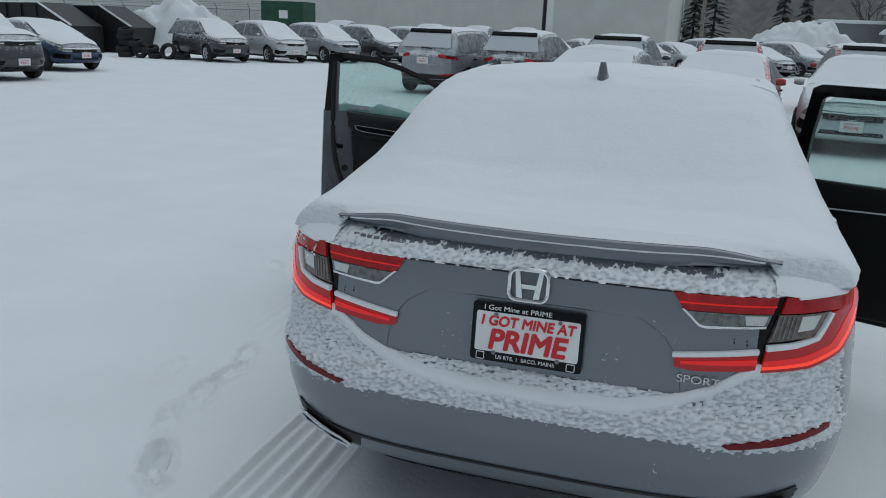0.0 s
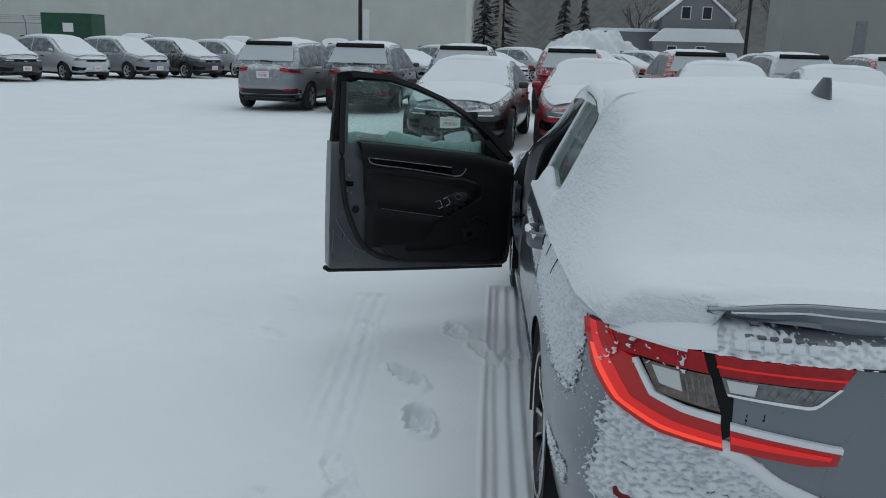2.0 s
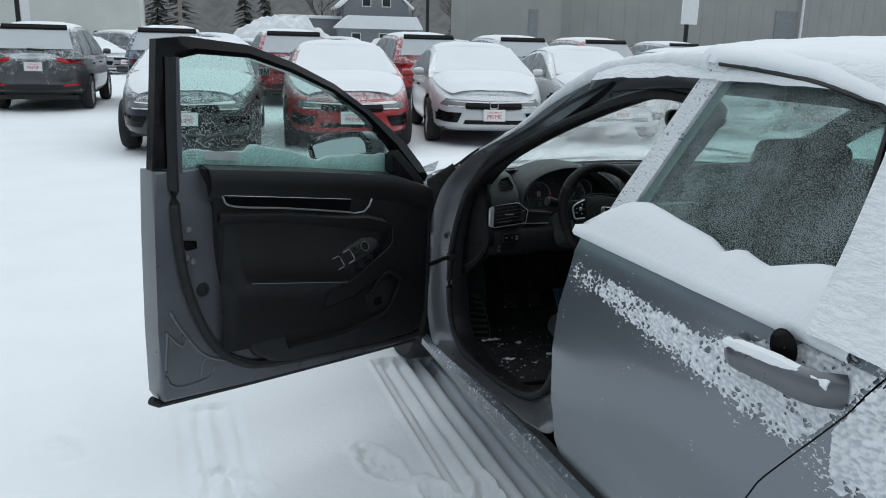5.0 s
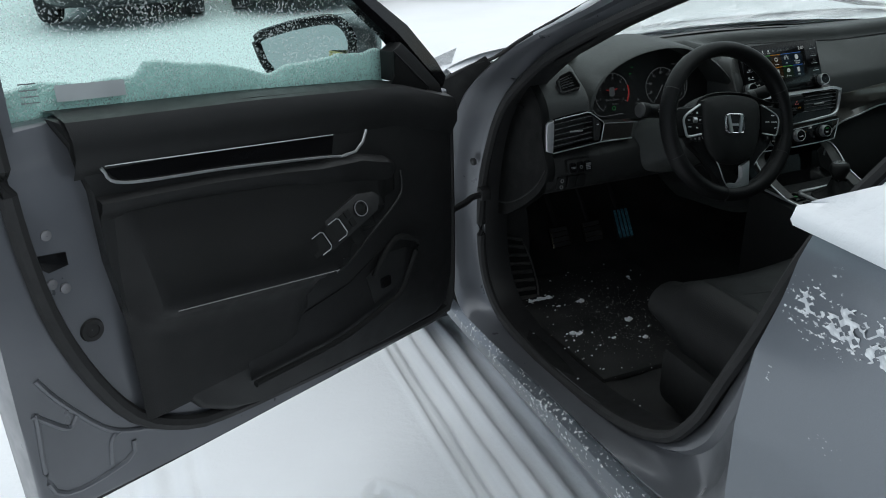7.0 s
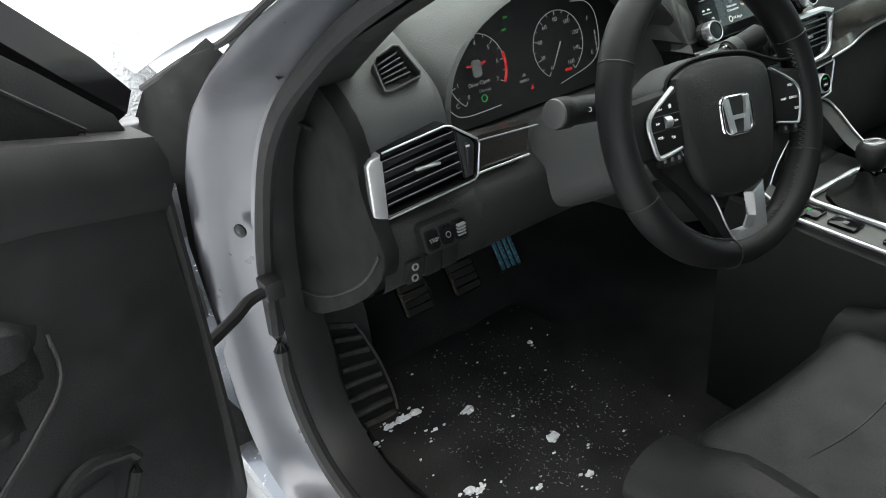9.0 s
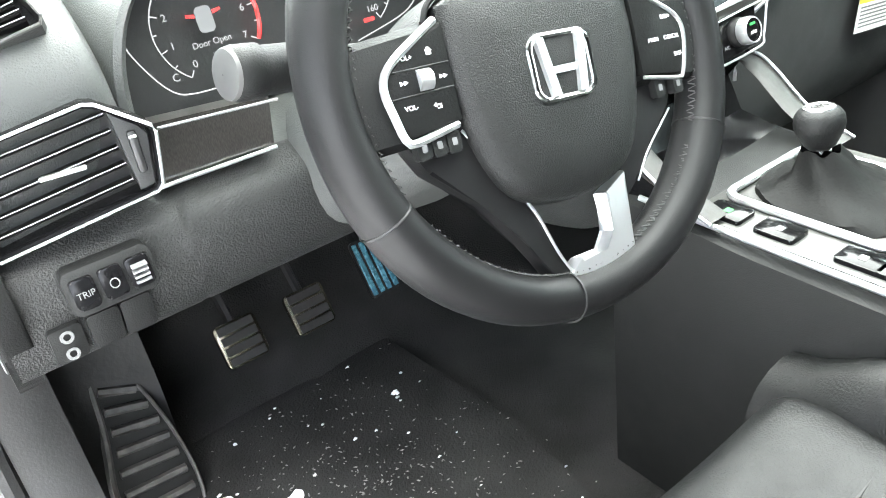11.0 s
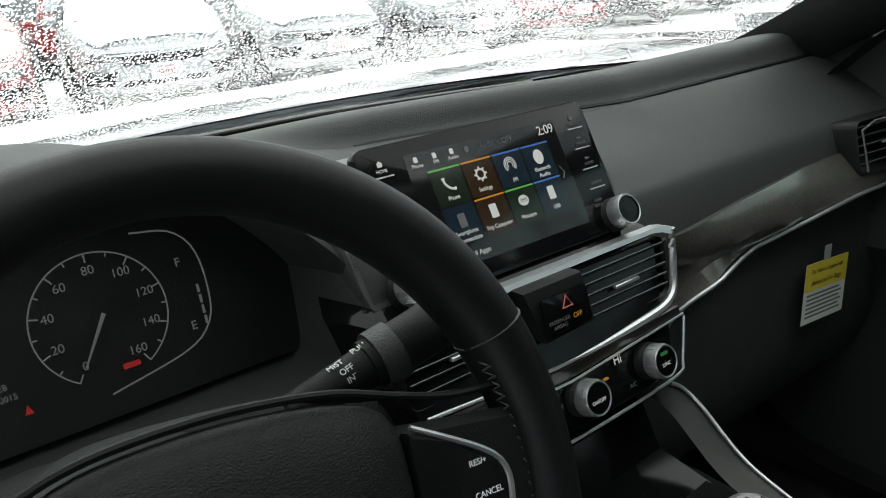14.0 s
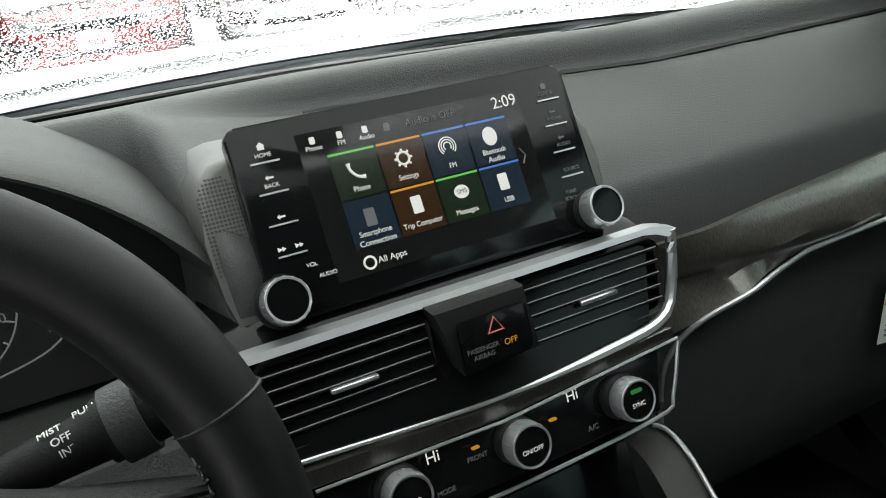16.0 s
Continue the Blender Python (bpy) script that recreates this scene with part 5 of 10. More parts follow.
tube(bm, [leaf(u, z, d) for u, z, d in [(p.x, p.y, p.z) for p in smooth_line([(0.312, 0.785, 0.080), (0.322, 0.735, 0.088), (0.38, 0.708, 0.102), (0.445, 0.685, 0.112), (0.533, 0.648, 0.124), (0.585, 0.640, 0.130)], 30)]], 0.0032, 8)
part("armrest_edge", bm, M["card"], fd)
# switches on the armrest
sx, sy = Vector((-0.955, 0.0, 0.295)).normalized(), Vector((0.08, -0.40, 0.91))
sz = sx.cross(sy).normalized() * -1
if sz.y < 0:
    sz = -sz
sy = sz.cross(sx)
pod = Matrix((sx, sy, sz)).transposed().to_4x4()
pod.translation = leaf(0.558, 0.732, 0.116)
bm = B()
prism(bm, [(-0.115, -0.034), (-0.12, 0.028), (0.085, 0.030), (0.125, 0.010), (0.135, -0.008), (0.11, -0.030)], -0.02, 0.002, lambda a, b, d: pod @ Vector((a, b, d)), 0.004)
panel = part("switch_panel", bm, M["plate_mid"], fd, "charcoal window switch panel")
for a in (-0.070, -0.020):
    bm = B()
    loft(bm, [[pod @ Vector((a + da, b, d)) for b in (-0.018, 0.018)] for da, d in ((-0.022, 0.004), (-0.018, 0.012), (0.0, 0.009), (0.014, 0.012), (0.022, 0.015), (0.024, 0.004))])
    part("window_switch", bm, M["hard"], panel)
    bm = B()
    tube(bm, [pod @ Vector(p) for p in ((a - 0.002, -0.021, 0.012), (a + 0.020, -0.021, 0.016), (a + 0.025, -0.016, 0.0165), (a + 0.025, 0.016, 0.0165), (a + 0.020, 0.021, 0.016), (a - 0.002, 0.021, 0.012))], 0.0012, 6)
    part("switch_edge", bm, M["satin"], panel)
for a in (0.020, 0.036):
    for b in (-0.012, 0.010):
        bm = B()
        prism(bm, rounded(a - 0.0065, b - 0.008, a + 0.0065, b + 0.008, 0.002), 0.002, 0.006, lambda p, q, d: pod @ Vector((p, q, d)))
        part("lock_button", bm, M["hard"], panel)
bm = B()
lathe(bm, [(0.0175, 0.002), (0.017, 0.008), (0.013, 0.009), (0.012, 0.006), (0.001, 0.007)], pod @ Matrix.Translation((0.071, 0.0, 0)), 24)
knob = part("mirror_knob", bm, M["hard"], panel)
bm = B()
tube(bm, [pod @ Matrix.Translation((0.071, 0, 0)) @ Vector((0.0165 * math.cos(a), 0.0165 * math.sin(a), 0.0085)) for a in np.linspace(0, 2 * math.pi, 28, endpoint=False)], 0.0012, 6, closed=True)
part("knob_ring", bm, M["steel"], panel)
# map pocket and its rim
bm = B()
tube(bm, [leaf(u, z, 0.088) for u, z in smooth_line_2([(0.80, 0.452), (0.55, 0.44), (0.40, 0.462), (0.345, 0.475), (0.31, 0.52), (0.272, 0.582), (0.29, 0.602), (0.343, 0.624), (0.39, 0.60), (0.43, 0.554)], 44)], 0.0075, 8)
pocket = part("pocket_rim", bm, M["hard"], fd)
bm = B()
prism(bm, [(0.80, 0.455), (0.55, 0.445), (0.40, 0.465), (0.35, 0.48), (0.28, 0.58), (0.34, 0.618), (0.40, 0.60), (0.50, 0.56), (0.80, 0.53)], 0.07, 0.0745, leaf)
part("pocket_hollow", bm, M["black"], fd)
bm = B()
prism(bm, [(0.325, 0.495), (0.425, 0.475), (0.445, 0.555), (0.36, 0.590), (0.300, 0.580)], 0.070, 0.078, leaf, 0.004)
part("pocket_panel", bm, M["plate_mid"], fd)
bm = B()
prism(bm, rounded(0.370, 0.508, 0.402, 0.533, 0.004), 0.076, 0.084, leaf, 0.002)
part("boot_switch", bm, M["gloss"], fd)
# speaker behind the pocket, corner sail, glass, sticker
bm = B()
prism(bm, [(0.30, 1.055), (0.30, 0.99), (0.125, 0.925), (0.135, 0.95), (0.21, 1.02), (0.265, 1.07)], 0.022, 0.062, leaf, 0.005)
part("sail_panel", bm, M["card"], fd)
bm = B()
prism(bm, [(0.296, 1.052), (0.298, 1.0), (0.307, 0.985), (0.280, 0.972), (0.192, 0.944), (0.186, 0.952)], 0.060, 0.066, leaf, 0.003)
grille_ = part("tweeter_grille", bm, M["cap"], fd, "triangular black speaker grille")
bm = B()
tube(bm, [leaf(u, z, 0.0655) for u, z in [(0.300, 1.058), (0.303, 1.0), (0.313, 0.984), (0.280, 0.966), (0.188, 0.939), (0.180, 0.950)]], 0.0018, 6, closed=True)
part("grille_edge", bm, M["card"], grille_)
bm = B()
ribbon(bm, [(u, z) for u, z in reversed(FRAME_IN[1:-2])], [(u, z) for u, z in ((0.285, 0.97), (0.5, 1.0), (0.8, 1.04), (1.13, 1.07))], 30, 14, lambda u, z, d: leaf(u, z, 0.018 + d))
glass = part("window", bm, M["glass"], fd, "wet green-tinted window glass")
bm = B()
prism(bm, [(1.045, 1.098), (0.925, 1.085), (0.925, 1.112), (1.045, 1.125)], 0.020, 0.0205, leaf)
st = part("sticker", bm, plain("paper_sticker", (0.42, 0.45, 0.46), 0.7), fd, "pale paper sticker on the glass")
for k in range(4):
    bm = B()
    prism(bm, [(1.100, 1.106 + 0.010 * k), (1.072, 1.103 + 0.010 * k), (1.072, 1.105 + 0.010 * k), (1.100, 1.108 + 0.010 * k)], 0.020, 0.0203, leaf)
    part("printed_bar", bm, M["steel"], fd)
# snow caught on the outside of the glass
bm = B()
rows = []
for t in np.linspace(0, 1, 70):
    u = 1.13 + (0.285 - 1.13) * t
    n1, n2 = noise.noise(Vector((u * 9, 0, 7))), noise.noise(Vector((u * 28, 0, 2)))
    z0 = interp(u, [(0.285, 0.97), (0.5, 1.0), (0.8, 1.04), (1.13, 1.07)])
    zt = interp(u, [(0.285, 1.052), (0.40, 1.062), (0.56, 1.068), (0.60, 1.058), (0.67, 1.084), (0.84, 1.128), (0.875, 1.134), (0.89, 1.112), (1.0, 1.118), (1.08, 1.13), (1.13, 1.125)]) + 0.006 * n1 + 0.005 * n2
    rows.append([leaf(u, z0, 0.012), leaf(u, zt - 0.004, 0.010), leaf(u, zt, 0.002), leaf(u, zt - 0.012, -0.016), leaf(u, z0, -0.045)])
loft(bm, rows)
part("glass_snow", bm, M["snow_lump"], fd, "snow lying against the window", sharp=80)
# door mirror
MIRROR = [(0.400, 1.067, -0.275), (0.385, 1.095, -0.21), (0.36, 1.116, -0.125), (0.338, 1.121, -0.06), (0.324, 1.085, -0.032), (0.324, 1.03, -0.036), (0.335, 0.995, -0.07), (0.355, 0.985, -0.145), (0.37, 0.968, -0.222), (0.387, 1.005, -0.262)]
loop_ = smooth_line(MIRROR[-1:] + MIRROR + MIRROR[:2], 80)[6:-12]
centre = Vector((0.36, 1.045, -0.15))
bm = B()
rows = []
for g, back_ in ((1.0, 0.006), (1.06, -0.012), (1.08, -0.05), (0.98, -0.09), (0.72, -0.12), (0.3, -0.135)):
    rows.append([leaf(q.x + back_, q.y, q.z) for q in [centre + (p - centre) * g for p in loop_]])
loft(bm, rows, closed=True, cap=True)
mir = part("door_mirror", bm, M["paint_bare"], fd, "grey door mirror")
bm = B()
tube(bm, [leaf(p.x + 0.008, p.y, p.z) for p in loop_], 0.012, 8, closed=True)
part("mirror_rim", bm, M["gloss"], mir)
bm = B()
mid_ = bm.verts.new(leaf(centre.x + 0.010, centre.y, centre.z))
vs = [bm.verts.new(leaf(p.x + 0.010, p.y, p.z)) for p in loop_]
for i in range(len(vs)):
    bm.faces.new([mid_, vs[i], vs[(i + 1) % len(vs)]])
part("mirror_glass", bm, plain("mirror_glass", (0.42, 0.45, 0.46), 0.04, 1.0, 0.05), mir)
bm = B()
prism(bm, [(0.23, 0.985), (0.23, 1.02), (0.31, 1.03), (0.32, 1.0)], -0.07, 0.0, leaf, 0.008)
part("mirror_foot", bm, M["gloss"], mir)
bm = B()
box(bm, leaf(0.350, 1.025, -0.088), leaf(0.3515, 1.052, -0.045))
part("warning_label", bm, plain("yellow_label", (0.55, 0.46, 0.2), 0.7), mir, "small pale yellow label on the mirror")
bm = B()
tube(bm, smooth_line([(-0.80, 3.455, 0.60), (-0.85, 3.45, 0.60), (-0.885, 3.43, 0.595), (-0.94, 3.40, 0.592)], 14), 0.009, 8)
box(bm, (-0.83, 3.44, 0.585), (-0.80, 3.475, 0.618), 0.005)
part("check_strap", bm, M["black"], car)


# ---- door openings, pillars and sills ----
OPEN_IN = [(-0.80, 2.52, 0.455), (-0.80, 2.60, 0.365), (-0.80, 2.76, 0.295), (-0.80, 3.02, 0.250), (-0.80, 3.28, 0.248), (-0.80, 3.42, 0.285), (-0.80, 3.49, 0.40), (-0.80, 3.488, 0.60),
           (-0.79, 3.445, 0.76), (-0.787, 3.37, 0.875), (-0.78, 3.265, 0.965), (-0.76, 3.13, 1.055), (-0.70, 2.90, 1.17), (-0.64, 2.65, 1.27), (-0.615, 2.45, 1.325), (-0.615, 2.28, 1.335),
           (-0.63, 2.15, 1.31), (-0.67, 2.19, 1.20), (-0.73, 2.27, 1.05), (-0.78, 2.34, 0.90), (-0.80, 2.41, 0.70), (-0.80, 2.47, 0.56)]
OPEN_OUT = [(-0.872, 2.39, 0.345), (-0.875, 2.53, 0.300), (-0.875, 2.76, 0.278), (-0.875, 3.05, 0.254), (-0.875, 3.36, 0.226), (-0.875, 3.52, 0.235), (-0.875, 3.585, 0.38), (-0.87, 3.60, 0.60),
            (-0.867, 3.570, 0.75), (-0.864, 3.470, 0.885), (-0.856, 3.320, 0.992), (-0.826, 3.205, 1.065), (-0.745, 3.03, 1.165), (-0.685, 2.87, 1.275), (-0.65, 2.60, 1.375), (-0.655, 2.30, 1.41),
            (-0.67, 2.08, 1.41), (-0.74, 2.12, 1.30), (-0.80, 2.19, 1.10), (-0.86, 2.265, 0.93), (-0.878, 2.30, 0.72), (-0.878, 2.33, 0.50)]


def opening(s):
    mir = lambda p: Vector((p[0] * (1 if s < 0 else -1), p[1], p[2]))
    a = [mir(p) for p in OPEN_IN]
    c = [mir(p) for p in OPEN_OUT]

    def ring(f, push):
        pts = [p.lerp(q, f) for p, q in zip(a, c)]
        dense = []
        for i in range(len(pts)):
            p0, p1, p2, p3 = pts[i - 1], pts[i], pts[(i + 1) % len(pts)], pts[(i + 2) % len(pts)]
            for k in range(6):
                t = k / 6
                q = 0.5 * ((2 * p1) + (p2 - p0) * t + (2 * p0 - 5 * p1 + 4 * p2 - p3) * t * t + (3 * p1 - p0 - 3 * p2 + p3) * t ** 3)
                dense.append(q + Vector((s * push, 0, 0)))
        return dense

    bm = B()
    loft(bm, [ring(f, p) for f, p in ((1.0, -0.01), (1.0, 0.0), (0.93, 0.006), (0.72, 0.004), (0.66, -0.012), (0.30, -0.016), (0.22, -0.002), (0.06, 0.0), (0.0, -0.012))], closed=True)
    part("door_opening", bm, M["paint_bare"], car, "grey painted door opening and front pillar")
    bm = B()
    tube(bm, [p + Vector((s * 0.012, 0, 0)) for p in ring(-0.04, 0.0)], 0.013, 8, closed=True)
    part("opening_seal", bm, M["rubber"], car)
    bm = B()
    inner = ring(-0.05, 0.0)
    loft(bm, [inner, [p + Vector((-s * 0.03, 0, 0)) for p in ring(-0.10, 0)], [p + Vector((-s * 0.07, 0, 0)) for p in ring(-0.06, 0)]], closed=True)
    part("pillar_trim", bm, M["black"], car)
    if s < 0:
        for p in ((-0.812, 3.50, 0.80), (-0.822, 3.51, 0.68)):
            bm = B()
            lathe(bm, [(0.011, 0.0), (0.011, 0.003), (0.006, 0.006), (0.001, 0.006)], Matrix.Translation(p) @ Matrix.Rotation(radians(-62), 4, "Z") @ Matrix.Rotation(radians(90), 4, "X"), 12)
            part("pillar_bolt", bm, M["black"], car)


two_sides(opening)
bm = B()
loft(bm, [[(-0.868, 3.60, 0.42), (-0.868, 3.60, 0.60), (-0.866, 3.572, 0.75), (-0.862, 3.470, 0.885), (-0.855, 3.325, 0.990)], [(-0.91, 3.61, 0.42), (-0.91, 3.61, 0.60), (-0.905, 3.60, 0.76), (-0.885, 3.49, 0.905), (-0.866, 3.315, 1.004)], [(-0.95, 3.60, 0.42), (-0.95, 3.60, 0.60), (-0.945, 3.61, 0.78), (-0.895, 3.55, 0.905), (-0.868, 3.33, 1.010)]])
shield = part("hinge_shield", bm, M["cap"], car, "black plastic cover between wing and pillar")
for p in ((-0.905, 3.585, 0.70), (-0.905, 3.590, 0.55)):
    bm = B()
    box(bm, (p[0] - 0.022, p[1] - 0.02, p[2] - 0.03), (p[0] + 0.022, p[1] + 0.015, p[2] + 0.03), 0.008)
    cyl(bm, (p[0] - 0.010, p[1] - 0.022, p[2] - 0.045), (p[0] - 0.010, p[1] - 0.022, p[2] + 0.045), 0.009, n=12)
    part("door_hinge", bm, M["paint_bare"], car)
bm = B()
tube(bm, smooth_line([(-0.894, 3.55, 0.91), (-0.872, 3.40, 0.975), (-0.858, 3.30, 1.010), (-0.828, 3.19, 1.075), (-0.75, 3.02, 1.175)], 30), 0.0045, 6)
part("screen_rubber", bm, M["rubber"], car)
# snow edge on the front pillar and the roof rail over the opening
bm = B()
line = smooth_line([(-0.822, 3.17, 1.083), (-0.742, 3.00, 1.185), (-0.682, 2.86, 1.290), (-0.648, 2.62, 1.385), (-0.655, 2.30, 1.42), (-0.68, 2.06, 1.425)], 60)
tube(bm, line, [0.003 + 0.022 * step(0, 1, i / 34) + 0.005 * min(1, i / 12) * noise.noise(Vector((i * 0.5, 0, 0))) for i in range(60)], 8)
part("pillar_snow", bm, M["snow_lump"], car, "rim of snow along the roof edge", sharp=80)
# windscreen, its black border and the wiper cowl
bm = B()
rows = []
for t in np.linspace(0, 1, 24):
    z = 0.952 + (1.415 - 0.952) * t
    y0 = 3.66 - (3.66 - 2.66) * t ** 0.92
    w = 0.765 - 0.165 * t
    rows.append([(w * x, y0 + 0.02 - 0.14 * (x * x) * (1 - 0.4 * t), z - 0.024 * x * x * (1 - t)) for x in np.linspace(-1, 1, 33)])
loft(bm, rows)
ws = part("windscreen", bm, M["windshield"], car, "windscreen spotted with ice crystals")
bm = B()
loft(bm, [[Vector(p) + Vector((0, dy, dz)) for p in rows[0]] for dy, dz in ((-0.02, 0.001), (0.0, -0.004), (0.03, -0.014), (0.05, -0.03))])
part("cowl", bm, M["black"], car)
bm = B()
tube(bm, [Vector(p) + Vector((0, 0.004, -0.004 + 0.008 * noise.noise(Vector((i * 0.7, 0, 0))))) for i, p in enumerate(rows[0])], [0.007 + 0.004 * noise.noise(Vector((i * 1.3, 4, 0))) for i in range(33)], 6)
part("screen_slush", bm, M["snow_lump"], car, sharp=80)


def screen_place(x, t, lift):
    z = 0.952 + 0.463 * t
    y0 = 3.66 - max(0.0, t) ** 0.92 if t > 0 else 3.66 - t
    w = 0.765 - 0.165 * t
    return Vector((w * x, y0 + 0.02 - 0.14 * (x * x) * (1 - 0.4 * t) + lift * 0.4, z - 0.024 * x * x * (1 - t) + lift))


# inner trim of the front pillars, from the dashboard up to the roof lining
for s_ in (-1, 1):
    bm = B()
    rows = []
    for t in np.linspace(-0.03, 1.0, 24):
        edge_ = screen_place(s_ * 0.935, max(t, 0.0), -0.004)
        out_ = screen_place(s_ * 1.06, max(t, 0.0), -0.010)
        if t < 0:
            edge_.z, out_.z = edge_.z - 0.03, out_.z - 0.03
        in_ = edge_ + Vector((s_ * 0.012, -0.030 - 0.035 * (1 - t), -0.022))
        back_ = edge_ + Vector((s_ * 0.045, -0.075 - 0.05 * (1 - t), -0.034))
        rows.append([out_, edge_, edge_.lerp(in_, 0.5) + Vector((-s_ * 0.006, 0, -0.002)), in_, back_, back_ + Vector((s_ * 0.03, 0, 0.004))])
    loft(bm, rows)
    part("pillar_cover", bm, M["pillar"], car, "dark grey pillar cover", sharp=60)
# roof lining and rear shelf, so that the cabin is closed
bm = B()
loft(bm, [[(x, y, interp(y, [(0.75, 1.10), (1.2, 1.34), (1.6, 1.40), (2.3, 1.405), (2.68, 1.37)]) - 0.05 * (x / 0.62) ** 4) for x in np.linspace(-0.63, 0.63, 17)] for y in np.linspace(0.75, 2.68, 24)])
part("roof_lining", bm, plain("dark_roof_lining", (0.05, 0.05, 0.05), 0.95, grain=0.3), car)


# ---- front passenger's door, closed, and rear door standing open on that side ----
bm = B()
rows = []
for z in ZS:
    rows.append([Vector((side_x(y, z), y, z)) for y in np.linspace(interp(z, Y_FRONT) + 0.006, 3.595, 30)])
loft(bm, rows)
with_frost(part("passenger_door", bm, M["paint"], car), lambda p: 0.45 if p.z > 0.8 else 0.1)
bm = B()
rows = []
for y in np.linspace(2.42, 3.46, 30):
    zt = interp(y, [(2.4, 1.08), (3.2, 1.0), (3.46, 0.95)])
    rows.append([(x, y, z) for x, z in ((0.86, zt + 0.01), (0.80, zt), (0.765, zt - 0.03), (0.77, zt - 0.08), (0.79, 0.83), (0.775, 0.75), (0.715, 0.71), (0.71, 0.66), (0.75, 0.61), (0.77, 0.5), (0.77, 0.36), (0.772, 0.17))])
rows.append([(0.772, 4.02, z) for x, y, z in rows[-1]])
loft(bm, rows)
part("passenger_door_card", bm, M["knee"], car)
bm = B()
tube(bm, [(0.785, y, z) for y, z in smooth_line_2([(2.6, 0.95), (3.0, 0.90), (3.10, 0.895), (3.14, 0.92)], 24)], 0.004, 6)
part("passenger_bright_line", bm, M["satin"], car)
bm = B()
prism(bm, [(3.47, 0.96), (3.20, 1.0), (3.20, 1.13), (3.35, 1.05)], 0.755, 0.79, lambda y, z, x: (x - 0.3 * (z - 0.95), y, z), 0.006)
part("passenger_sail", bm, M["hard"], car)
bm = B()
loft(bm, [[(0.80 - 0.19 * t, y0, 1.0 + 0.36 * t) for y0 in np.linspace(2.36 - 0.2 * t, 3.2 - 0.55 * t, 12)] for t in np.linspace(0, 1, 8)])
part("passenger_window", bm, M["rear_glass"], car)

rd = new("open_rear_door")
rd.parent = car
rd["label"] = "rear passenger door standing open"
rd.matrix_basis = swing(Vector((0.885, 2.42, 0)), (0.86, -0.51))
back = lambda u, z, d: Vector((u, -d, z))
R_OUT = [(0.0, 0.97), (0.03, 1.20), (0.06, 1.42), (0.10, 1.44), (0.40, 1.44), (0.65, 1.40), (0.86, 1.30), (1.02, 1.10), (1.06, 1.0)]
R_IN = [(0.075, 0.99), (0.09, 1.20), (0.115, 1.37), (0.14, 1.385), (0.40, 1.385), (0.62, 1.35), (0.79, 1.27), (0.90, 1.13), (0.93, 1.02)]
bm = B()
prism(bm, [(1.06, 1.0), (1.05, 0.85), (0.92, 0.66), (0.80, 0.45), (0.74, 0.33), (0.02, 0.30), (0.0, 0.5), (0.0, 0.97)], -0.03, 0.045, back, 0.012)
part("door_shell", bm, M["gloss"], rd)
bm = B()
loft(bm, [[back(u, z, d) for u, z in line] for line, d in ((R_OUT, 0.0), (R_OUT, 0.04), (R_IN, 0.04), (R_IN, 0.005), (R_OUT, 0.0))])
part("window_frame", bm, M["gloss"], rd)
bm = B()
prism(bm, [(1.0, 0.995), (0.98, 0.85), (0.86, 0.66), (0.74, 0.45), (0.68, 0.36), (0.06, 0.33), (0.04, 0.5), (0.04, 0.985)], 0.04, 0.085, back, 0.02, 3)
part("door_card", bm, M["hard"], rd)
bm = B()
tube(bm, [back(u, z, 0.092) for u, z in smooth_line_2([(0.15, 0.90), (0.17, 0.865), (0.22, 0.855), (0.7, 0.89)], 24)], 0.0045, 6)
part("bright_line", bm, M["satin"], rd)
bm = B()
ribbon(bm, R_IN, [(0.07, 0.97), (0.5, 0.98), (0.93, 1.0)], 20, 8, lambda u, z, d: back(u, z, 0.02 + d))
part("window", bm, M["glass"], rd)


# ---- cabin: floor, tunnel and seats ----
bm = B()
loft(bm, [[(x, y, interp(y, [(0.9, 0.32), (2.3, 0.27), (2.9, 0.20), (3.55, 0.19), (3.75, 0.26), (3.98, 0.55), (4.0, 0.78)]) + (0.012 * noise.noise(Vector((x * 14, y * 14, 0))))) for x in np.linspace(-0.78, 0.78, 50)] for y in np.linspace(1.4, 4.0, 80)])
part("cabin_floor", bm, M["carpet"], car, "black carpet strewn with snow and grit")
bm = B()
loft(bm, [[(s * x, y, z) for x, z in ((0.80, 0.245), (0.765, 0.25), (0.74, 0.24), (0.73, 0.19))] for s in (-1,) for y in np.linspace(2.55, 3.50, 12)])
part("sill_trim", bm, M["hard"], car, "black scuff plate with slush on it")
bm = B()
prism(bm, [(-0.68, 3.02), (-0.24, 3.02), (-0.20, 3.30), (-0.22, 3.62), (-0.66, 3.62), (-0.70, 3.40)], 0.195, 0.215, lambda a, b, d: (a, b, d + 0.0 * b), 0.006)
part("floor_mat", bm, M["carpet"], car, "black carpet mat with grit on it")
rng = random.Random(5)
LUMPS = [(-0.594, 3.467, 0.011), (-0.612, 3.466, 0.009), (-0.626, 3.468, 0.011), (-0.642, 3.469, 0.007), (-0.656, 3.468, 0.008), (-0.518, 3.405, 0.012), (-0.448, 3.251, 0.013), (-0.462, 3.148, 0.008), (-0.545, 3.18, 0.006), (-0.637, 3.249, 0.011), (-0.622, 3.240, 0.008), (-0.612, 3.243, 0.006), (-0.295, 3.484, 0.006), (-0.593, 3.405, 0.005), (-0.694, 3.447, 0.006)]
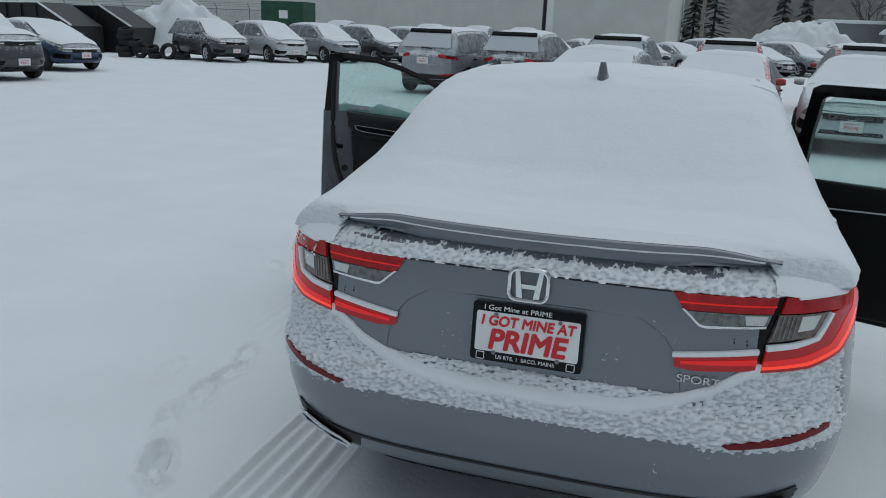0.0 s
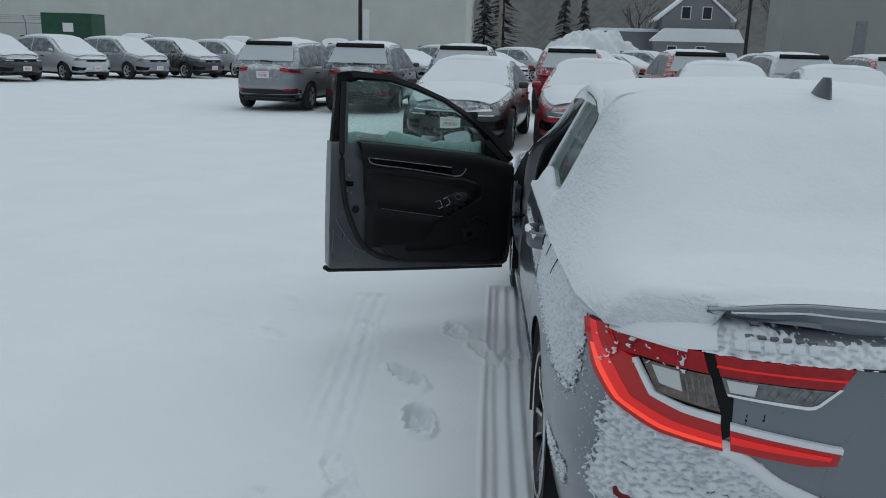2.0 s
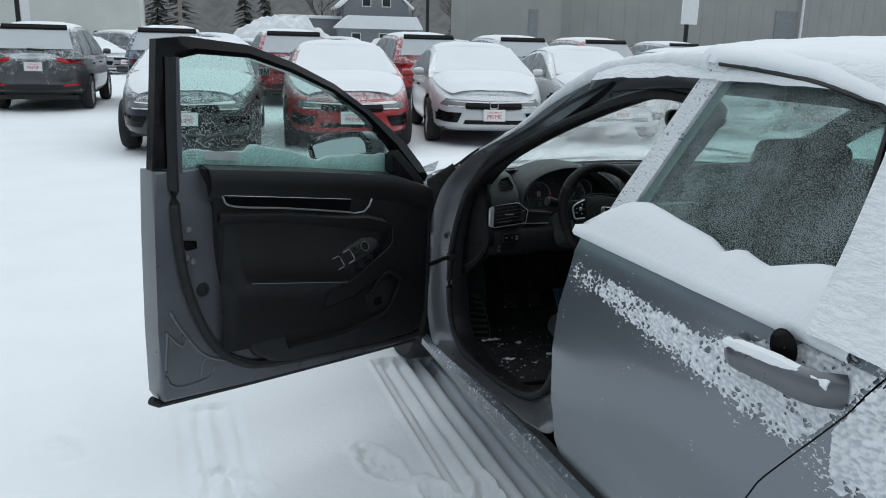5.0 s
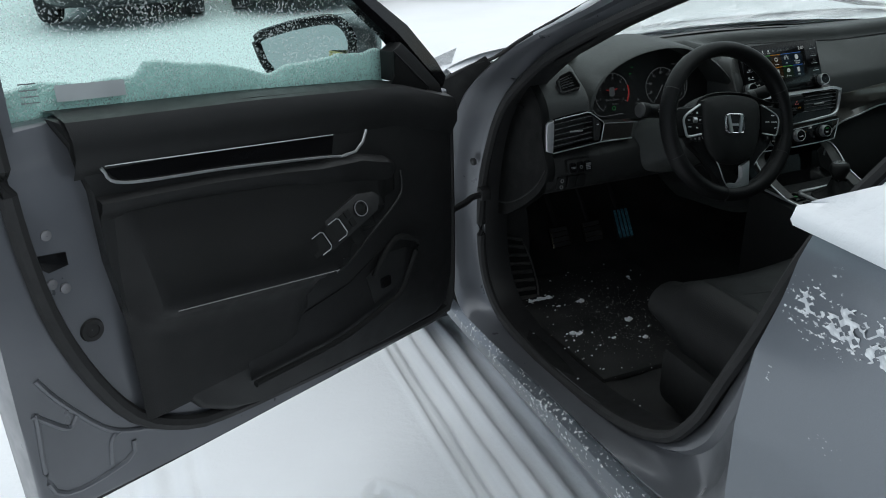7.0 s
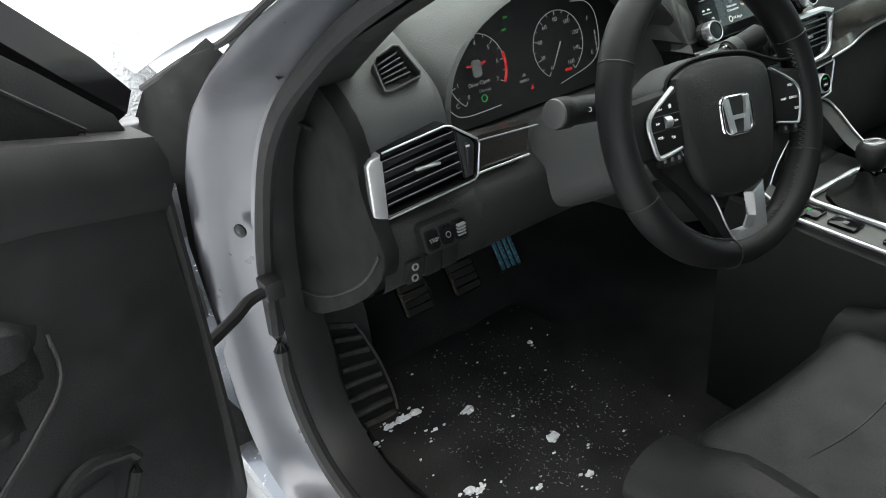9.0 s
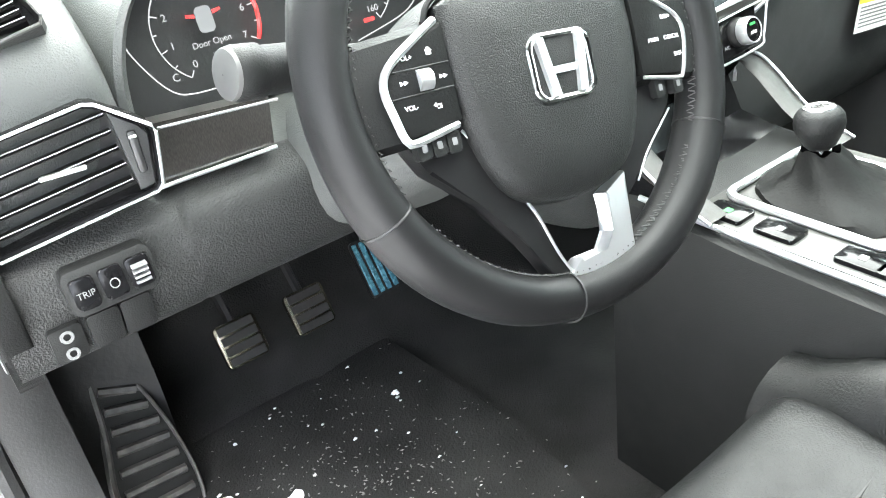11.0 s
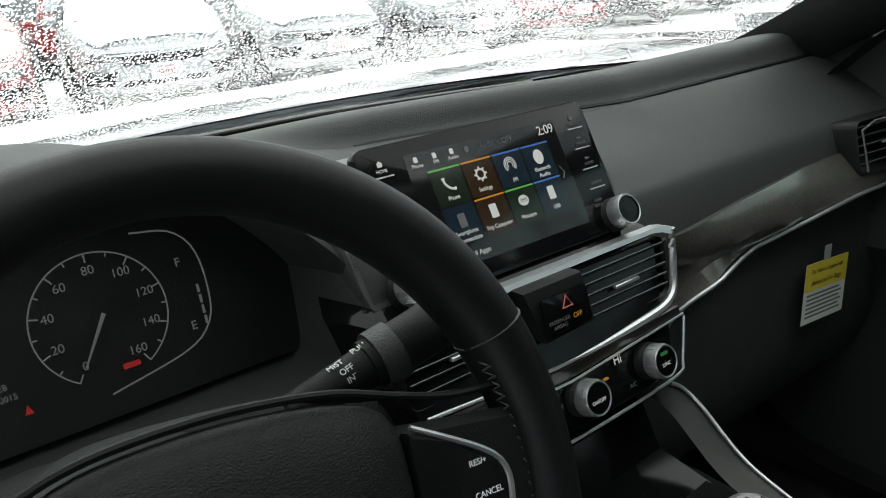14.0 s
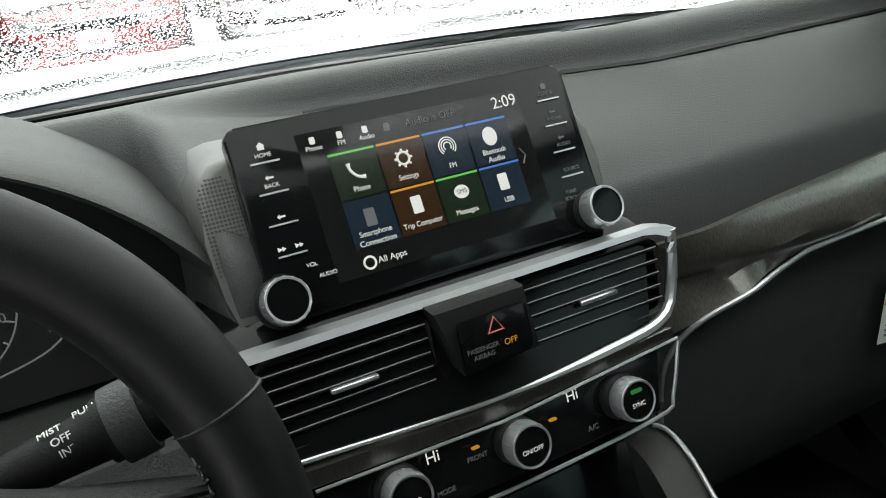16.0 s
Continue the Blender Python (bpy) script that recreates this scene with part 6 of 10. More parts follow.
for k in range(150):
    x, y = rng.uniform(-0.68, -0.20), rng.uniform(2.95, 3.6)
    if k < 40:
        x, y = rng.uniform(-0.78, -0.62), rng.uniform(2.62, 3.25)
    r = rng.uniform(0.0010, 0.0032)
    if 40 <= k < 90:
        cx_, cy_, r = LUMPS[k % len(LUMPS)]
        x, y, r = cx_ + rng.gauss(0, 0.012), cy_ + rng.gauss(0, 0.008), rng.uniform(0.0012, 0.0035)
    if k >= 150 - len(LUMPS):
        x, y, r = LUMPS[k - 150 + len(LUMPS)]
        r *= 0.75
    z = 0.254 if x < -0.735 else 0.217
    bm = B()
    bmesh.ops.create_icosphere(bm, subdivisions=2 if r > 0.004 else 1, radius=r, matrix=Matrix.Translation((x, y, z)) @ Matrix.Diagonal((1.35, 0.9, 0.55, 1)))
    for v in bm.verts:
        v.co += Vector((rng.uniform(-1, 1), rng.uniform(-1, 1), rng.uniform(-1, 1))) * r * 0.32
    part("snow_crumb", bm, M["snow_lump"], car)
# fine grit trodden into the mat
grit = B()
for k in range(900):
    x, y = rng.gauss(-0.45, 0.10), rng.gauss(3.30, 0.14)
    if not (-0.70 < x < -0.2 and 2.95 < y < 3.6):
        continue
    r = rng.uniform(0.0005, 0.0016)
    a = rng.uniform(0, 6.28)
    long_ = rng.uniform(1.0, 3.0)
    ring = [grit.verts.new((x + r * long_ * math.cos(a) * c - r * math.sin(a) * s, y + r * long_ * math.sin(a) * c + r * math.cos(a) * s, 0.2175)) for c, s in ((1, 0), (0, 1), (-1, 0), (0, -1))]
    top = grit.verts.new((x, y, 0.2178 + r))
    for i in range(4):
        grit.faces.new((ring[i], ring[(i + 1) % 4], top))
tagged(part("grit", grit, plain("wet_grit", (0.16, 0.155, 0.15), 0.6, vary=0.5, scale=60), car, "fine grit on the mat"), kind="stuff")


def cushion(name, lo, hi, parent, material, round_=0.05, dip=0.0, m=None):
    """A padded block: a rounded box, hollowed a little along its middle."""
    bm = B()
    box(bm, lo, hi, round_, 4)
    bmesh.ops.subdivide_edges(bm, edges=[e for e in bm.edges if e.calc_length() > 0.12], cuts=6, use_grid_fill=True)
    cx, wx = (lo[0] + hi[0]) / 2, (hi[0] - lo[0]) / 2
    for v in bm.verts:
        t = (v.co.x - cx) / wx
        if v.co.z > (lo[2] + hi[2]) / 2:
            v.co.z -= dip * (1 - t * t)
    return part(name, bm, material, parent, m=m, sharp=60)


def seat(x):
    lean = Matrix.Translation((x, 2.40, 0.50)) @ Matrix.Rotation(radians(18), 4, "X")
    c = cushion("seat", (x - 0.175, 2.40, 0.38), (x + 0.175, 2.915, 0.535), car, M["leather"], 0.05, 0.015)
    c["label"] = "black leather front seat with pale stitching"
    for s in (-1, 1):
        bm = B()
        rows = []
        for y in np.linspace(2.38, 2.93, 16):
            e = 1 - 0.55 * step(2.80, 2.93, y) - 0.2 * (1 - step(2.38, 2.45, y))
            rows.append([(x + s * (0.205 + 0.055 * math.cos(a)), y, 0.47 + 0.105 * e * math.sin(a)) for a in np.linspace(0, 2 * math.pi, 16, endpoint=False)])
        loft(bm, rows, closed=True, cap=True)
        part("bolster", bm, M["leather"], c)
        bm = B()
        tube(bm, smooth_line([(x + s * 0.172, 2.45, 0.532), (x + s * 0.172, 2.80, 0.53), (x + s * 0.168, 2.88, 0.515), (x + s * 0.165, 2.915, 0.48)], 24), 0.0022, 5)
        part("seam", bm, M["thread"], c)
    bm = B()
    tube(bm, smooth_line([(x - 0.165, 2.80, 0.527), (x, 2.785, 0.518), (x + 0.165, 2.80, 0.527)], 16), 0.003, 5)
    part("cross_seam", bm, M["black"], c)
    bm = B()
    box(bm, (-0.245, -0.16, 0.02), (0.245, -0.02, 0.62), 0.05, 4)
    part("backrest", bm, M["leather"], c, m=lean)
    bm = B()
    box(bm, (-0.13, -0.14, 0.64), (0.13, -0.04, 0.80), 0.04, 4)
    part("head_restraint", bm, M["leather"], c, m=lean)
    bm = B()
    box(bm, (x - 0.27, 2.42, 0.25), (x + 0.27, 2.86, 0.40), 0.03)
    part("seat_base", bm, M["hard"], c)


M["thread"] = plain("grey_thread", (0.05, 0.05, 0.05), 0.85)
seat(-0.37)
seat(0.37)
bm = B()
box(bm, (-0.62, 1.45, 0.30), (0.62, 1.95, 0.55), 0.06, 3)
box(bm, (-0.62, 1.30, 0.50), (0.62, 1.48, 1.05), 0.06, 3)
part("rear_bench", bm, M["leather"], car)


# ---- dashboard ----
def dash_profile(x):
    """The dashboard's cut at x, from the windscreen down to the knees: (y, z)."""
    a = abs(x)
    back = -0.12 * (x / 0.8) ** 2
    drive = 1 - step(-0.20, 0.0, x)
    far = -min(0.09, 0.2 * max(0.0, x) + 0.29 * max(0.0, x) ** 2)
    lift = 0.006 * max(0.0, x) / 0.45
    right = [(3.70 + back, 0.925), (3.585 + far, 0.943 + lift), (3.525 + far, 0.957 + lift), (3.480 + far, 0.957 + lift), (3.464 + far, 0.929 + lift * 0.5), (3.436 + far * 0.9, 0.9285 + far * 0.03), (3.31, 0.892), (3.275, 0.865), (3.262, 0.85), (3.248, 0.80), (3.255, 0.775), (3.28, 0.755), (3.262, 0.72), (3.255, 0.65), (3.27, 0.52), (3.34, 0.44), (3.6, 0.40)]
    left = [(3.70 + back, 0.925), (3.60 + back, 0.943), (3.54 + back, 0.953), (3.50 + back, 0.957), (3.46 + back, 0.957), (3.40 + back * 0.7, 0.953), (3.315, 0.934), (3.268, 0.904), (3.250, 0.872), (3.245, 0.82), (3.245, 0.78), (3.235, 0.765), (3.222, 0.75), (3.215, 0.71), (3.235, 0.665), (3.32, 0.64), (3.6, 0.55)]
    bay = step(-0.612, -0.59, x) * (1 - step(-0.180, -0.150, x))
    pit = [(3.70 + back, 0.925), (3.60 + back, 0.943), (3.54 + back, 0.953), (3.50 + back, 0.957), (3.47, 0.952), (3.45, 0.91), (3.44, 0.86), (3.43, 0.81), (3.39, 0.785), (3.33, 0.780), (3.27, 0.776), (3.24, 0.765), (3.222, 0.75), (3.215, 0.71), (3.235, 0.665), (3.32, 0.64), (3.6, 0.55)]
    flat_ = [(p[0] * (1 - drive) + q[0] * drive, p[1] * (1 - drive) + q[1] * drive) for p, q in zip(right, left)]
    return [(p[0] * (1 - bay) + q[0] * bay, p[1] * (1 - bay) + q[1] * bay) for p, q in zip(flat_, pit)]


bm = B()
xs = np.linspace(-0.753, 0.79, 160)
rows = [[Vector((x, *p)) for p in smooth_line_2(dash_profile(x), 150)] for x in xs]
loft(bm, rows)
for face in bm.faces:
    c = face.calc_center_median()
    if c.z < 0.745 and c.y < 3.5 and c.x > 0.15:
        face.material_index = 1
    if c.z < 0.772 and c.x < -0.10:
        face.material_index = 2
dash = part("dashboard", bm, [M["soft"], M["knee"], M["lower_dash"]], car, "charcoal soft-touch dashboard", sharp=180)


bm = B()
loft(bm, [[Vector((x, p[0], p[1] - 0.002 - 0.10 * max(0.0, -0.765 - x))) for p in dash_profile(x)[0:6]] for x in np.linspace(-0.80, -0.750, 8)])
part("dash_shoulder", bm, M["soft"], dash)


def dash_y(x, z):
    pr = dash_profile(x)
    low = pr[6:13]
    return float(np.interp(-z, [-p[1] for p in low], [p[0] for p in low]))


# black tube as groove shade between the raised rear edge and pad in front
bm = B()
groove_pts = []
for x in np.linspace(-0.02, 0.76, 50):
    far_ = -min(0.09, 0.2 * max(0.0, x) + 0.29 * max(0.0, x) ** 2)
    groove_pts.append((x, 3.461 + far_, 0.9285 + 0.003 * max(0.0, x) / 0.45))
tube(bm, groove_pts, 0.0030, 6)
part("dash_groove_shade", bm, M["black"], dash)
# end caps of the dashboard beside the door
bm = B()
cap = smooth_line_2([(3.62, 0.935), (3.40, 0.955), (3.335, 0.947), (3.298, 0.926), (3.258, 0.898), (3.240, 0.86), (3.236, 0.80), (3.214, 0.765), (3.203, 0.738), (3.208, 0.715), (3.240, 0.672), (3.300, 0.622), (3.375, 0.572), (3.455, 0.530), (3.60, 0.50)], 48)
prism(bm, cap, -0.758, -0.735, lambda y, z, x: (x, y, z), 0.004, 2)
part("dash_end_cap", bm, M["cap"], dash, "flat black end panel of the dashboard")
bm = B()
tube(bm, [(-0.7582, y, z) for y, z in smooth_line_2([(3.214, 0.735), (3.246, 0.694), (3.290, 0.655), (3.36, 0.608), (3.43, 0.574), (3.50, 0.555)], 24)], 0.0024, 6)
part("cap_groove", bm, M["black"], dash)
bm = B()
box(bm, (-0.764, 3.335, 0.866), (-0.757, 3.375, 0.872), 0.002)
part("cap_tab", bm, M["hard"], dash)
# defroster panel along the windscreen: a dark slot between two pale ribs
def screen_edge(x):
    return 3.588 - 0.12 * (x / 0.8) ** 2 - 0.10 * max(0.0, x) ** 1.5


for name_, dy_, dz_, r_, mat_, x1_ in (("defroster_slot", 0.012, 0.9475, 0.0045, "black", 0.30), ("defroster_rib", 0.002, 0.950, 0.0022, "rib_grey", 0.315), ("defroster_rib", 0.024, 0.948, 0.0020, "rib_grey", 0.31), ("defroster_lip", -0.012, 0.953, 0.0030, "rib_grey", 0.32)):
    bm = B()
    tube(bm, [(x, screen_edge(x) + dy_, dz_ - 0.006 * max(0.0, x) / 0.3) for x in np.linspace(-0.64, x1_, 40)], r_, 6, squash=0.6)
    part(name_, bm, M[mat_], dash)
# passenger-side vent set into the top corner, and decor strip, which leans back at its top
def strip_lean(x, z):
    top = interp(x, [(0.185, 0.806), (0.35, 0.813), (0.50, 0.822), (0.62, 0.822), (0.77, 0.80)])
    low = interp(x, [(0.195, 0.700), (0.25, 0.726), (0.32, 0.748), (0.42, 0.763), (0.57, 0.778), (0.77, 0.765)])
    return min(1.0, max(0.0, (top - z) / (top - low))) * step(0.19, 0.30, x)


bm = B()
ribbon(bm, [(0.185, 0.806), (0.25, 0.805), (0.35, 0.813), (0.50, 0.822), (0.62, 0.822), (0.77, 0.80)], [(0.195, 0.700), (0.25, 0.726), (0.32, 0.748), (0.42, 0.763), (0.57, 0.778), (0.77, 0.765)], 50, 6, lambda x, z, d: Vector((x, dash_y(x, z) - 0.006 - (d + 0.036 * strip_lean(x, z) if d >= 0 else -0.012), z)), 0.012)
part("decor_strip", bm, M["decor"], dash, "dark grained decor strip")
bm = B()
tube(bm, [(x, dash_y(x, z) - 0.010 - 0.036 * strip_lean(x, z), z) for x, z in smooth_line_2([(0.205, 0.62), (0.206, 0.67), (0.218, 0.700), (0.245, 0.724), (0.32, 0.746), (0.42, 0.761), (0.57, 0.777), (0.77, 0.764)], 50)], 0.0026, 8)
part("decor_line", bm, M["satin"], dash, "satin metal line under the decor strip")


M["slat"] = plain("satin_black_slat", (0.006, 0.006, 0.006), 0.4, 0.0, 0.05, spec=0.2, patch=0.01)


def vent(name, cx, cz, w, h, y, turn, slats, parent, lean=0.0, frame_mat=None, tab=True, outline=None, mouth=None, lip=0.006):
    """An air vent: bright frame, dark throat, slats and a small tab."""
    m = Matrix.Translation((cx, y, cz)) @ Matrix.Rotation(radians(turn), 4, "Z") @ Matrix.Rotation(radians(90 + lean), 4, "X")
    bm = B()
    outline = outline or rounded(-w / 2, -h / 2, w / 2, h / 2, min(w, h) * 0.16)
    mouth = mouth or [(-w * 0.465, -h * 0.41), (w * 0.465, -h * 0.41), (w * 0.465, h * 0.41), (-w * 0.465, h * 0.41)]
    low0, low1, top1, top0 = (Vector((*p, 0)) for p in mouth)
    loft(bm, [[m @ Vector((a * k, b * (1 + (k - 1) * w / h), d)) for a, b in outline] for k, d in ((1.0, -0.03), (1.0, lip), (0.985, lip + 0.004), (0.96, lip + 0.002), (0.945, 0.0), (0.94, -0.02))], closed=True)
    v = part(name, bm, frame_mat or M["gloss"], car)
    bm = B()
    prism(bm, [(a * 0.95, b * 0.95) for a, b in outline], -0.028, -0.022, lambda a, b, d: m @ Vector((a, b, d)))
    part("throat", bm, M["black"], v)
    for k in range(slats):
        ends = [low0.lerp(top0, (k + 0.5) / slats), low1.lerp(top1, (k + 0.5) / slats)]
        bm = B()
        loft(bm, [[m @ (p + Vector((0, q, d))) for p in ends] for q, d in ((-0.0008, -0.018), (0.0008, -0.018), (0.0022, 0.003), (0.0012, 0.0045), (0.0002, 0.003))], closed=False)
        slat = part("slat", bm, M["slat"], v)
        bm = B()
        tube(bm, [m @ (p + Vector((0, 0.0030, 0.0045))) for p in ends], 0.0006, 5)
        part("slat_edge", bm, M["steel"], slat)
    if tab:
        bm = B()
        box(bm, (-0.017, -0.0018, 0.003), (0.017, 0.0018, 0.0085), 0.0008, 1, m)
        part("vent_tab", bm, M["satin"], v)
    return v, m


# driver's outer vent
FRAME_5 = [(-0.064, 0.028), (-0.058, 0.033), (0.028, 0.045), (0.036, 0.043), (0.070, 0.018), (0.072, 0.012), (0.065, -0.028), (0.060, -0.033), (-0.062, -0.050), (-0.068, -0.046)]
v, m = vent("side_air_vent", -0.668, 0.822, 0.135, 0.082, 3.228, -9, 5, dash, -6, outline=FRAME_5, mouth=[(-0.060, -0.044), (0.046, -0.029), (0.040, 0.038), (-0.057, 0.025)])
bm = B()
prism(bm, [(-0.081, 0.022), (-0.074, 0.029), (-0.060, 0.032), (-0.063, 0.024), (-0.067, -0.044), (-0.062, -0.051), (-0.074, -0.049), (-0.083, -0.042)], -0.012, 0.012, lambda a, b, d: m @ Vector((a, b, d)), 0.003, 3)
part("bright_edge", bm, M["satin"], v, "satin metal vent edge")
bm = B()
tube(bm, [m @ Vector((*p, 0.010)) for p in FRAME_5[1:9]], 0.0014, 8)
part("vent_line", bm, M["satin"], v)
bm = B()
prism(bm, [(0.048, -0.029), (0.060, -0.027), (0.066, 0.012), (0.061, 0.020), (0.043, 0.034)], 0.0, 0.008, lambda a, b, d: m @ Vector((a, b, d)), 0.002)
side = part("vent_side", bm, M["plate_mid"], v, "grey vent end plate")
bm = B()
box(bm, (0.051, -0.016, 0.006), (0.058, 0.018, 0.0115), 0.003, 2, m)
part("vent_wheel", bm, M["black"], v)
bm = B()
box(bm, (0.0515, 0.012, 0.011), (0.0575, 0.0145, 0.0125), 0.0005, 1, m)
part("wheel_mark", bm, M["satin"], v)
bm = B()
ribbon(bm, [(-0.597, 0.832), (-0.49, 0.822)], [(-0.612, 0.782), (-0.495, 0.780)], 14, 4, lambda x, z, d: Vector((x, 3.238 - d, z)), 0.02)
part("decor_panel", bm, M["decor_dark"], dash)
bm = B()
tube(bm, [(-0.612, 3.232, 0.781), (-0.495, 3.234, 0.778)], 0.0018, 8)
part("decor_line", bm, M["satin"], dash)
bm = B()
tube(bm, [(-0.594, 3.218, 0.8335), (-0.49, 3.220, 0.8235)], 0.0012, 8)
part("decor_upper_line", bm, M["steel"], dash)
# defogger vent for the side window: a five-sided frame
v, m = vent("window_vent", -0.664, 0.928, 0.050, 0.050, 3.287, -14, 5, dash, -38, tab=False, frame_mat=M["pillar"], outline=[(-0.023, 0.010), (-0.018, 0.018), (0.008, 0.029), (0.016, 0.027), (0.032, -0.010), (0.030, -0.017), (-0.012, -0.028), (-0.020, -0.026)], mouth=[(-0.015, -0.021), (0.022, -0.013), (0.010, 0.021), (-0.016, 0.010)])
bm = B()
tube(bm, [m @ Vector((a, b, 0.009)) for a, b in [(-0.0225, 0.010), (-0.0175, 0.0175), (0.008, 0.0285), (0.0155, 0.0265), (0.0315, -0.010), (0.0295, -0.0165), (-0.012, -0.0275), (-0.0195, -0.0255)]], 0.0016, 6, closed=True)
part("vent_rim", bm, M["silver"], v)
# switch bank and small covers below the vent
bm = B()
prism(bm, rounded(-0.702, 0.720, -0.633, 0.754, 0.006), -3.212, -3.198, lambda a, b, d: (a, -d + 0.35 * (b - 0.73), b), 0.002)
bank = part("switch_bank", bm, M["hard"], car)
for x in (-0.689, -0.667, -0.646):
    bm = B()
    prism(bm, rounded(x - 0.0090, 0.725, x + 0.0090, 0.748, 0.003), -3.2, -3.195, lambda a, b, d: (a, -d + 0.35 * (b - 0.73), b), 0.0015)
    part("switch", bm, M["gloss"], bank)
words("TRIP", 0.0072, M["dial_grey"], Matrix.Translation((-0.689, 3.1945, 0.737)) @ Matrix.Rotation(radians(70), 4, "X"), bank)
bm = B()
tube(bm, [(-0.667 + 0.0035 * math.cos(a), 3.1945 + 0.0012 * math.sin(a), 0.737 + 0.0035 * math.sin(a)) for a in np.linspace(0, 6.283, 14, endpoint=False)], 0.0006, 4, closed=True)
part("dimmer_symbol", bm, M["dial_grey"], bank)
for k in range(4):
    bm = B()
    box(bm, (-0.652, 3.193, 0.7285 + 0.0045 * k), (-0.640, 3.198, 0.7305 + 0.0045 * k))
    part("dimmer_rib", bm, M["steel"], bank)
for x in (-0.712, -0.682, -0.655):
    bm = B()
    prism(bm, rounded(x - 0.0125, 0.676, x + 0.0125, 0.711, 0.003), -3.222, -3.211, lambda a, b, d: (a, -d + 0.22 * (0.70 - b), b), 0.0015)
    part("blank_cover", bm, M["hard"], dash)
for b in (0.702, 0.684):
    bm = B()
    lathe(bm, [(0.0055, 0.0), (0.005, 0.001), (0.003, 0.001), (0.0028, 0.0)], Matrix.Translation((-0.712, 3.2095 + (0.70 - b) * 0.22, b)) @ Matrix.Rotation(radians(80), 4, "X"), 16)
    part("switch_mark", bm, M["dial_grey"], dash)

# instrument hood and cluster
HOOD = [(-0.603, 0.785), (-0.602, 0.83), (-0.594, 0.872), (-0.575, 0.910), (-0.54, 0.943), (-0.50, 0.963), (-0.455, 0.977), (-0.40, 0.985), (-0.34, 0.985), (-0.28, 0.972), (-0.225, 0.945), (-0.18, 0.908), (-0.148, 0.868), (-0.125, 0.82), (-0.115, 0.785)]
hood_line = smooth_line_2(HOOD, 60)


def hood_ring(k, y, dz=0.0):
    cx, cz = -0.36, 0.85
    return [Vector((cx + (a - cx) * k, y + (b - 0.80) * 0.18, cz + (b - cz) * k + dz)) for a, b in hood_line]


bm = B()
loft(bm, [hood_ring(1.12, 3.46, -0.012), hood_ring(1.09, 3.40, -0.004), hood_ring(1.05, 3.31), hood_ring(1.015, 3.262), hood_ring(0.99, 3.258), hood_ring(0.965, 3.266), hood_ring(0.94, 3.30), hood_ring(0.91, 3.345), hood_ring(0.90, 3.36)])
part("instrument_hood", bm, M["soft"], dash, "arched hood over the instruments")
bm = B()
face_y = lambda z: 3.348 + (z - 0.86) * 0.22
prism(bm, [(-0.36 + (a + 0.36) * 0.93, 0.85 + (b - 0.85) * 0.93) for a, b in hood_line], 0.0, 0.006, lambda a, b, d: (a, face_y(b) + 0.012 + d, b))
cluster = part("instrument_panel", bm, M["black"], car, "dark instrument panel with white dials")
dial_m = lambda x, z: Matrix.Translation((x, face_y(z), z)) @ Matrix.Rotation(radians(90 - 12), 4, "X")


def dial(cx, cz, r, marks, start, sweep, parent):
    m = dial_m(cx, cz)
    bm = B()
    tube(bm, [m @ Vector((r * math.cos(a), r * math.sin(a), 0)) for a in np.linspace(start, start - sweep, 50)], 0.0007, 5)
    d = part("dial_ring", bm, M["dial"], parent)
    k = len(marks) * 2 - 1
    for i in range(k):
        a = start - sweep * i / (k - 1)
        l = 0.007 if i % 2 == 0 else 0.004
        bm = B()
        tube(bm, [m @ Vector((q * math.cos(a), q * math.sin(a), 0.0)) for q in (r, r - l)], 0.0007, 4)
        part("tick", bm, M["dial"], d)
    for i, t in enumerate(marks):
        a = start - sweep * i / (len(marks) - 1)
        if t:
            words(t, 0.0095, M["dial"], m @ Matrix.Translation(((r - 0.013) * math.cos(a), (r - 0.013) * math.sin(a), 0.0)), d, "numeral", 0.0002)
    return d, m


tach, tm = dial(-0.486, 0.868, 0.052, ["0", "1", "2", "3", "4", "5", "6", "7"], radians(235), radians(265), cluster)
bm = B()
tube(bm, [tm @ Vector((0.052 * math.cos(a), 0.052 * math.sin(a), 0.001)) for a in np.linspace(radians(18), radians(-30), 14)], 0.0022, 5)
part("red_zone", bm, M["dial_red"], tach)
bm = B()
prism(bm, rounded(-0.008, -0.008, 0.008, 0.016, 0.005), 0.0, 0.0012, lambda a, b, d: tm @ Vector((a, b, d)))
part("car_symbol", bm, M["dial_grey"], tach)
for s in (-1, 1):
    bm = B()
    prism(bm, [(s * 0.009, 0.007), (s * 0.017, 0.009), (s * 0.017, 0.0115), (s * 0.009, 0.0105)], 0.0, 0.0015, lambda a, b, d: tm @ Vector((a, b, d)))
    part("open_door_symbol", bm, M["dial_red"], tach)
words("Door Open", 0.0082, M["dial"], tm @ Matrix.Translation((0.0, -0.017, 0)), tach, depth=0.0002)
words("Dismiss", 0.007, M["dial_grey"], tm @ Matrix.Translation((0.008, -0.029, 0)), tach, depth=0.0002)
bm = B()
tube(bm, [tm @ Vector((0.004 + 0.005 * math.cos(a), -0.040 + 0.005 * math.sin(a), 0)) for a in np.linspace(0, 2 * math.pi, 16, endpoint=False)], 0.0009, 5, closed=True)
part("green_symbol", bm, M["dial_green"], tach)
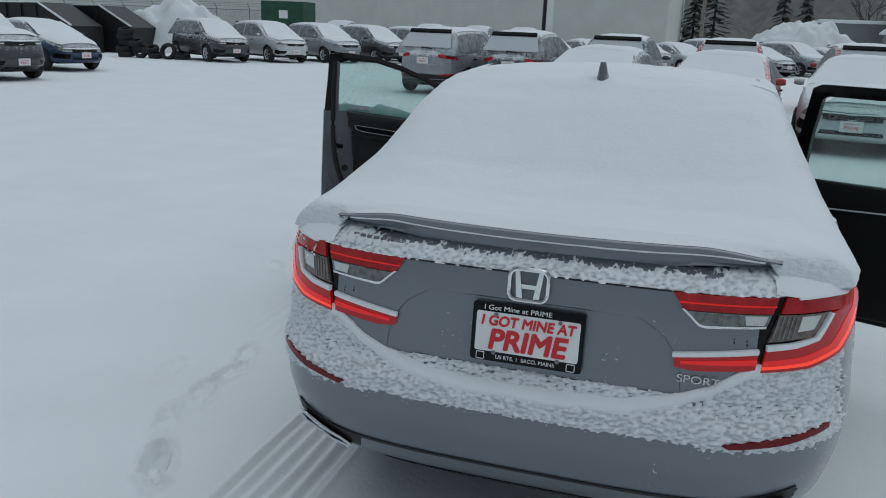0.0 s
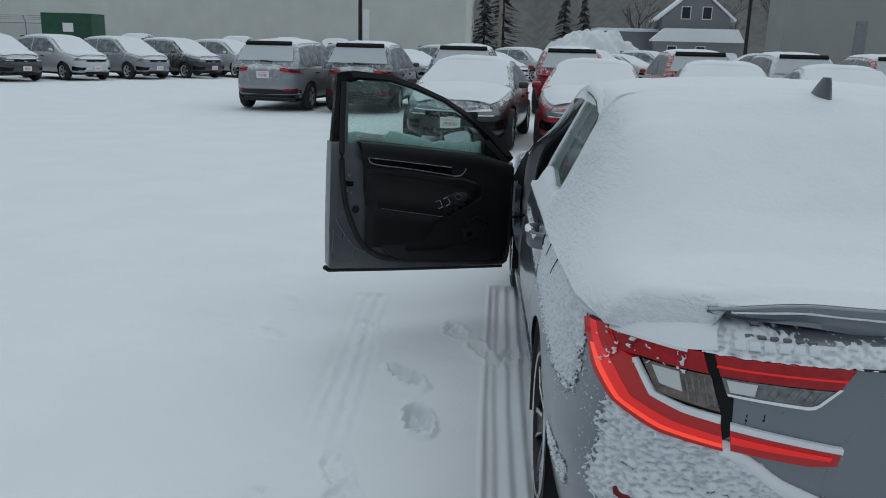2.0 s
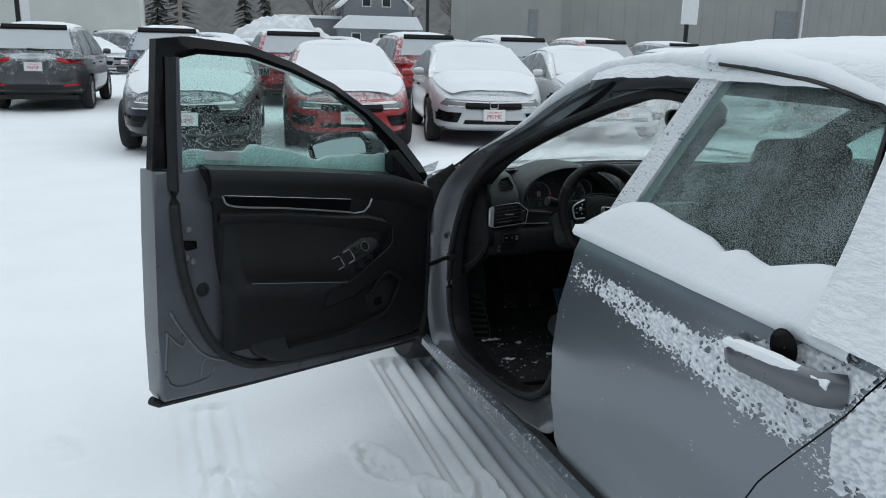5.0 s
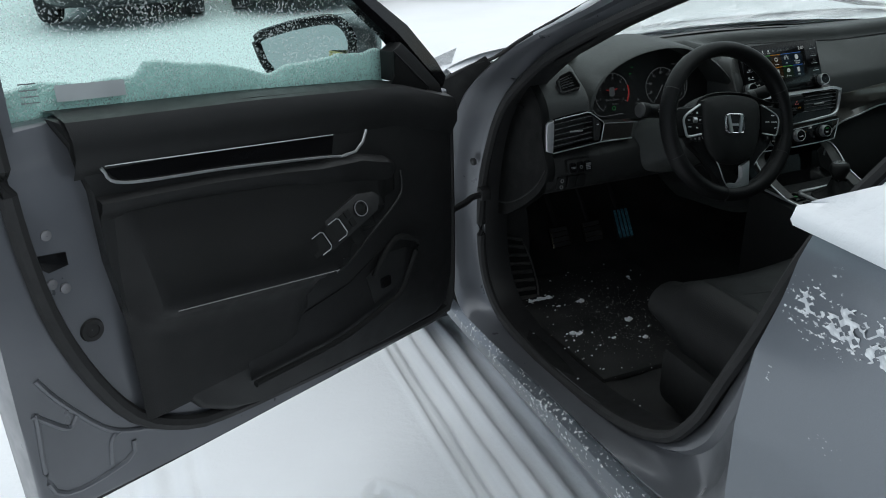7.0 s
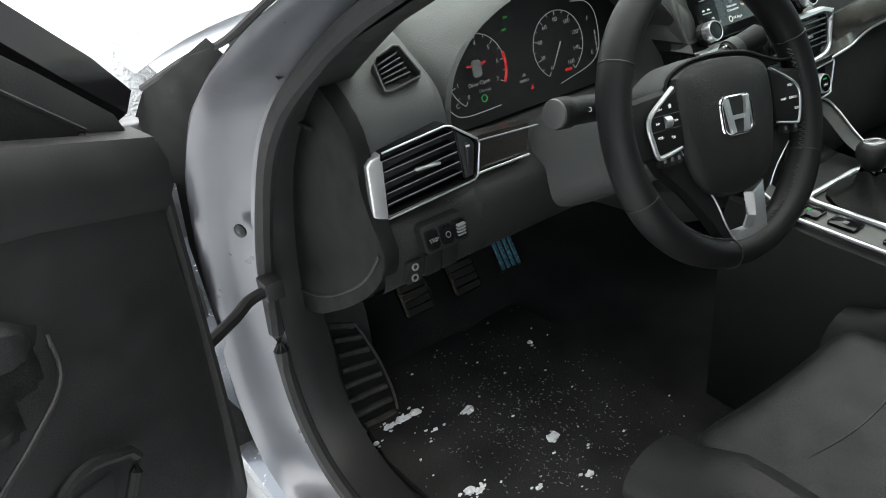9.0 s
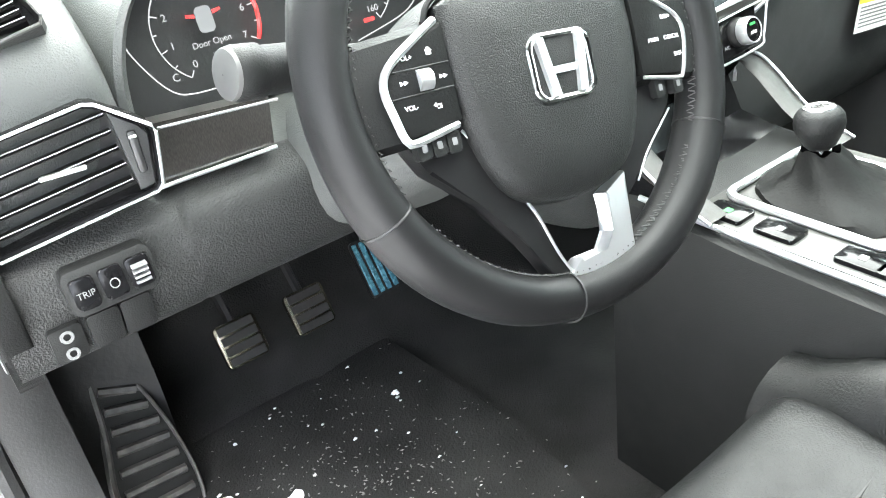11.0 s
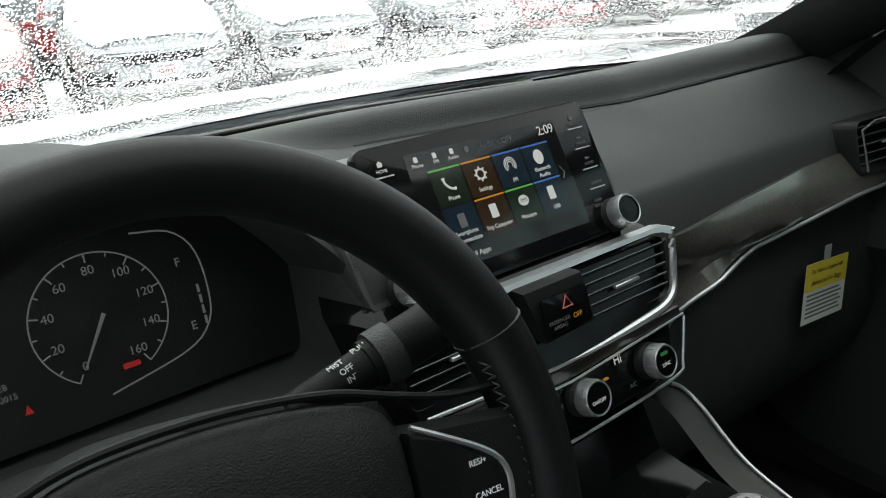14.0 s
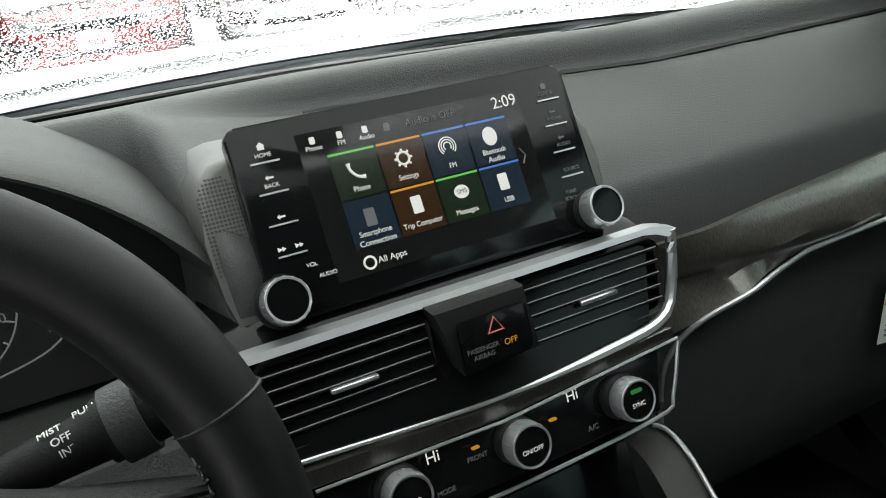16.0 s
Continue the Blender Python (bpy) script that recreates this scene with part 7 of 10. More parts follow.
for x, z in ((-0.420, 0.928), (-0.426, 0.912)):
    bm = B()
    prism(bm, rounded(-0.0035, -0.0015, 0.0035, 0.0015, 0.0007), 0.0, 0.001, lambda a, b, d: dial_m(x, z) @ Vector((a, b, d)))
    part("green_lamp", bm, M["dial_green"], cluster)
speed, sm = dial(-0.328, 0.869, 0.050, ["0", "20", "40", "60", "80", "100", "120", "140", "160"], radians(238), radians(296), cluster)
bm = B()
tube(bm, [sm @ Vector((q * math.cos(radians(238)), q * math.sin(radians(238)), 0.003)) for q in (-0.004, 0.038)], [0.0016, 0.0006], 6)
part("needle", bm, M["dial"], speed)
bm = B()
prism(bm, rounded(-0.0065, -0.0021, 0.0065, 0.0021, 0.001), 0.0, 0.001, lambda a, b, d: dial_m(-0.316, 0.829) @ Vector((a, b, d)))
part("brake_lamp", bm, M["dial_red"], cluster)
bm = B()
prism(bm, [(-0.003, -0.003), (0.003, -0.003), (0.0, 0.004)], 0.0, 0.001, lambda a, b, d: dial_m(-0.392, 0.822) @ Vector((a, b, d)))
part("warning_lamp", bm, M["dial_red"], cluster)
words("28", 0.0068, M["dial"], dial_m(-0.404, 0.842), cluster, "trip_figures", 0.0002)
words("000015", 0.0062, M["dial"], dial_m(-0.405, 0.834), cluster, "trip_figures", 0.0002)
# bright line round the cluster's right bay, with the fuel gauge, and the left one with the temperature
for line in ([(-0.292, 0.924), (-0.262, 0.918), (-0.246, 0.898), (-0.244, 0.86), (-0.252, 0.838), (-0.275, 0.824), (-0.335, 0.812)], [(-0.567, 0.89), (-0.562, 0.86), (-0.54, 0.822), (-0.515, 0.812), (-0.455, 0.812)]):
    bm = B()
    tube(bm, [(x, face_y(z), z) for x, z in smooth_line_2(line, 30)], 0.0008, 5)
    part("gauge_line", bm, M["dial"], cluster)
for t, x, z in (("F", -0.262, 0.893), ("E", -0.262, 0.842), ("H", -0.556, 0.893), ("C", -0.530, 0.83)):
    words(t, 0.010, M["dial"], dial_m(x, z), cluster, "gauge_letter", 0.0002)
for k in range(4):
    bm = B()
    prism(bm, rounded(-0.001, -0.0035, 0.001, 0.0035, 0.0005), 0.0, 0.001, lambda a, b, d: dial_m(-0.2515, 0.844 + 0.0085 * k) @ Vector((a, b, d)))
    part("fuel_bar", bm, M["dial"], cluster)

# ---- steering wheel and column ----
WM = Matrix.Translation((-0.368, 3.029, 0.855)) @ Matrix.Rotation(radians(1.2), 4, "Z") @ Matrix.Rotation(radians(90 - 22), 4, "X")
col = base("steering_wheel", "", "")
for key in list(col.keys()):
    del col[key]
col.parent, col["label"] = car, "black leather steering wheel with satin metal inlays"
col.matrix_basis = WM @ Matrix.Rotation(radians(-7.5), 4, "Z")
bm = B()
rows = []
for i in range(96):
    a = 2 * math.pi * i / 96
    thick = 0.0188 + 0.0020 * (abs(math.sin(2 * a)) ** 2)
    c = Vector((0.1738 * math.cos(a), 0.1738 * math.sin(a), 0))
    out = Vector((math.cos(a), math.sin(a), 0))
    rows.append([c + out * thick * math.cos(b) * 0.95 + Vector((0, 0, thick * math.sin(b) * 1.12)) for b in np.linspace(0, 2 * math.pi, 18, endpoint=False)])
loft(bm, rows, closed=True, wrap=True)
part("wheel_rim", bm, M["rim_leather"], col, "leather-wrapped rim")
for deg in (25, 155, 207, 333, 262):
    bm = B()
    a = radians(deg)
    c, out = Vector((0.174 * math.cos(a), 0.174 * math.sin(a), 0)), Vector((math.cos(a), math.sin(a), 0))
    tube(bm, [c + out * 0.0190 * math.cos(b) + Vector((0, 0, 0.0222 * math.sin(b))) for b in np.linspace(0, 2 * math.pi, 24, endpoint=False)], 0.0010, 5, closed=True)
    part("rim_seam", bm, M["black"], col)
for lo_, hi_ in ((-28, 22), (158, 205), (215, 325)):
    bm = B()
    k = int((hi_ - lo_) * 0.9)
    for i in range(k):
        a = radians(lo_ + (hi_ - lo_) * i / k)
        b = radians(lo_ + (hi_ - lo_) * (i + 0.7) / k)
        jit = 0.0016 * noise.noise(Vector((i * 0.73, lo_, 0)))
        r0, r1 = 0.1552, 0.1560
        d0, d1 = (0.0035, 0.0105) if i % 2 else (0.0105, 0.0035)
        tube(bm, [Vector((r0 * math.cos(a), r0 * math.sin(a), d0 + jit)), Vector((r1 * math.cos(b), r1 * math.sin(b), d1 + jit))], 0.00045 + 0.00012 * (i % 3), 4)
    tagged(part("rim_stitching", bm, M["thread"], col), kind="stuff")
PAD = [(-0.078, 0.056), (-0.05, 0.067), (0.0, 0.071), (0.05, 0.067), (0.078, 0.056), (0.084, 0.03), (0.082, -0.01), (0.070, -0.055), (0.052, -0.082), (0.02, -0.094), (-0.02, -0.094), (-0.052, -0.082), (-0.070, -0.055), (-0.082, -0.01), (-0.084, 0.03)]
pad = [(p.x, p.y) for p in even(smooth_line([(a, b, 0) for a, b in PAD + PAD[:1]], 80), 61)][:-1]
bm = B()
loft(bm, [[(a * k, b * k, d) for a, b in pad] for k, d in ((0.97, -0.016), (1.0, -0.006), (0.985, 0.002), (0.95, 0.008), (0.85, 0.013), (0.6, 0.0165), (0.3, 0.0175), (0.02, 0.018))], closed=True)
padp = part("airbag_pad", bm, M["pad"], col, "grained centre pad")
bm = B()
tube(bm, [(a, b, 0.0175) for a, b in rounded(-0.026, -0.022, 0.026, 0.022, 0.010)], 0.0024, 8, closed=True)
em = part("badge", bm, M["chrome"], padp, "chrome badge")
bm = B()
for s in (-1, 1):
    prism(bm, [(s * 0.0215, 0.0205), (s * 0.0150, 0.0205), (s * 0.0085, -0.020), (s * 0.0155, -0.0205)], 0.012, 0.0215, lambda a, b, d: (a, b, d))
prism(bm, [(-0.0115, 0.000), (0.0115, 0.000), (0.010, -0.005), (-0.010, -0.005)], 0.014, 0.0200, lambda a, b, d: (a, b, d))
part("badge_bar", bm, M["satin"], padp)
bm = B()
tube(bm, smooth_line([(-0.0885, 0.020, -0.002), (-0.0890, 0.045, -0.001), (-0.080, 0.060, 0.0), (-0.05, 0.0715, 0.002), (0.0, 0.0755, 0.003), (0.05, 0.0715, 0.002), (0.085, 0.062, 0.0), (0.118, 0.054, -0.003), (0.156, 0.052, -0.006)], 60), 0.0021, 8)
part("boss_rim", bm, M["rim_leather"], col)
bm = B()
rows = []
for k, (g, d) in enumerate(((1.0, -0.004), (1.01, -0.012), (1.01, -0.03), (0.98, -0.06))):
    rows.append([(x * g, y * g, d) for x, y in [(p.x, p.y) for p in smooth_line([(-0.092, 0.018, 0), (-0.092, 0.045, 0), (-0.05, 0.0715, 0), (0.0, 0.0755, 0), (0.05, 0.0715, 0), (0.09, 0.060, 0), (0.150, 0.050, 0)], 40)]])
loft(bm, rows)
part("boss_cover", bm, M["lower_dash"], col, "smooth cover behind the wheel pad")
# arms to the rim, with their switches
for s in (-1, 1):
    bm = B()
    rows = []
    for t in np.linspace(0, 1, 10):
        x = s * (0.06 + 0.105 * t)
        zt, zb = 0.050 - 0.012 * t, -0.028 - 0.004 * t
        dd = -0.002 + 0.004 * math.sin(math.pi * t)
        rows.append([(x, zt - 0.012, -0.022), (x, zt, dd - 0.006), (x, zt - 0.005, dd), (x, (zt + zb) / 2, dd + 0.001), (x, zb + 0.005, dd), (x, zb, dd - 0.006), (x, zb + 0.008, -0.022)])
    loft(bm, rows)
    part("spoke", bm, M["hard"], col)
    bm = B()
    tube(bm, smooth_line([(s * 0.086, 0.046, 0.006), (s * 0.104, 0.036, 0.008), (s * 0.121, 0.026, 0.009), (s * 0.131, 0.017, 0.009), (s * 0.134, 0.006, 0.009), (s * 0.131, -0.010, 0.009), (s * 0.127, -0.024, 0.008), (s * 0.121, -0.028, 0.008), (s * 0.086, -0.022, 0.006)], 30), 0.0016 if s > 0 else 0.0028, 8)
    part("spoke_trim", bm, M["satin"], col, "satin metal switch surround")
    bm = B()
    prism(bm, [(s * 0.083, 0.044), (s * 0.104, 0.034), (s * 0.119, 0.025), (s * 0.129, 0.016), (s * 0.131, 0.005), (s * 0.124, -0.025), (s * 0.083, -0.020)], 0.0, 0.009, lambda a, b, d: (a, b, d), 0.002)
    panel_s = part("switch_plate", bm, M["cap"], col)
    for t, x, y in ([("VOL+", -0.115, 0.025), ("VOL-", -0.118, -0.006)] if s < 0 else [("RES/+", 0.117, 0.020), ("MAIN", 0.100, 0.004), ("CANCEL", 0.120, 0.004), ("SET/-", 0.124, -0.010)]):
        words(t, 0.0044, M["white"], Matrix.Translation((x, y, 0.0093)), panel_s, "switch_legend", 0.0002)
    if s < 0:
        bm = B()
        cyl(bm, (-0.109, 0.010, 0.006), (-0.099, 0.010, 0.006), 0.0075, n=18)
        part("scroll_wheel", bm, M["satin"], panel_s)
        for shape, x, y in (("house", -0.097, 0.027), ("arrow", -0.099, -0.008), ("skip", -0.119, 0.010), ("skip", -0.090, 0.010)):
            poly = {"house": [(-0.0018, -0.0022), (0.0018, -0.0022), (0.0018, 0.0004), (0.0027, 0.0004), (0.0, 0.0028), (-0.0027, 0.0004), (-0.0018, 0.0004)],
                    "arrow": [(-0.003, 0.0008), (-0.0012, 0.0024), (-0.0012, 0.0013), (0.0026, 0.0013), (0.0026, -0.0016), (-0.0006, -0.0016), (-0.0006, -0.0009), (0.0018, -0.0009), (0.0018, 0.0004), (-0.0012, 0.0004), (-0.0012, -0.0008)],
                    "skip": [(-0.003, -0.0014), (0.0, 0.0), (0.0, -0.0014), (0.003, 0.0), (0.0, 0.0014), (0.0, 0.0), (-0.003, 0.0014)]}[shape]
            bm = B()
            prism(bm, [(x + a, y + b) for a, b in poly], 0.0088, 0.0095, lambda a, b, d: (a, b, d))
            part("switch_symbol", bm, M["white"], panel_s)
        for line in ([(-0.128, 0.0175), (-0.084, 0.0185)], [(-0.130, 0.0010), (-0.084, 0.0025)]):
            bm = B()
            tube(bm, [(a, b, 0.0092) for a, b in line], 0.0005, 4)
            part("switch_gap", bm, M["black"], panel_s)
    for k in range(3 if s < 0 else 2):
        x = s * (0.090 + 0.0115 * k) if s < 0 else 0.103 + 0.020 * k
        bm = B()
        prism(bm, rounded(x - 0.0052, -0.040, x + 0.0052, -0.025, 0.002), -0.004, 0.004, lambda a, b, d: (a, b, d), 0.0015)
        part("lower_switch", bm, M["hard"], col)
        bm = B()
        prism(bm, rounded(x - 0.0018, -0.035, x + 0.0018, -0.030, 0.0008), 0.0037, 0.0045, lambda a, b, d: (a, b, d))
        part("switch_symbol", bm, M["dial_grey"], col)
# lower arms: dark ones that run in from the sides, and the bright foot
for s, line in ((-1, [(-0.131, -0.012), (-0.079, -0.027), (-0.057, -0.061), (-0.036, -0.095), (-0.023, -0.131), (-0.008, -0.158), (-0.020, -0.166), (-0.046, -0.118), (-0.072, -0.080), (-0.110, -0.050)]),
                (1, [(0.131, -0.012), (0.082, -0.030), (0.062, -0.062), (0.050, -0.090), (0.050, -0.110), (0.066, -0.098), (0.082, -0.078), (0.114, -0.050)])):
    bm = B()
    prism(bm, line, -0.020, -0.003, lambda a, b, d: (a, b, d), 0.003)
    part("lower_spoke", bm, M["rim_leather"], col)
    bm = B()
    edge_ = line[1:6] if s < 0 else line[5:8]
    tube(bm, smooth_line([(a, b, -0.002) for a, b in edge_], 24), 0.0012 if s < 0 else 0.0009, 6)
    part("spoke_line", bm, M["satin"], col)
bm = B()
prism(bm, [(0.028, -0.098), (0.052, -0.086), (0.048, -0.117), (0.047, -0.160), (0.036, -0.172), (0.010, -0.172), (-0.019, -0.147), (-0.006, -0.138), (0.020, -0.142), (0.031, -0.128)], -0.014, 0.001, lambda a, b, d: (a, b, d), 0.003)
part("lower_inlay", bm, M["satin"], col, "satin metal foot of the wheel")
bm = B()
rows = []
for t in np.linspace(0, 1, 10):
    d = -0.03 - 0.22 * t
    w, h = 0.066 + 0.03 * t, 0.052 + 0.022 * t
    rows.append([(w * math.copysign(abs(math.cos(a)) ** 0.6, math.cos(a)), h * math.copysign(abs(math.sin(a)) ** 0.6, math.sin(a)) - 0.018 * t, d) for a in np.linspace(0, 2 * math.pi, 28, endpoint=False)])
loft(bm, rows, closed=True, cap=True)
part("column_cover", bm, M["soft"], col)
# the hub stands a little low and proud in the rim
for ob in col.children:
    if not ob.name.startswith(("wheel_rim", "rim_")):
        ob.matrix_basis = Matrix.Translation((-0.003, -0.008, 0.0096)) @ Matrix.Diagonal((1.045, 1.0, 1.0, 1.0)) @ ob.matrix_basis
# stalks
bm = B()
cyl(bm, (-0.455, 3.115, 0.868), (-0.52, 3.105, 0.882), 0.011, 0.012)
stalk = part("light_stalk", bm, M["hard"], car, "black stalk with a knurled lighting switch")
bm = B()
lathe(bm, [(0.013, -0.022), (0.0165, -0.018), (0.0165, 0.030), (0.0185, 0.033), (0.0185, 0.050), (0.016, 0.054), (0.001, 0.055)], look((-0.52, 3.105, 0.882), (-0.60, 3.095, 0.899)) @ Matrix.Rotation(math.pi, 4, "X"), 28)
part("stalk_switch", bm, M["hard"], stalk)
bm = B()
lathe(bm, [(0.0175, 0.0535), (0.0165, 0.0562), (0.012, 0.0575), (0.0005, 0.058)], look((-0.52, 3.105, 0.882), (-0.60, 3.095, 0.899)) @ Matrix.Rotation(math.pi, 4, "X"), 28)
part("stalk_face", bm, plain("grey_stalk_end", (0.055, 0.055, 0.055), 0.5), stalk)
words("AUTO", 0.008, M["white"], Matrix.Translation((-0.535, 3.088, 0.888)) @ Matrix.Rotation(radians(70), 4, "X"), stalk, "stalk_legend", 0.0002)
bm = B()
cyl(bm, (-0.295, 3.118, 0.865), (-0.245, 3.112, 0.877), 0.010, 0.013)
cyl(bm, (-0.245, 3.112, 0.877), (-0.188, 3.106, 0.891), 0.0155, 0.0165)
wiper = part("wiper_stalk", bm, M["hard"], car, "black wiper stalk with white legends")
bm = B()
cyl(bm, (-0.240, 3.1115, 0.878), (-0.226, 3.110, 0.8815), 0.0185, 0.0185)
part("wiper_ring", bm, M["soft"], wiper)
for t, x, z in (("MIST", -0.266, 78), ("OFF", -0.262, 48), ("INT", -0.260, 20), ("PULL", -0.250, 74)):
    r_ = 0.0125 + 0.0025 * (x > -0.255)
    words(t, 0.0052, M["white"], Matrix.Translation((x, 3.1145 - r_ * math.cos(radians(z)), 0.872 + 0.24 * (x + 0.27) + r_ * math.sin(radians(z)))) @ Matrix.Rotation(radians(-13), 4, "Y") @ Matrix.Rotation(radians(90 - z), 4, "X"), wiper, "stalk_legend", 0.0003)

# ---- middle of the dashboard: screen, vents and climate controls ----
SCR = Matrix.Translation((0.003, 3.261, 0.9035)) @ Matrix.Rotation(radians(90 - 26), 4, "X")
bm = B()
prism(bm, rounded(-0.134, -0.067, 0.134, 0.066, 0.008), -0.012, 0.0, lambda a, b, d: (a, b, d), 0.002)
unit = part("touch_screen", bm, M["gloss"], car, "gloss black touch screen showing app tiles", m=SCR)
M["screen_bg"] = lit("screen_ground", (0.02, 0.024, 0.026), 0.012, (0.008, 0.008, 0.008), 0.08)
M["icon"] = lit("screen_icon", (0.85, 0.88, 0.86), 0.12, (0.2, 0.2, 0.2), 0.4)
for nm, c in (("orange", (1.0, 0.42, 0.05)), ("green", (0.2, 0.8, 0.15)), ("blue", (0.1, 0.3, 0.9)), ("teal", (0.05, 0.10, 0.16)), ("brown", (0.16, 0.08, 0.03)), ("moss", (0.05, 0.10, 0.05))):
    M["scr_" + nm] = lit("screen_" + nm, c, 0.10 if max(c) > 0.3 else 0.020, tuple(v * 0.1 for v in c))


def flat(name, poly, mat, parent, d0=0.0, d1=0.0006):
    bm = B()
    prism(bm, poly, d0, d1, lambda a, b, d: (a, b, d))
    return part(name, bm, mat, parent, smooth=False)


screen = flat("display", rounded(-0.088, -0.051, 0.089, 0.053, 0.001), M["screen_bg"], unit, 0.0, 0.0004)
TILES = [("Phone", -0.0525, 0.018, "green", "moss"), ("Settings", -0.0165, 0.018, "orange", "brown"), ("FM", 0.0195, 0.018, "blue", "teal"), ("Bluetooth", 0.0555, 0.018, "blue", "teal"),
         ("Smartphone", -0.0525, -0.0165, "teal", "teal"), ("Trip Computer", -0.0165, -0.0165, "orange", "brown"), ("Messages", 0.0195, -0.0165, "green", "moss"), ("USB", 0.0555, -0.0165, "blue", "teal")]
for t, x, y, bar, fill in TILES:
    tile = flat("app_tile", rounded(x - 0.0172, y - 0.0165, x + 0.0172, y + 0.0165, 0.0008), M["scr_" + fill], unit, 0.0004, 0.0008)
    flat("tile_edge", rounded(x - 0.0172, y + 0.0152, x + 0.0172, y + 0.0168, 0.0004), M["scr_" + bar], tile, 0.0008, 0.0010)
    words(t, 0.0056, M["icon"], Matrix.Translation((x, y - (0.0075 if t in ("Bluetooth", "Smartphone") else 0.0105), 0.0009)), tile, "tile_name", 0.0001, squeeze=0.88)
    bm = B()
    if t == "Settings":
        for k in range(8):
            a = math.pi * k / 4
            tube(bm, [(x + q * math.cos(a), y + 0.003 + q * math.sin(a), 0.001) for q in (0.0045, 0.0068)], 0.0009, 4)
        tube(bm, [(x + 0.0045 * math.cos(a), y + 0.003 + 0.0045 * math.sin(a), 0.001) for a in np.linspace(0, 6.283, 16, endpoint=False)], 0.0009, 4, closed=True)
    elif t == "Phone":
        tube(bm, smooth_line([(x - 0.005, y + 0.008, 0.001), (x - 0.0045, y + 0.003, 0.001), (x, y - 0.002, 0.001), (x + 0.005, y - 0.003, 0.001)], 10), [0.0018, 0.0012, 0.001, 0.001, 0.001, 0.001, 0.001, 0.001, 0.0012, 0.0018], 5)
    elif t in ("Bluetooth", "Messages"):
        prism(bm, [(x + 0.006 * math.cos(a), y + 0.004 + (0.0072 if t == "Bluetooth" else 0.005) * math.sin(a)) for a in np.linspace(0, 6.283, 18, endpoint=False)], 0.0008, 0.0011, lambda a, b, d: (a, b, d))
    elif t == "FM":
        for r in (0.003, 0.005, 0.0068):
            tube(bm, [(x + r * math.cos(a), y + 0.004 + r * math.sin(a), 0.001) for a in np.linspace(-0.8, 3.94, 14)], 0.0005, 4)
    else:
        prism(bm, rounded(x - 0.0045, y - 0.003, x + 0.0035, y + 0.0095, 0.001), 0.0008, 0.0011, lambda a, b, d: (a, b, d))
    part("tile_icon", bm, M["icon"] if t != "Smartphone" else M["dial_grey"], tile)
words("SMS", 0.0048, M["black"], Matrix.Translation((0.0195, -0.0125, 0.0013)), unit, "tile_text", 0.0001)
words("Connection", 0.0058, M["icon"], Matrix.Translation((-0.0525, -0.0305, 0.0012)), unit, "tile_name", 0.0001)
words("Audio", 0.0058, M["icon"], Matrix.Translation((0.0555, 0.0045, 0.0012)), unit, "tile_name", 0.0001)
words("All Apps", 0.0064, M["icon"], Matrix.Translation((-0.046, -0.0435, 0.0009)), unit, "menu_text", 0.0001)
bm = B()
tube(bm, [(-0.063 + 0.0042 * math.cos(a), -0.0435 + 0.0042 * math.sin(a), 0.001) for a in np.linspace(0, 6.283, 16, endpoint=False)], 0.0008, 4, closed=True)
part("menu_ring", bm, M["icon"], unit)
words("2:09", 0.0125, M["icon"], Matrix.Translation((0.076, 0.0450, 0.0009)), unit, "clock_text", 0.0001)
words("Audio is OFF", 0.0075, M["dial_grey"], Matrix.Translation((0.013, 0.0450, 0.0009)), unit, "status_text", 0.0001)
for t, x in (("Phone", -0.077), ("FM", -0.057), ("Audio", -0.038)):
    words(t, 0.0048, M["icon"], Matrix.Translation((x, 0.0415, 0.0009)), unit, "menu_text", 0.0001)
    flat("menu_icon", rounded(x - 0.002, 0.0445, x + 0.002, 0.0495, 0.001), M["icon"], unit, 0.0006, 0.0009)
flat("menu_icon", rounded(-0.024, 0.0425, -0.019, 0.0485, 0.002), M["dial_grey"], unit, 0.0006, 0.0009)
bm = B()
tube(bm, [(0.0765, 0.008, 0.001), (0.0800, 0.002, 0.001), (0.0765, -0.004, 0.001)], 0.0006, 4)
part("page_arrow", bm, M["dial_grey"], unit)
for t, x, y in (("HOME", -0.112, 0.0445), ("BACK", -0.112, 0.0235), ("VOL", -0.102, -0.034), ("AUDIO", -0.093, -0.0425), ("CLOCK", 0.114, 0.0445), ("PHONE", 0.115, 0.0240), ("AUDIO", 0.116, 0.003), ("SOURCE", 0.116, -0.017), ("TUNE", 0.109, -0.034), ("SCROLL", 0.109, -0.039)):
    words(t, 0.0040, M["icon"] if x < 0 else M["dial_grey"], Matrix.Translation((x, y, 0.0006)), unit, "key_legend", 0.0001)
for x, ys_ in ((-0.112, (0.0395, 0.0185, -0.003, -0.024)), (0.115, (0.0395, 0.0190, -0.002, -0.022))):
    for y in ys_:
        flat("key_line", rounded(x - 0.010, y - 0.0006, x + 0.010, y + 0.0006, 0.0003), M["satin"], unit, 0.0, 0.0012)
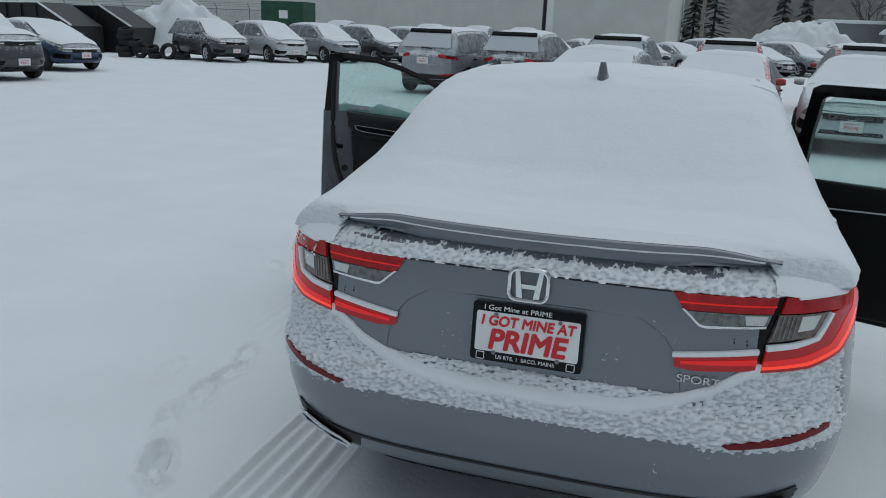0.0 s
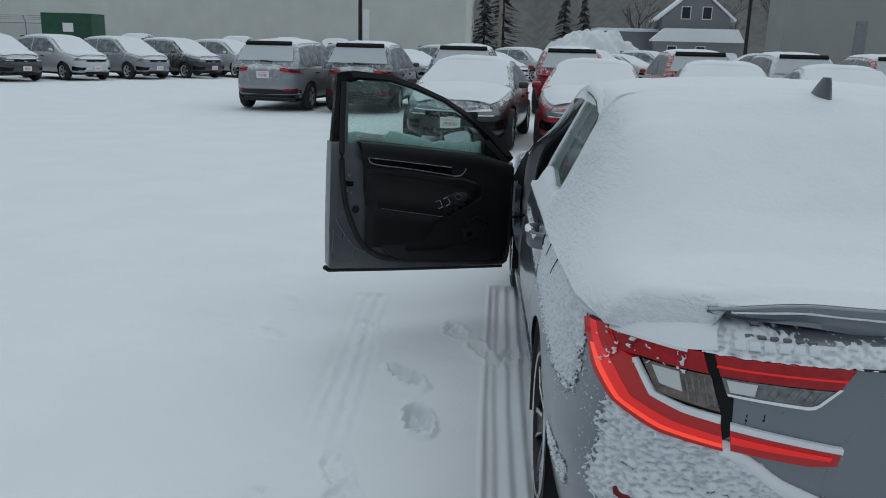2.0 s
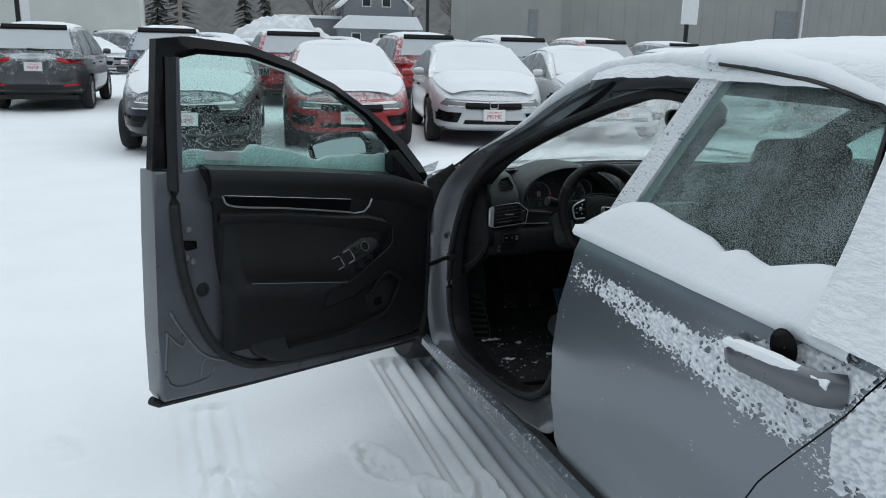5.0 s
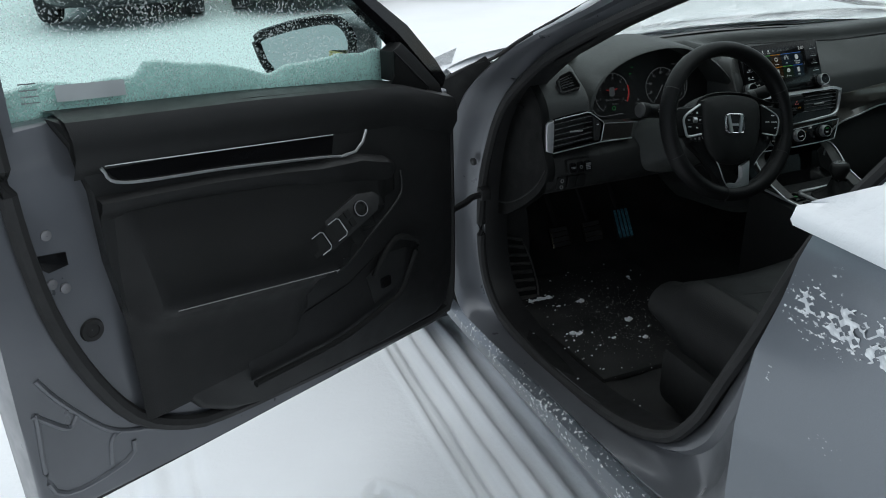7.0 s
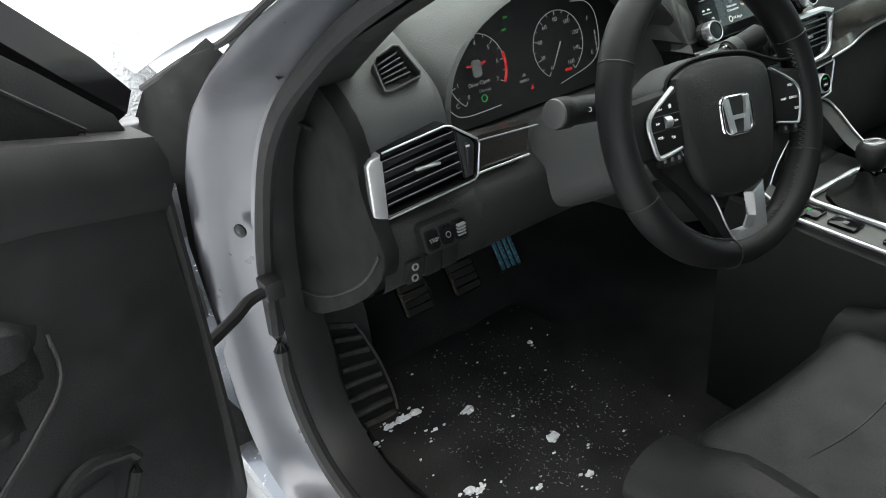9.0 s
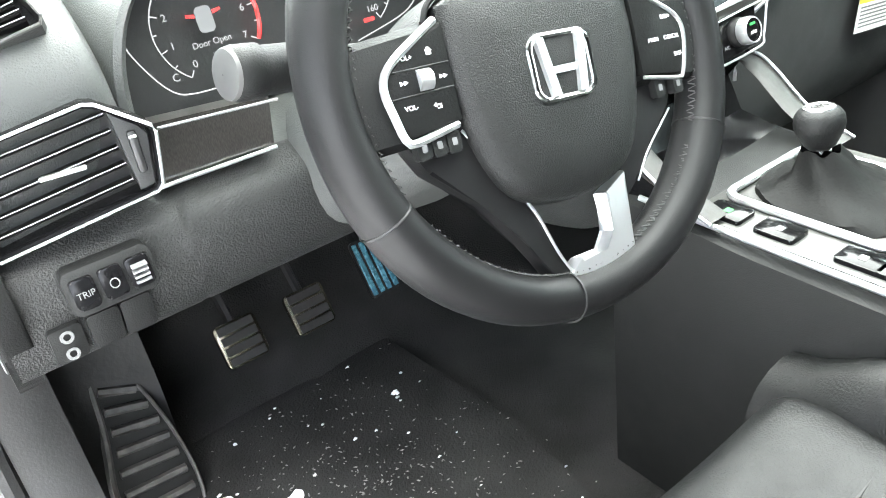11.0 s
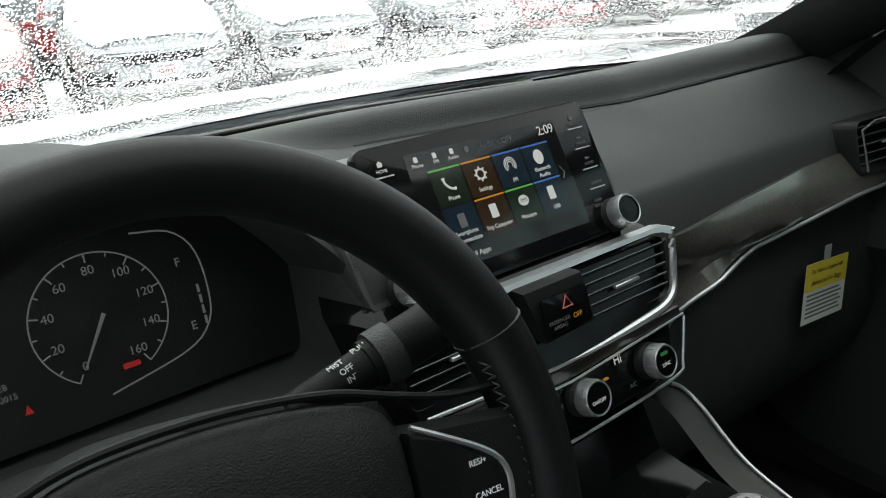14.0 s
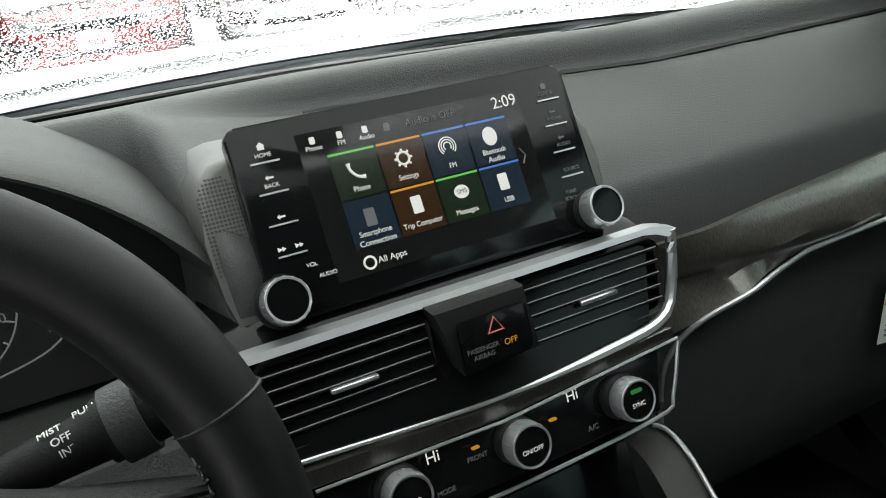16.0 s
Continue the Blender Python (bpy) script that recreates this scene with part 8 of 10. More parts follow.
for x, y in ((-0.112, 0.0505), (-0.112, 0.0290), (-0.112, 0.002), (-0.118, -0.019), (-0.106, -0.019), (0.114, 0.0505), (0.115, 0.0295), (0.116, 0.0085)):
    if y > 0.05:
        flat("key_symbol", [(x - 0.0022, y - 0.0022), (x + 0.0022, y - 0.0022), (x + 0.0022, y + 0.0004), (x + 0.0030, y + 0.0004), (x, y + 0.003), (x - 0.0030, y + 0.0004), (x - 0.0022, y + 0.0004)], M["icon"] if x < 0 else M["dial_grey"], unit, 0.0, 0.0006)
    elif y < -0.01:
        flat("key_symbol", [(x - 0.0028, y - 0.0016), (x + 0.0002, y - 0.0001), (x + 0.0002, y - 0.0016), (x + 0.0028, y), (x + 0.0002, y + 0.0016), (x + 0.0002, y + 0.0001), (x - 0.0028, y + 0.0016)], M["icon"], unit, 0.0, 0.0006)
    else:
        flat("key_symbol", [(x - 0.0030, y), (x - 0.0012, y + 0.0018), (x - 0.0012, y + 0.0006), (x + 0.0026, y + 0.0006), (x + 0.0026, y - 0.0006), (x - 0.0012, y - 0.0006), (x - 0.0012, y - 0.0018)], M["icon"] if x < 0 else M["dial_grey"], unit, 0.0, 0.0006)


def knob_part(name, m, r, l, parent, face=None):
    bm = B()
    prof = [(r * 1.02, -0.004), (r, 0.0), (r, l * 0.25), (r * 0.985, l * 0.3), (r, l * 0.35), (r, l * 0.85), (r * 0.96, l), (r * 0.85, l)]
    lathe(bm, prof, m, 40)
    k = part(name, bm, M["satin"], car, "knurled satin metal knob")
    bm = B()
    lathe(bm, [(r * 1.10, -0.004), (r * 1.08, l * 0.12), (r * 1.015, l * 0.22), (r * 1.015, l * 0.30)], m, 32)
    part("knob_foot", bm, M["black"], k)
    bm = B()
    tube(bm, [m @ Vector((r * 0.93 * math.cos(a), r * 0.93 * math.sin(a), l)) for a in np.linspace(0, 6.283, 32, endpoint=False)], r * 0.035, 6, closed=True)
    part("knob_ring", bm, M["satin"], k)
    bm = B()
    lathe(bm, [(r * 0.86, l), (r * 0.84, l - 0.0012), (r * 0.4, l - 0.0008), (0.0005, l - 0.0008)], m, 32)
    part("knob_face", bm, face or M["gloss"], k)
    for i in range(36):
        a = 2 * math.pi * i / 36
        bm = B()
        box(bm, (-0.0003, -0.0004, l * 0.36), (0.0005, 0.0004, l * 0.84), m=m @ Matrix.Rotation(a, 4, "Z") @ Matrix.Translation((r, 0, 0)))
        if i % 2 == 0:
            part("knurl", bm, M["satin"], k, smooth=False)
        else:
            bm.free()
    return k


for x in (-0.1285, 0.1225):
    knob_part("volume_knob" if x < 0 else "tuning_knob", SCR @ Matrix.Translation((x, -0.0525, 0.0)), 0.0156, 0.021, unit)
# backing of the screen: a moulded plate with speaker holes
bm = B()
prism(bm, [(-0.152, 0.830), (-0.157, 0.862), (-0.159, 0.895), (-0.157, 0.918), (-0.151, 0.932), (-0.143, 0.940), (-0.130, 0.943), (0.125, 0.941), (0.145, 0.931), (0.156, 0.908), (0.158, 0.885), (0.150, 0.830)], 0.0, 0.07, lambda x, z, d: (x, 3.262 + (z - 0.90) * 0.49 + 0.012 + d, z), 0.006, 3)
backing = part("screen_backing", bm, plain("pale_speaker_plate", (0.11, 0.109, 0.106), 0.4, 0.4, 0.06), car, "satin silver plate behind the screen")
for i in range(24):
    for j in range(10):
        z = 0.876 + 0.0026 * i
        x = -0.1555 + 0.0026 * j
        if x > -0.132 or (x + 0.142) ** 2 + (max(z, 0.92) - 0.92) ** 2 > 0.0145 ** 2:
            continue
        bm = B()
        lathe(bm, [(0.0009, 0.0), (0.0004, 0.0)], Matrix.Translation((x, 3.2735 + (z - 0.90) * 0.49, z)) @ Matrix.Rotation(radians(64), 4, "X"), 6)
        part("speaker_hole", bm, M["black"], backing, smooth=False)
# stack of vents and climate controls
bm = B()
rows = []
for z, y, w in ((0.846, 3.248, 0.168), (0.836, 3.226, 0.178), (0.828, 3.218, 0.178), (0.765, 3.200, 0.165), (0.755, 3.190, 0.163), (0.702, 3.174, 0.150), (0.692, 3.184, 0.148), (0.66, 3.205, 0.140), (0.62, 3.18, 0.135), (0.605, 3.10, 0.132)):
    rows.append([(x, y + (0.06 if abs(t) == 1 else 0.004 * t * t), z) for t, x in ((t, w * t) for t in np.linspace(-1, 1, 25))])
loft(bm, rows)
stack = part("centre_console_face", bm, M["gloss"], car, "gloss black centre stack")
bm = B()
ribbon(bm, [(-0.165, 0.838), (0.17, 0.838), (0.188, 0.832)], [(-0.165, 0.833), (0.162, 0.834), (0.178, 0.828)], 30, 4, lambda x, z, d: Vector((x, 3.216 - d - (0.838 - z) * 0.6, z)), 0.01)
part("bright_bar", bm, M["satin"], stack, "satin metal bar under the screen")
bm = B()
tube(bm, smooth_line([(0.183, 3.215, 0.832), (0.184, 3.214, 0.812), (0.178, 3.208, 0.785), (0.163, 3.200, 0.767), (0.12, 3.193, 0.762), (0.0, 3.190, 0.759), (-0.15, 3.193, 0.767)], 40), [0.0045] * 14 + [0.0045 - 0.0028 * min(1, k / 8) for k in range(26)], 8)
part("bright_frame", bm, M["satin"], stack)
for cx, w in ((-0.096, 0.118), (0.104, 0.126)):
    vent("centre_air_vent", cx, 0.799, w + 0.006, 0.062, 3.212, 0, 5, stack, -10, frame_mat=M["slat"], lip=-0.001)
bm = B()
prism(bm, [(-0.038, 0.834), (0.034, 0.834), (0.038, 0.789), (-0.024, 0.787)], 0.0, 0.03, lambda x, z, d: (x, 3.190 + (z - 0.80) * 0.25 + d, z), 0.003)
hz = part("hazard_panel", bm, M["hard"], car)
hm = Matrix.Translation((0.002, 3.190, 0.809)) @ Matrix.Rotation(radians(90 - 14), 4, "X")
bm = B()
prism(bm, rounded(-0.027, -0.016, 0.027, 0.017, 0.003), 0.0, 0.004, lambda a, b, d: hm @ Vector((a, b, d)), 0.001)
hb = part("hazard_switch", bm, M["gloss"], hz)
bm = B()
tube(bm, [hm @ Vector(p) for p in ((-0.006, 0.004, 0.005), (0.006, 0.004, 0.005), (0.0, 0.014, 0.005))], 0.0009, 5, closed=True)
part("triangle_mark", bm, lit("pink_mark", (0.9, 0.25, 0.25), 0.05, (0.4, 0.12, 0.12)), hz)
words("PASSENGER", 0.0048, M["dial_grey"], hm @ Matrix.Translation((-0.012, -0.005, 0.0045)), hz, "lamp_legend", 0.0001)
words("AIRBAG", 0.0048, M["dial_grey"], hm @ Matrix.Translation((-0.012, -0.010, 0.0045)), hz, "lamp_legend", 0.0001)
words("OFF", 0.0062, M["dial_amber"], hm @ Matrix.Translation((0.010, -0.006, 0.0045)), hz, "lamp_legend", 0.0001)
climate_m = Matrix.Translation((0.006, 3.178, 0.728)) @ Matrix.Rotation(radians(90 - 17), 4, "X")
for nm, x in (("left_temperature_knob", -0.092), ("fan_knob", 0.001), ("right_temperature_knob", 0.095)):
    k = knob_part(nm, climate_m @ Matrix.Translation((x, 0, 0)), 0.0162, 0.020, stack)
    words("SYNC" if x > 0.05 else ("ON/OFF" if x > -0.05 else "AUTO"), 0.0048, M["icon"], climate_m @ Matrix.Translation((x, -0.003, 0.0197)), k, "knob_legend", 0.0001)
    if x > 0.05:
        bm = B()
        prism(bm, rounded(x - 0.005, 0.006, x + 0.005, 0.009, 0.001), 0.0192, 0.0200, lambda a, b, d: climate_m @ Vector((a, b, d)))
        part("green_lamp", bm, M["dial_green"], k)
for t, x, y, s in (("Hi", -0.066, 0.014, 0.0115), ("Hi", 0.050, 0.017, 0.0115), ("A/C", 0.062, -0.012, 0.006), ("MODE", -0.062, -0.012, 0.005), ("FRONT", -0.034, 0.002, 0.005)):
    words(t, s, M["icon"] if s > 0.01 else M["dial_grey"], climate_m @ Matrix.Translation((x, y, 0.004)), stack, "panel_legend", 0.0001)
for x, y in ((-0.034, 0.009), (0.030, 0.006)):
    bm = B()
    prism(bm, rounded(x - 0.003, y - 0.0010, x + 0.003, y + 0.0010, 0.0006), 0.003, 0.005, lambda a, b, d: climate_m @ Vector((a, b, d)))
    part("amber_lamp", bm, M["dial_amber"], stack)
bm = B()
tube(bm, smooth_line([(-0.14, 3.168, 0.702), (0.0, 3.166, 0.700), (0.13, 3.170, 0.702), (0.150, 3.176, 0.710), (0.163, 3.184, 0.752)], 40), 0.0016, 6)
part("panel_line", bm, M["satin"], stack)
bm = B()
tube(bm, [(-0.14, 3.184, 0.748), (0.0, 3.182, 0.745), (0.163, 3.185, 0.754)], 0.0013, 6)
part("panel_top_line", bm, M["satin"], stack)
bm = B()
ribbon(bm, [(-0.158, 0.7625), (0.0, 0.7565), (0.160, 0.7625)], [(-0.150, 0.7500), (0.0, 0.7460), (0.160, 0.7540)], 40, 3, lambda x, z, d: Vector((x, 3.1865 + 0.15 * (z - 0.755) - d, z)), 0.006)
part("decor_strip", bm, M["decor_dark"], stack, "dark grained decor strip")
M["brushed"] = plain("brushed_dark_silver", (0.020, 0.019, 0.018), 0.5, 0.1, 0.08, 40, grain=0.1)
for s in (-1, 1):
    line_ = smooth_line([(s * 0.122, 3.172, 0.697), (s * 0.134, 3.168, 0.690), (s * 0.142, 3.150, 0.672), (s * 0.139, 3.10, 0.635), (s * 0.137, 3.04, 0.612)], 26)
    bm = B()
    loft(bm, [[p + Vector((-s * 0.034, 0.004, 0.0)) for p in line_], [p + Vector((-s * 0.028, 0.0, 0.0)) for p in line_], [p + Vector((-s * 0.001, 0.0, 0.0)) for p in line_], [p + Vector((s * 0.002, 0.006, 0.003)) for p in line_], [p + Vector((s * 0.001, 0.045, 0.016)) for p in line_]])
    part("stack_cheek", bm, M["brushed"], stack, "brushed dark silver side of the stack")
    bm = B()
    tube(bm, [p + Vector((0, -0.002, 0.001)) for p in line_], 0.0020, 8)
    part("stack_leg", bm, M["satin"], stack, "satin metal edge line")

# ---- console with the gear lever ----
bm = B()
rows = []
for y in np.linspace(2.05, 3.16, 40):
    zt = interp(y, [(2.05, 0.68), (2.45, 0.67), (2.55, 0.61), (2.8, 0.597), (3.0, 0.60), (3.16, 0.612)])
    rows.append([(x, y, z) for x, z in ((-0.145, 0.2), (-0.148, 0.45), (-0.146, zt - 0.03), (-0.138, zt - 0.008), (-0.12, zt), (0.12, zt), (0.138, zt - 0.008), (0.146, zt - 0.03), (0.148, 0.45), (0.145, 0.2))])
loft(bm, rows)
console = part("console", bm, M["hard"], car, "black centre console")
bm = B()
prism(bm, rounded(-0.122, 2.60, 0.118, 3.115, 0.02), 0.598, 0.606, lambda a, b, d: (a, b, d), 0.002)
plate_c = part("console_plate", bm, M["silver"], console, "satin grey console plate")
bm = B()
tube(bm, [(-0.126, 2.60, 0.603), (-0.128, 2.95, 0.605), (-0.128, 3.08, 0.607), (-0.138, 3.13, 0.615)], 0.0035, 8)
part("console_edge", bm, M["satin"], console)
bm = B()
tube(bm, [(a, b, 0.610) for a, b in rounded(-0.068, 2.885, 0.088, 3.07, 0.018)], 0.0055, 8, closed=True, squash=0.8)
part("boot_frame", bm, M["satin"], console, "satin metal gear lever surround")
bm = B()
rows = []
for k, (w, l, z) in enumerate(((0.074, 0.086, 0.605), (0.070, 0.080, 0.612), (0.055, 0.058, 0.615), (0.036, 0.036, 0.627), (0.026, 0.026, 0.643), (0.018, 0.018, 0.655))):
    t = k / 5
    cy = 2.978 + 0.030 * t
    rows.append([(0.010 - 0.004 * t + w * math.copysign(abs(math.cos(a)) ** 0.75, math.cos(a)) * (1 + 0.06 * math.sin(7 * a + k)), cy + l * math.copysign(abs(math.sin(a)) ** 0.75, math.sin(a)), z + 0.003 * math.sin(5 * a + k)) for a in np.linspace(0, 2 * math.pi, 40, endpoint=False)])
loft(bm, rows, closed=True)
part("gear_boot", bm, plain("black_boot_leather", (0.004, 0.004, 0.004), 0.6, grain=0.3, spec=0.12), console, "creased leather gear boot")
gm = Matrix.Translation((0.005, 3.008, 0.650)) @ Matrix.Rotation(radians(-8), 4, "X")
bm = B()
lathe(bm, [(0.013, 0.0), (0.013, 0.006), (0.011, 0.008)], gm, 24)
part("lever_collar", bm, M["chrome"], console)
bm = B()
lathe(bm, [(0.012, 0.006), (0.0165, 0.010), (0.0205, 0.018), (0.0245, 0.026), (0.0258, 0.034), (0.0245, 0.042), (0.0205, 0.0475), (0.0165, 0.0495)], gm, 32)
part("gear_knob", bm, M["leather"], console, "black gear knob with a bright cap")
bm = B()
lathe(bm, [(0.0168, 0.0492), (0.0160, 0.0510), (0.0148, 0.0512), (0.0140, 0.0502), (0.0005, 0.0512)], gm, 32)
cap_k = part("knob_cap", bm, plain("knob_cap_metal", (0.32, 0.32, 0.33), 0.3, 0.9, 0.05), console)
bm = B()
for a in (-0.006, 0.0, 0.006):
    tube(bm, [gm @ Vector((a, b, 0.0516)) for b in (-0.006, 0.006)], 0.0006, 4)
tube(bm, [gm @ Vector((a, 0, 0.0516)) for a in (-0.006, 0.006)], 0.0006, 4)
part("shift_pattern", bm, M["black"], cap_k)
for k, y in enumerate((3.045, 2.985, 2.90, 2.86)):
    bm = B()
    prism(bm, rounded(-0.112, y - 0.022, -0.080, y + 0.022, 0.004), 0.604, 0.611, lambda a, b, d: (a, b, d), 0.0015)
    bt = part("console_button", bm, M["gloss"], console)
    bm = B()
    prism(bm, rounded(-0.101, y - 0.004, -0.092, y + 0.004, 0.001), 0.6105, 0.6115, lambda a, b, d: (a, b, d))
    part("button_symbol", bm, M["dial_green"] if k == 0 else (M["dial_red"] if k == 3 else M["dial_grey"]), bt)

# ---- passenger side: airbag tag and corner vent ----
tm_ = Matrix.Translation((0.556, 3.238, 0.645)) @ Matrix.Rotation(radians(6), 4, "Y") @ Matrix.Rotation(radians(90), 4, "X")
tag = flat("airbag_tag", [(-0.056, -0.042), (0.056, -0.042), (0.056, 0.042), (-0.056, 0.042)], plain("paper_tag", (0.85, 0.85, 0.80), 0.7, vary=0.05), car, 0, 0.0008)
tag.matrix_basis = tm_
tag["label"] = "hanging paper tag with a yellow heading"
flat("yellow_heading", [(-0.056, 0.004), (0.056, 0.004), (0.056, 0.042), (-0.056, 0.042)], plain("yellow_print", (0.85, 0.66, 0.06), 0.7, vary=0.05), tag, 0.0008, 0.0012)
words("This Vehicle is Equipped with", 0.0088, M["black"], Matrix.Translation((0, 0.030, 0.0014)), tag, "tag_text", 0.0001, squeeze=0.82)
words("Advanced Air Bags", 0.0105, M["black"], Matrix.Translation((0, 0.014, 0.0014)), tag, "tag_text", 0.0001)
for k in range(6):
    flat("text_bar", [(-0.048, -0.004 - 0.006 * k), (0.040 + 0.006 * (k % 2), -0.004 - 0.006 * k), (0.040 + 0.006 * (k % 2), -0.0015 - 0.006 * k), (-0.048, -0.0015 - 0.006 * k)], M["steel"], tag, 0.0008, 0.0011)
flat("tag_tab", [(-0.012, 0.042), (0.006, 0.042), (0.006, 0.062), (-0.012, 0.062)], plain("clear_tape", (0.45, 0.45, 0.45), 0.4), tag)
v, m = vent("corner_air_vent", 0.676, 0.828, 0.160, 0.074, 3.226, -6, 5, dash, -10, frame_mat=M["hard"])
bm = B()
tube(bm, [m @ Vector(p) for p in ((0.058, 0.03, 0.012), (-0.04, 0.032, 0.012), (-0.070, 0.024, 0.012), (-0.066, -0.032, 0.012))], 0.0018, 8)
part("vent_line", bm, M["steel"], v)
# pedals
M["pedal"] = plain("worn_pedal_metal", (0.40, 0.36, 0.29), 0.2, 1.0, 0.2, 40, patch=0.05)
M["blue_film"] = plain("blue_protective_film", (0.10, 0.27, 0.36), 0.25, 0.3, 0.2, 40)
for nm, x, y, z, w, h in (("clutch_pedal", -0.455, 3.655, 0.318, 0.070, 0.070), ("brake_pedal", -0.335, 3.650, 0.318, 0.070, 0.070), ("throttle_pedal", -0.160, 3.730, 0.284, 0.060, 0.110)):
    pm = Matrix.Translation((x, y, z)) @ Matrix.Rotation(radians(58), 4, "X")
    bm = B()
    prism(bm, rounded(-w / 2, -h / 2, w / 2, h / 2, 0.008), 0.0, 0.010, lambda a, b, d: pm @ Vector((a, b, d)), 0.002)
    pd = part(nm, bm, M["pedal"] if y < 3.7 else M["black"], car, "ribbed metal pedal" if y < 3.7 else "metal pedal under blue film")
    for k in range(4):
        bm = B()
        if y > 3.7:
            box(bm, (-w * 0.46 + w * 0.25 * k, -h * 0.45, 0.009), (-w * 0.30 + w * 0.25 * k, h * 0.45, 0.013), 0.001, 1, pm)
            part("film_rib", bm, M["blue_film"], pd)
        else:
            b = -h * 0.36 + h * 0.24 * k
            box(bm, (-w * 0.42, b - 0.0065, 0.009), (w * 0.42, b + 0.0065, 0.015), 0.001, 1, pm)
            part("rubber_rib", bm, M["rubber"], pd)
    bm = B()
    tube(bm, [pm @ Vector((0, 0, 0)), Vector((x, y + 0.10, z + 0.12)), Vector((x, y + 0.16, z + 0.30))], 0.008, 6)
    part("pedal_arm", bm, M["black"], pd)
# foot rest: a long ribbed pad that leans against the wheel arch
FOOT = [[(-0.680, 3.605, 0.401), (-0.628, 3.598, 0.378)], [(-0.692, 3.564, 0.333), (-0.612, 3.560, 0.315)], [(-0.711, 3.524, 0.269), (-0.606, 3.528, 0.254)], [(-0.703, 3.502, 0.232), (-0.610, 3.506, 0.216)], [(-0.688, 3.492, 0.209), (-0.618, 3.494, 0.203)]]
edge_l, edge_r = smooth_line([p[0] for p in FOOT], 17), smooth_line([p[1] for p in FOOT], 17)
bm = B()
loft(bm, [[a + Vector((-0.006, 0.03, -0.02)), a, a.lerp(c, 0.5), c, c + Vector((0.006, 0.03, -0.02))] for a, c in zip(edge_l, edge_r)])
rest = part("foot_rest", bm, M["hard"], car, "long ribbed black foot rest")
M["rib"] = plain("scuffed_rubber_rib", (0.045, 0.043, 0.041), 0.6, vary=0.5, scale=60)
for k in range(1, 16, 2):
    p, q = edge_l[k].lerp(edge_r[k], 0.1), edge_l[k].lerp(edge_r[k], 0.9)
    bm = B()
    tube(bm, [p + Vector((0, -0.004, 0.002)), q + Vector((0, -0.004, 0.002))], 0.0065, 6)
    part("foot_rest_rib", bm, M["rib"], rest)
bm = B()
tube(bm, [a + Vector((0, -0.002, 0.002)) for a in edge_l], 0.004, 6)
tube(bm, [a + Vector((0, -0.002, 0.002)) for a in edge_r], 0.003, 6)
part("foot_rest_edge", bm, M["rib"], rest)

# rear-view mirror under the roof
bm = B()
prism(bm, rounded(-0.115, -0.032, 0.115, 0.032, 0.022), -0.022, 0.0, lambda a, b, d: (a, b, d), 0.006, 3)
rvm = part("rear_view_mirror", bm, M["black"], car, "black rear-view mirror", m=Matrix.Translation((-0.03, 2.99, 1.205)) @ Matrix.Rotation(radians(-14), 4, "Z") @ Matrix.Rotation(radians(84), 4, "X"))
bm = B()
prism(bm, rounded(-0.108, -0.026, 0.108, 0.026, 0.018), 0.0, 0.0015, lambda a, b, d: (a, b, d))
part("mirror_glass", bm, plain("rear_mirror_glass", (0.45, 0.46, 0.47), 0.05, 1.0, 0.03), rvm)
bm = B()
tube(bm, [(0, 0, -0.02), (0, 0.03, -0.05), (0, 0.06, -0.075)], 0.010, 8)
part("mirror_stem", bm, M["black"], rvm)


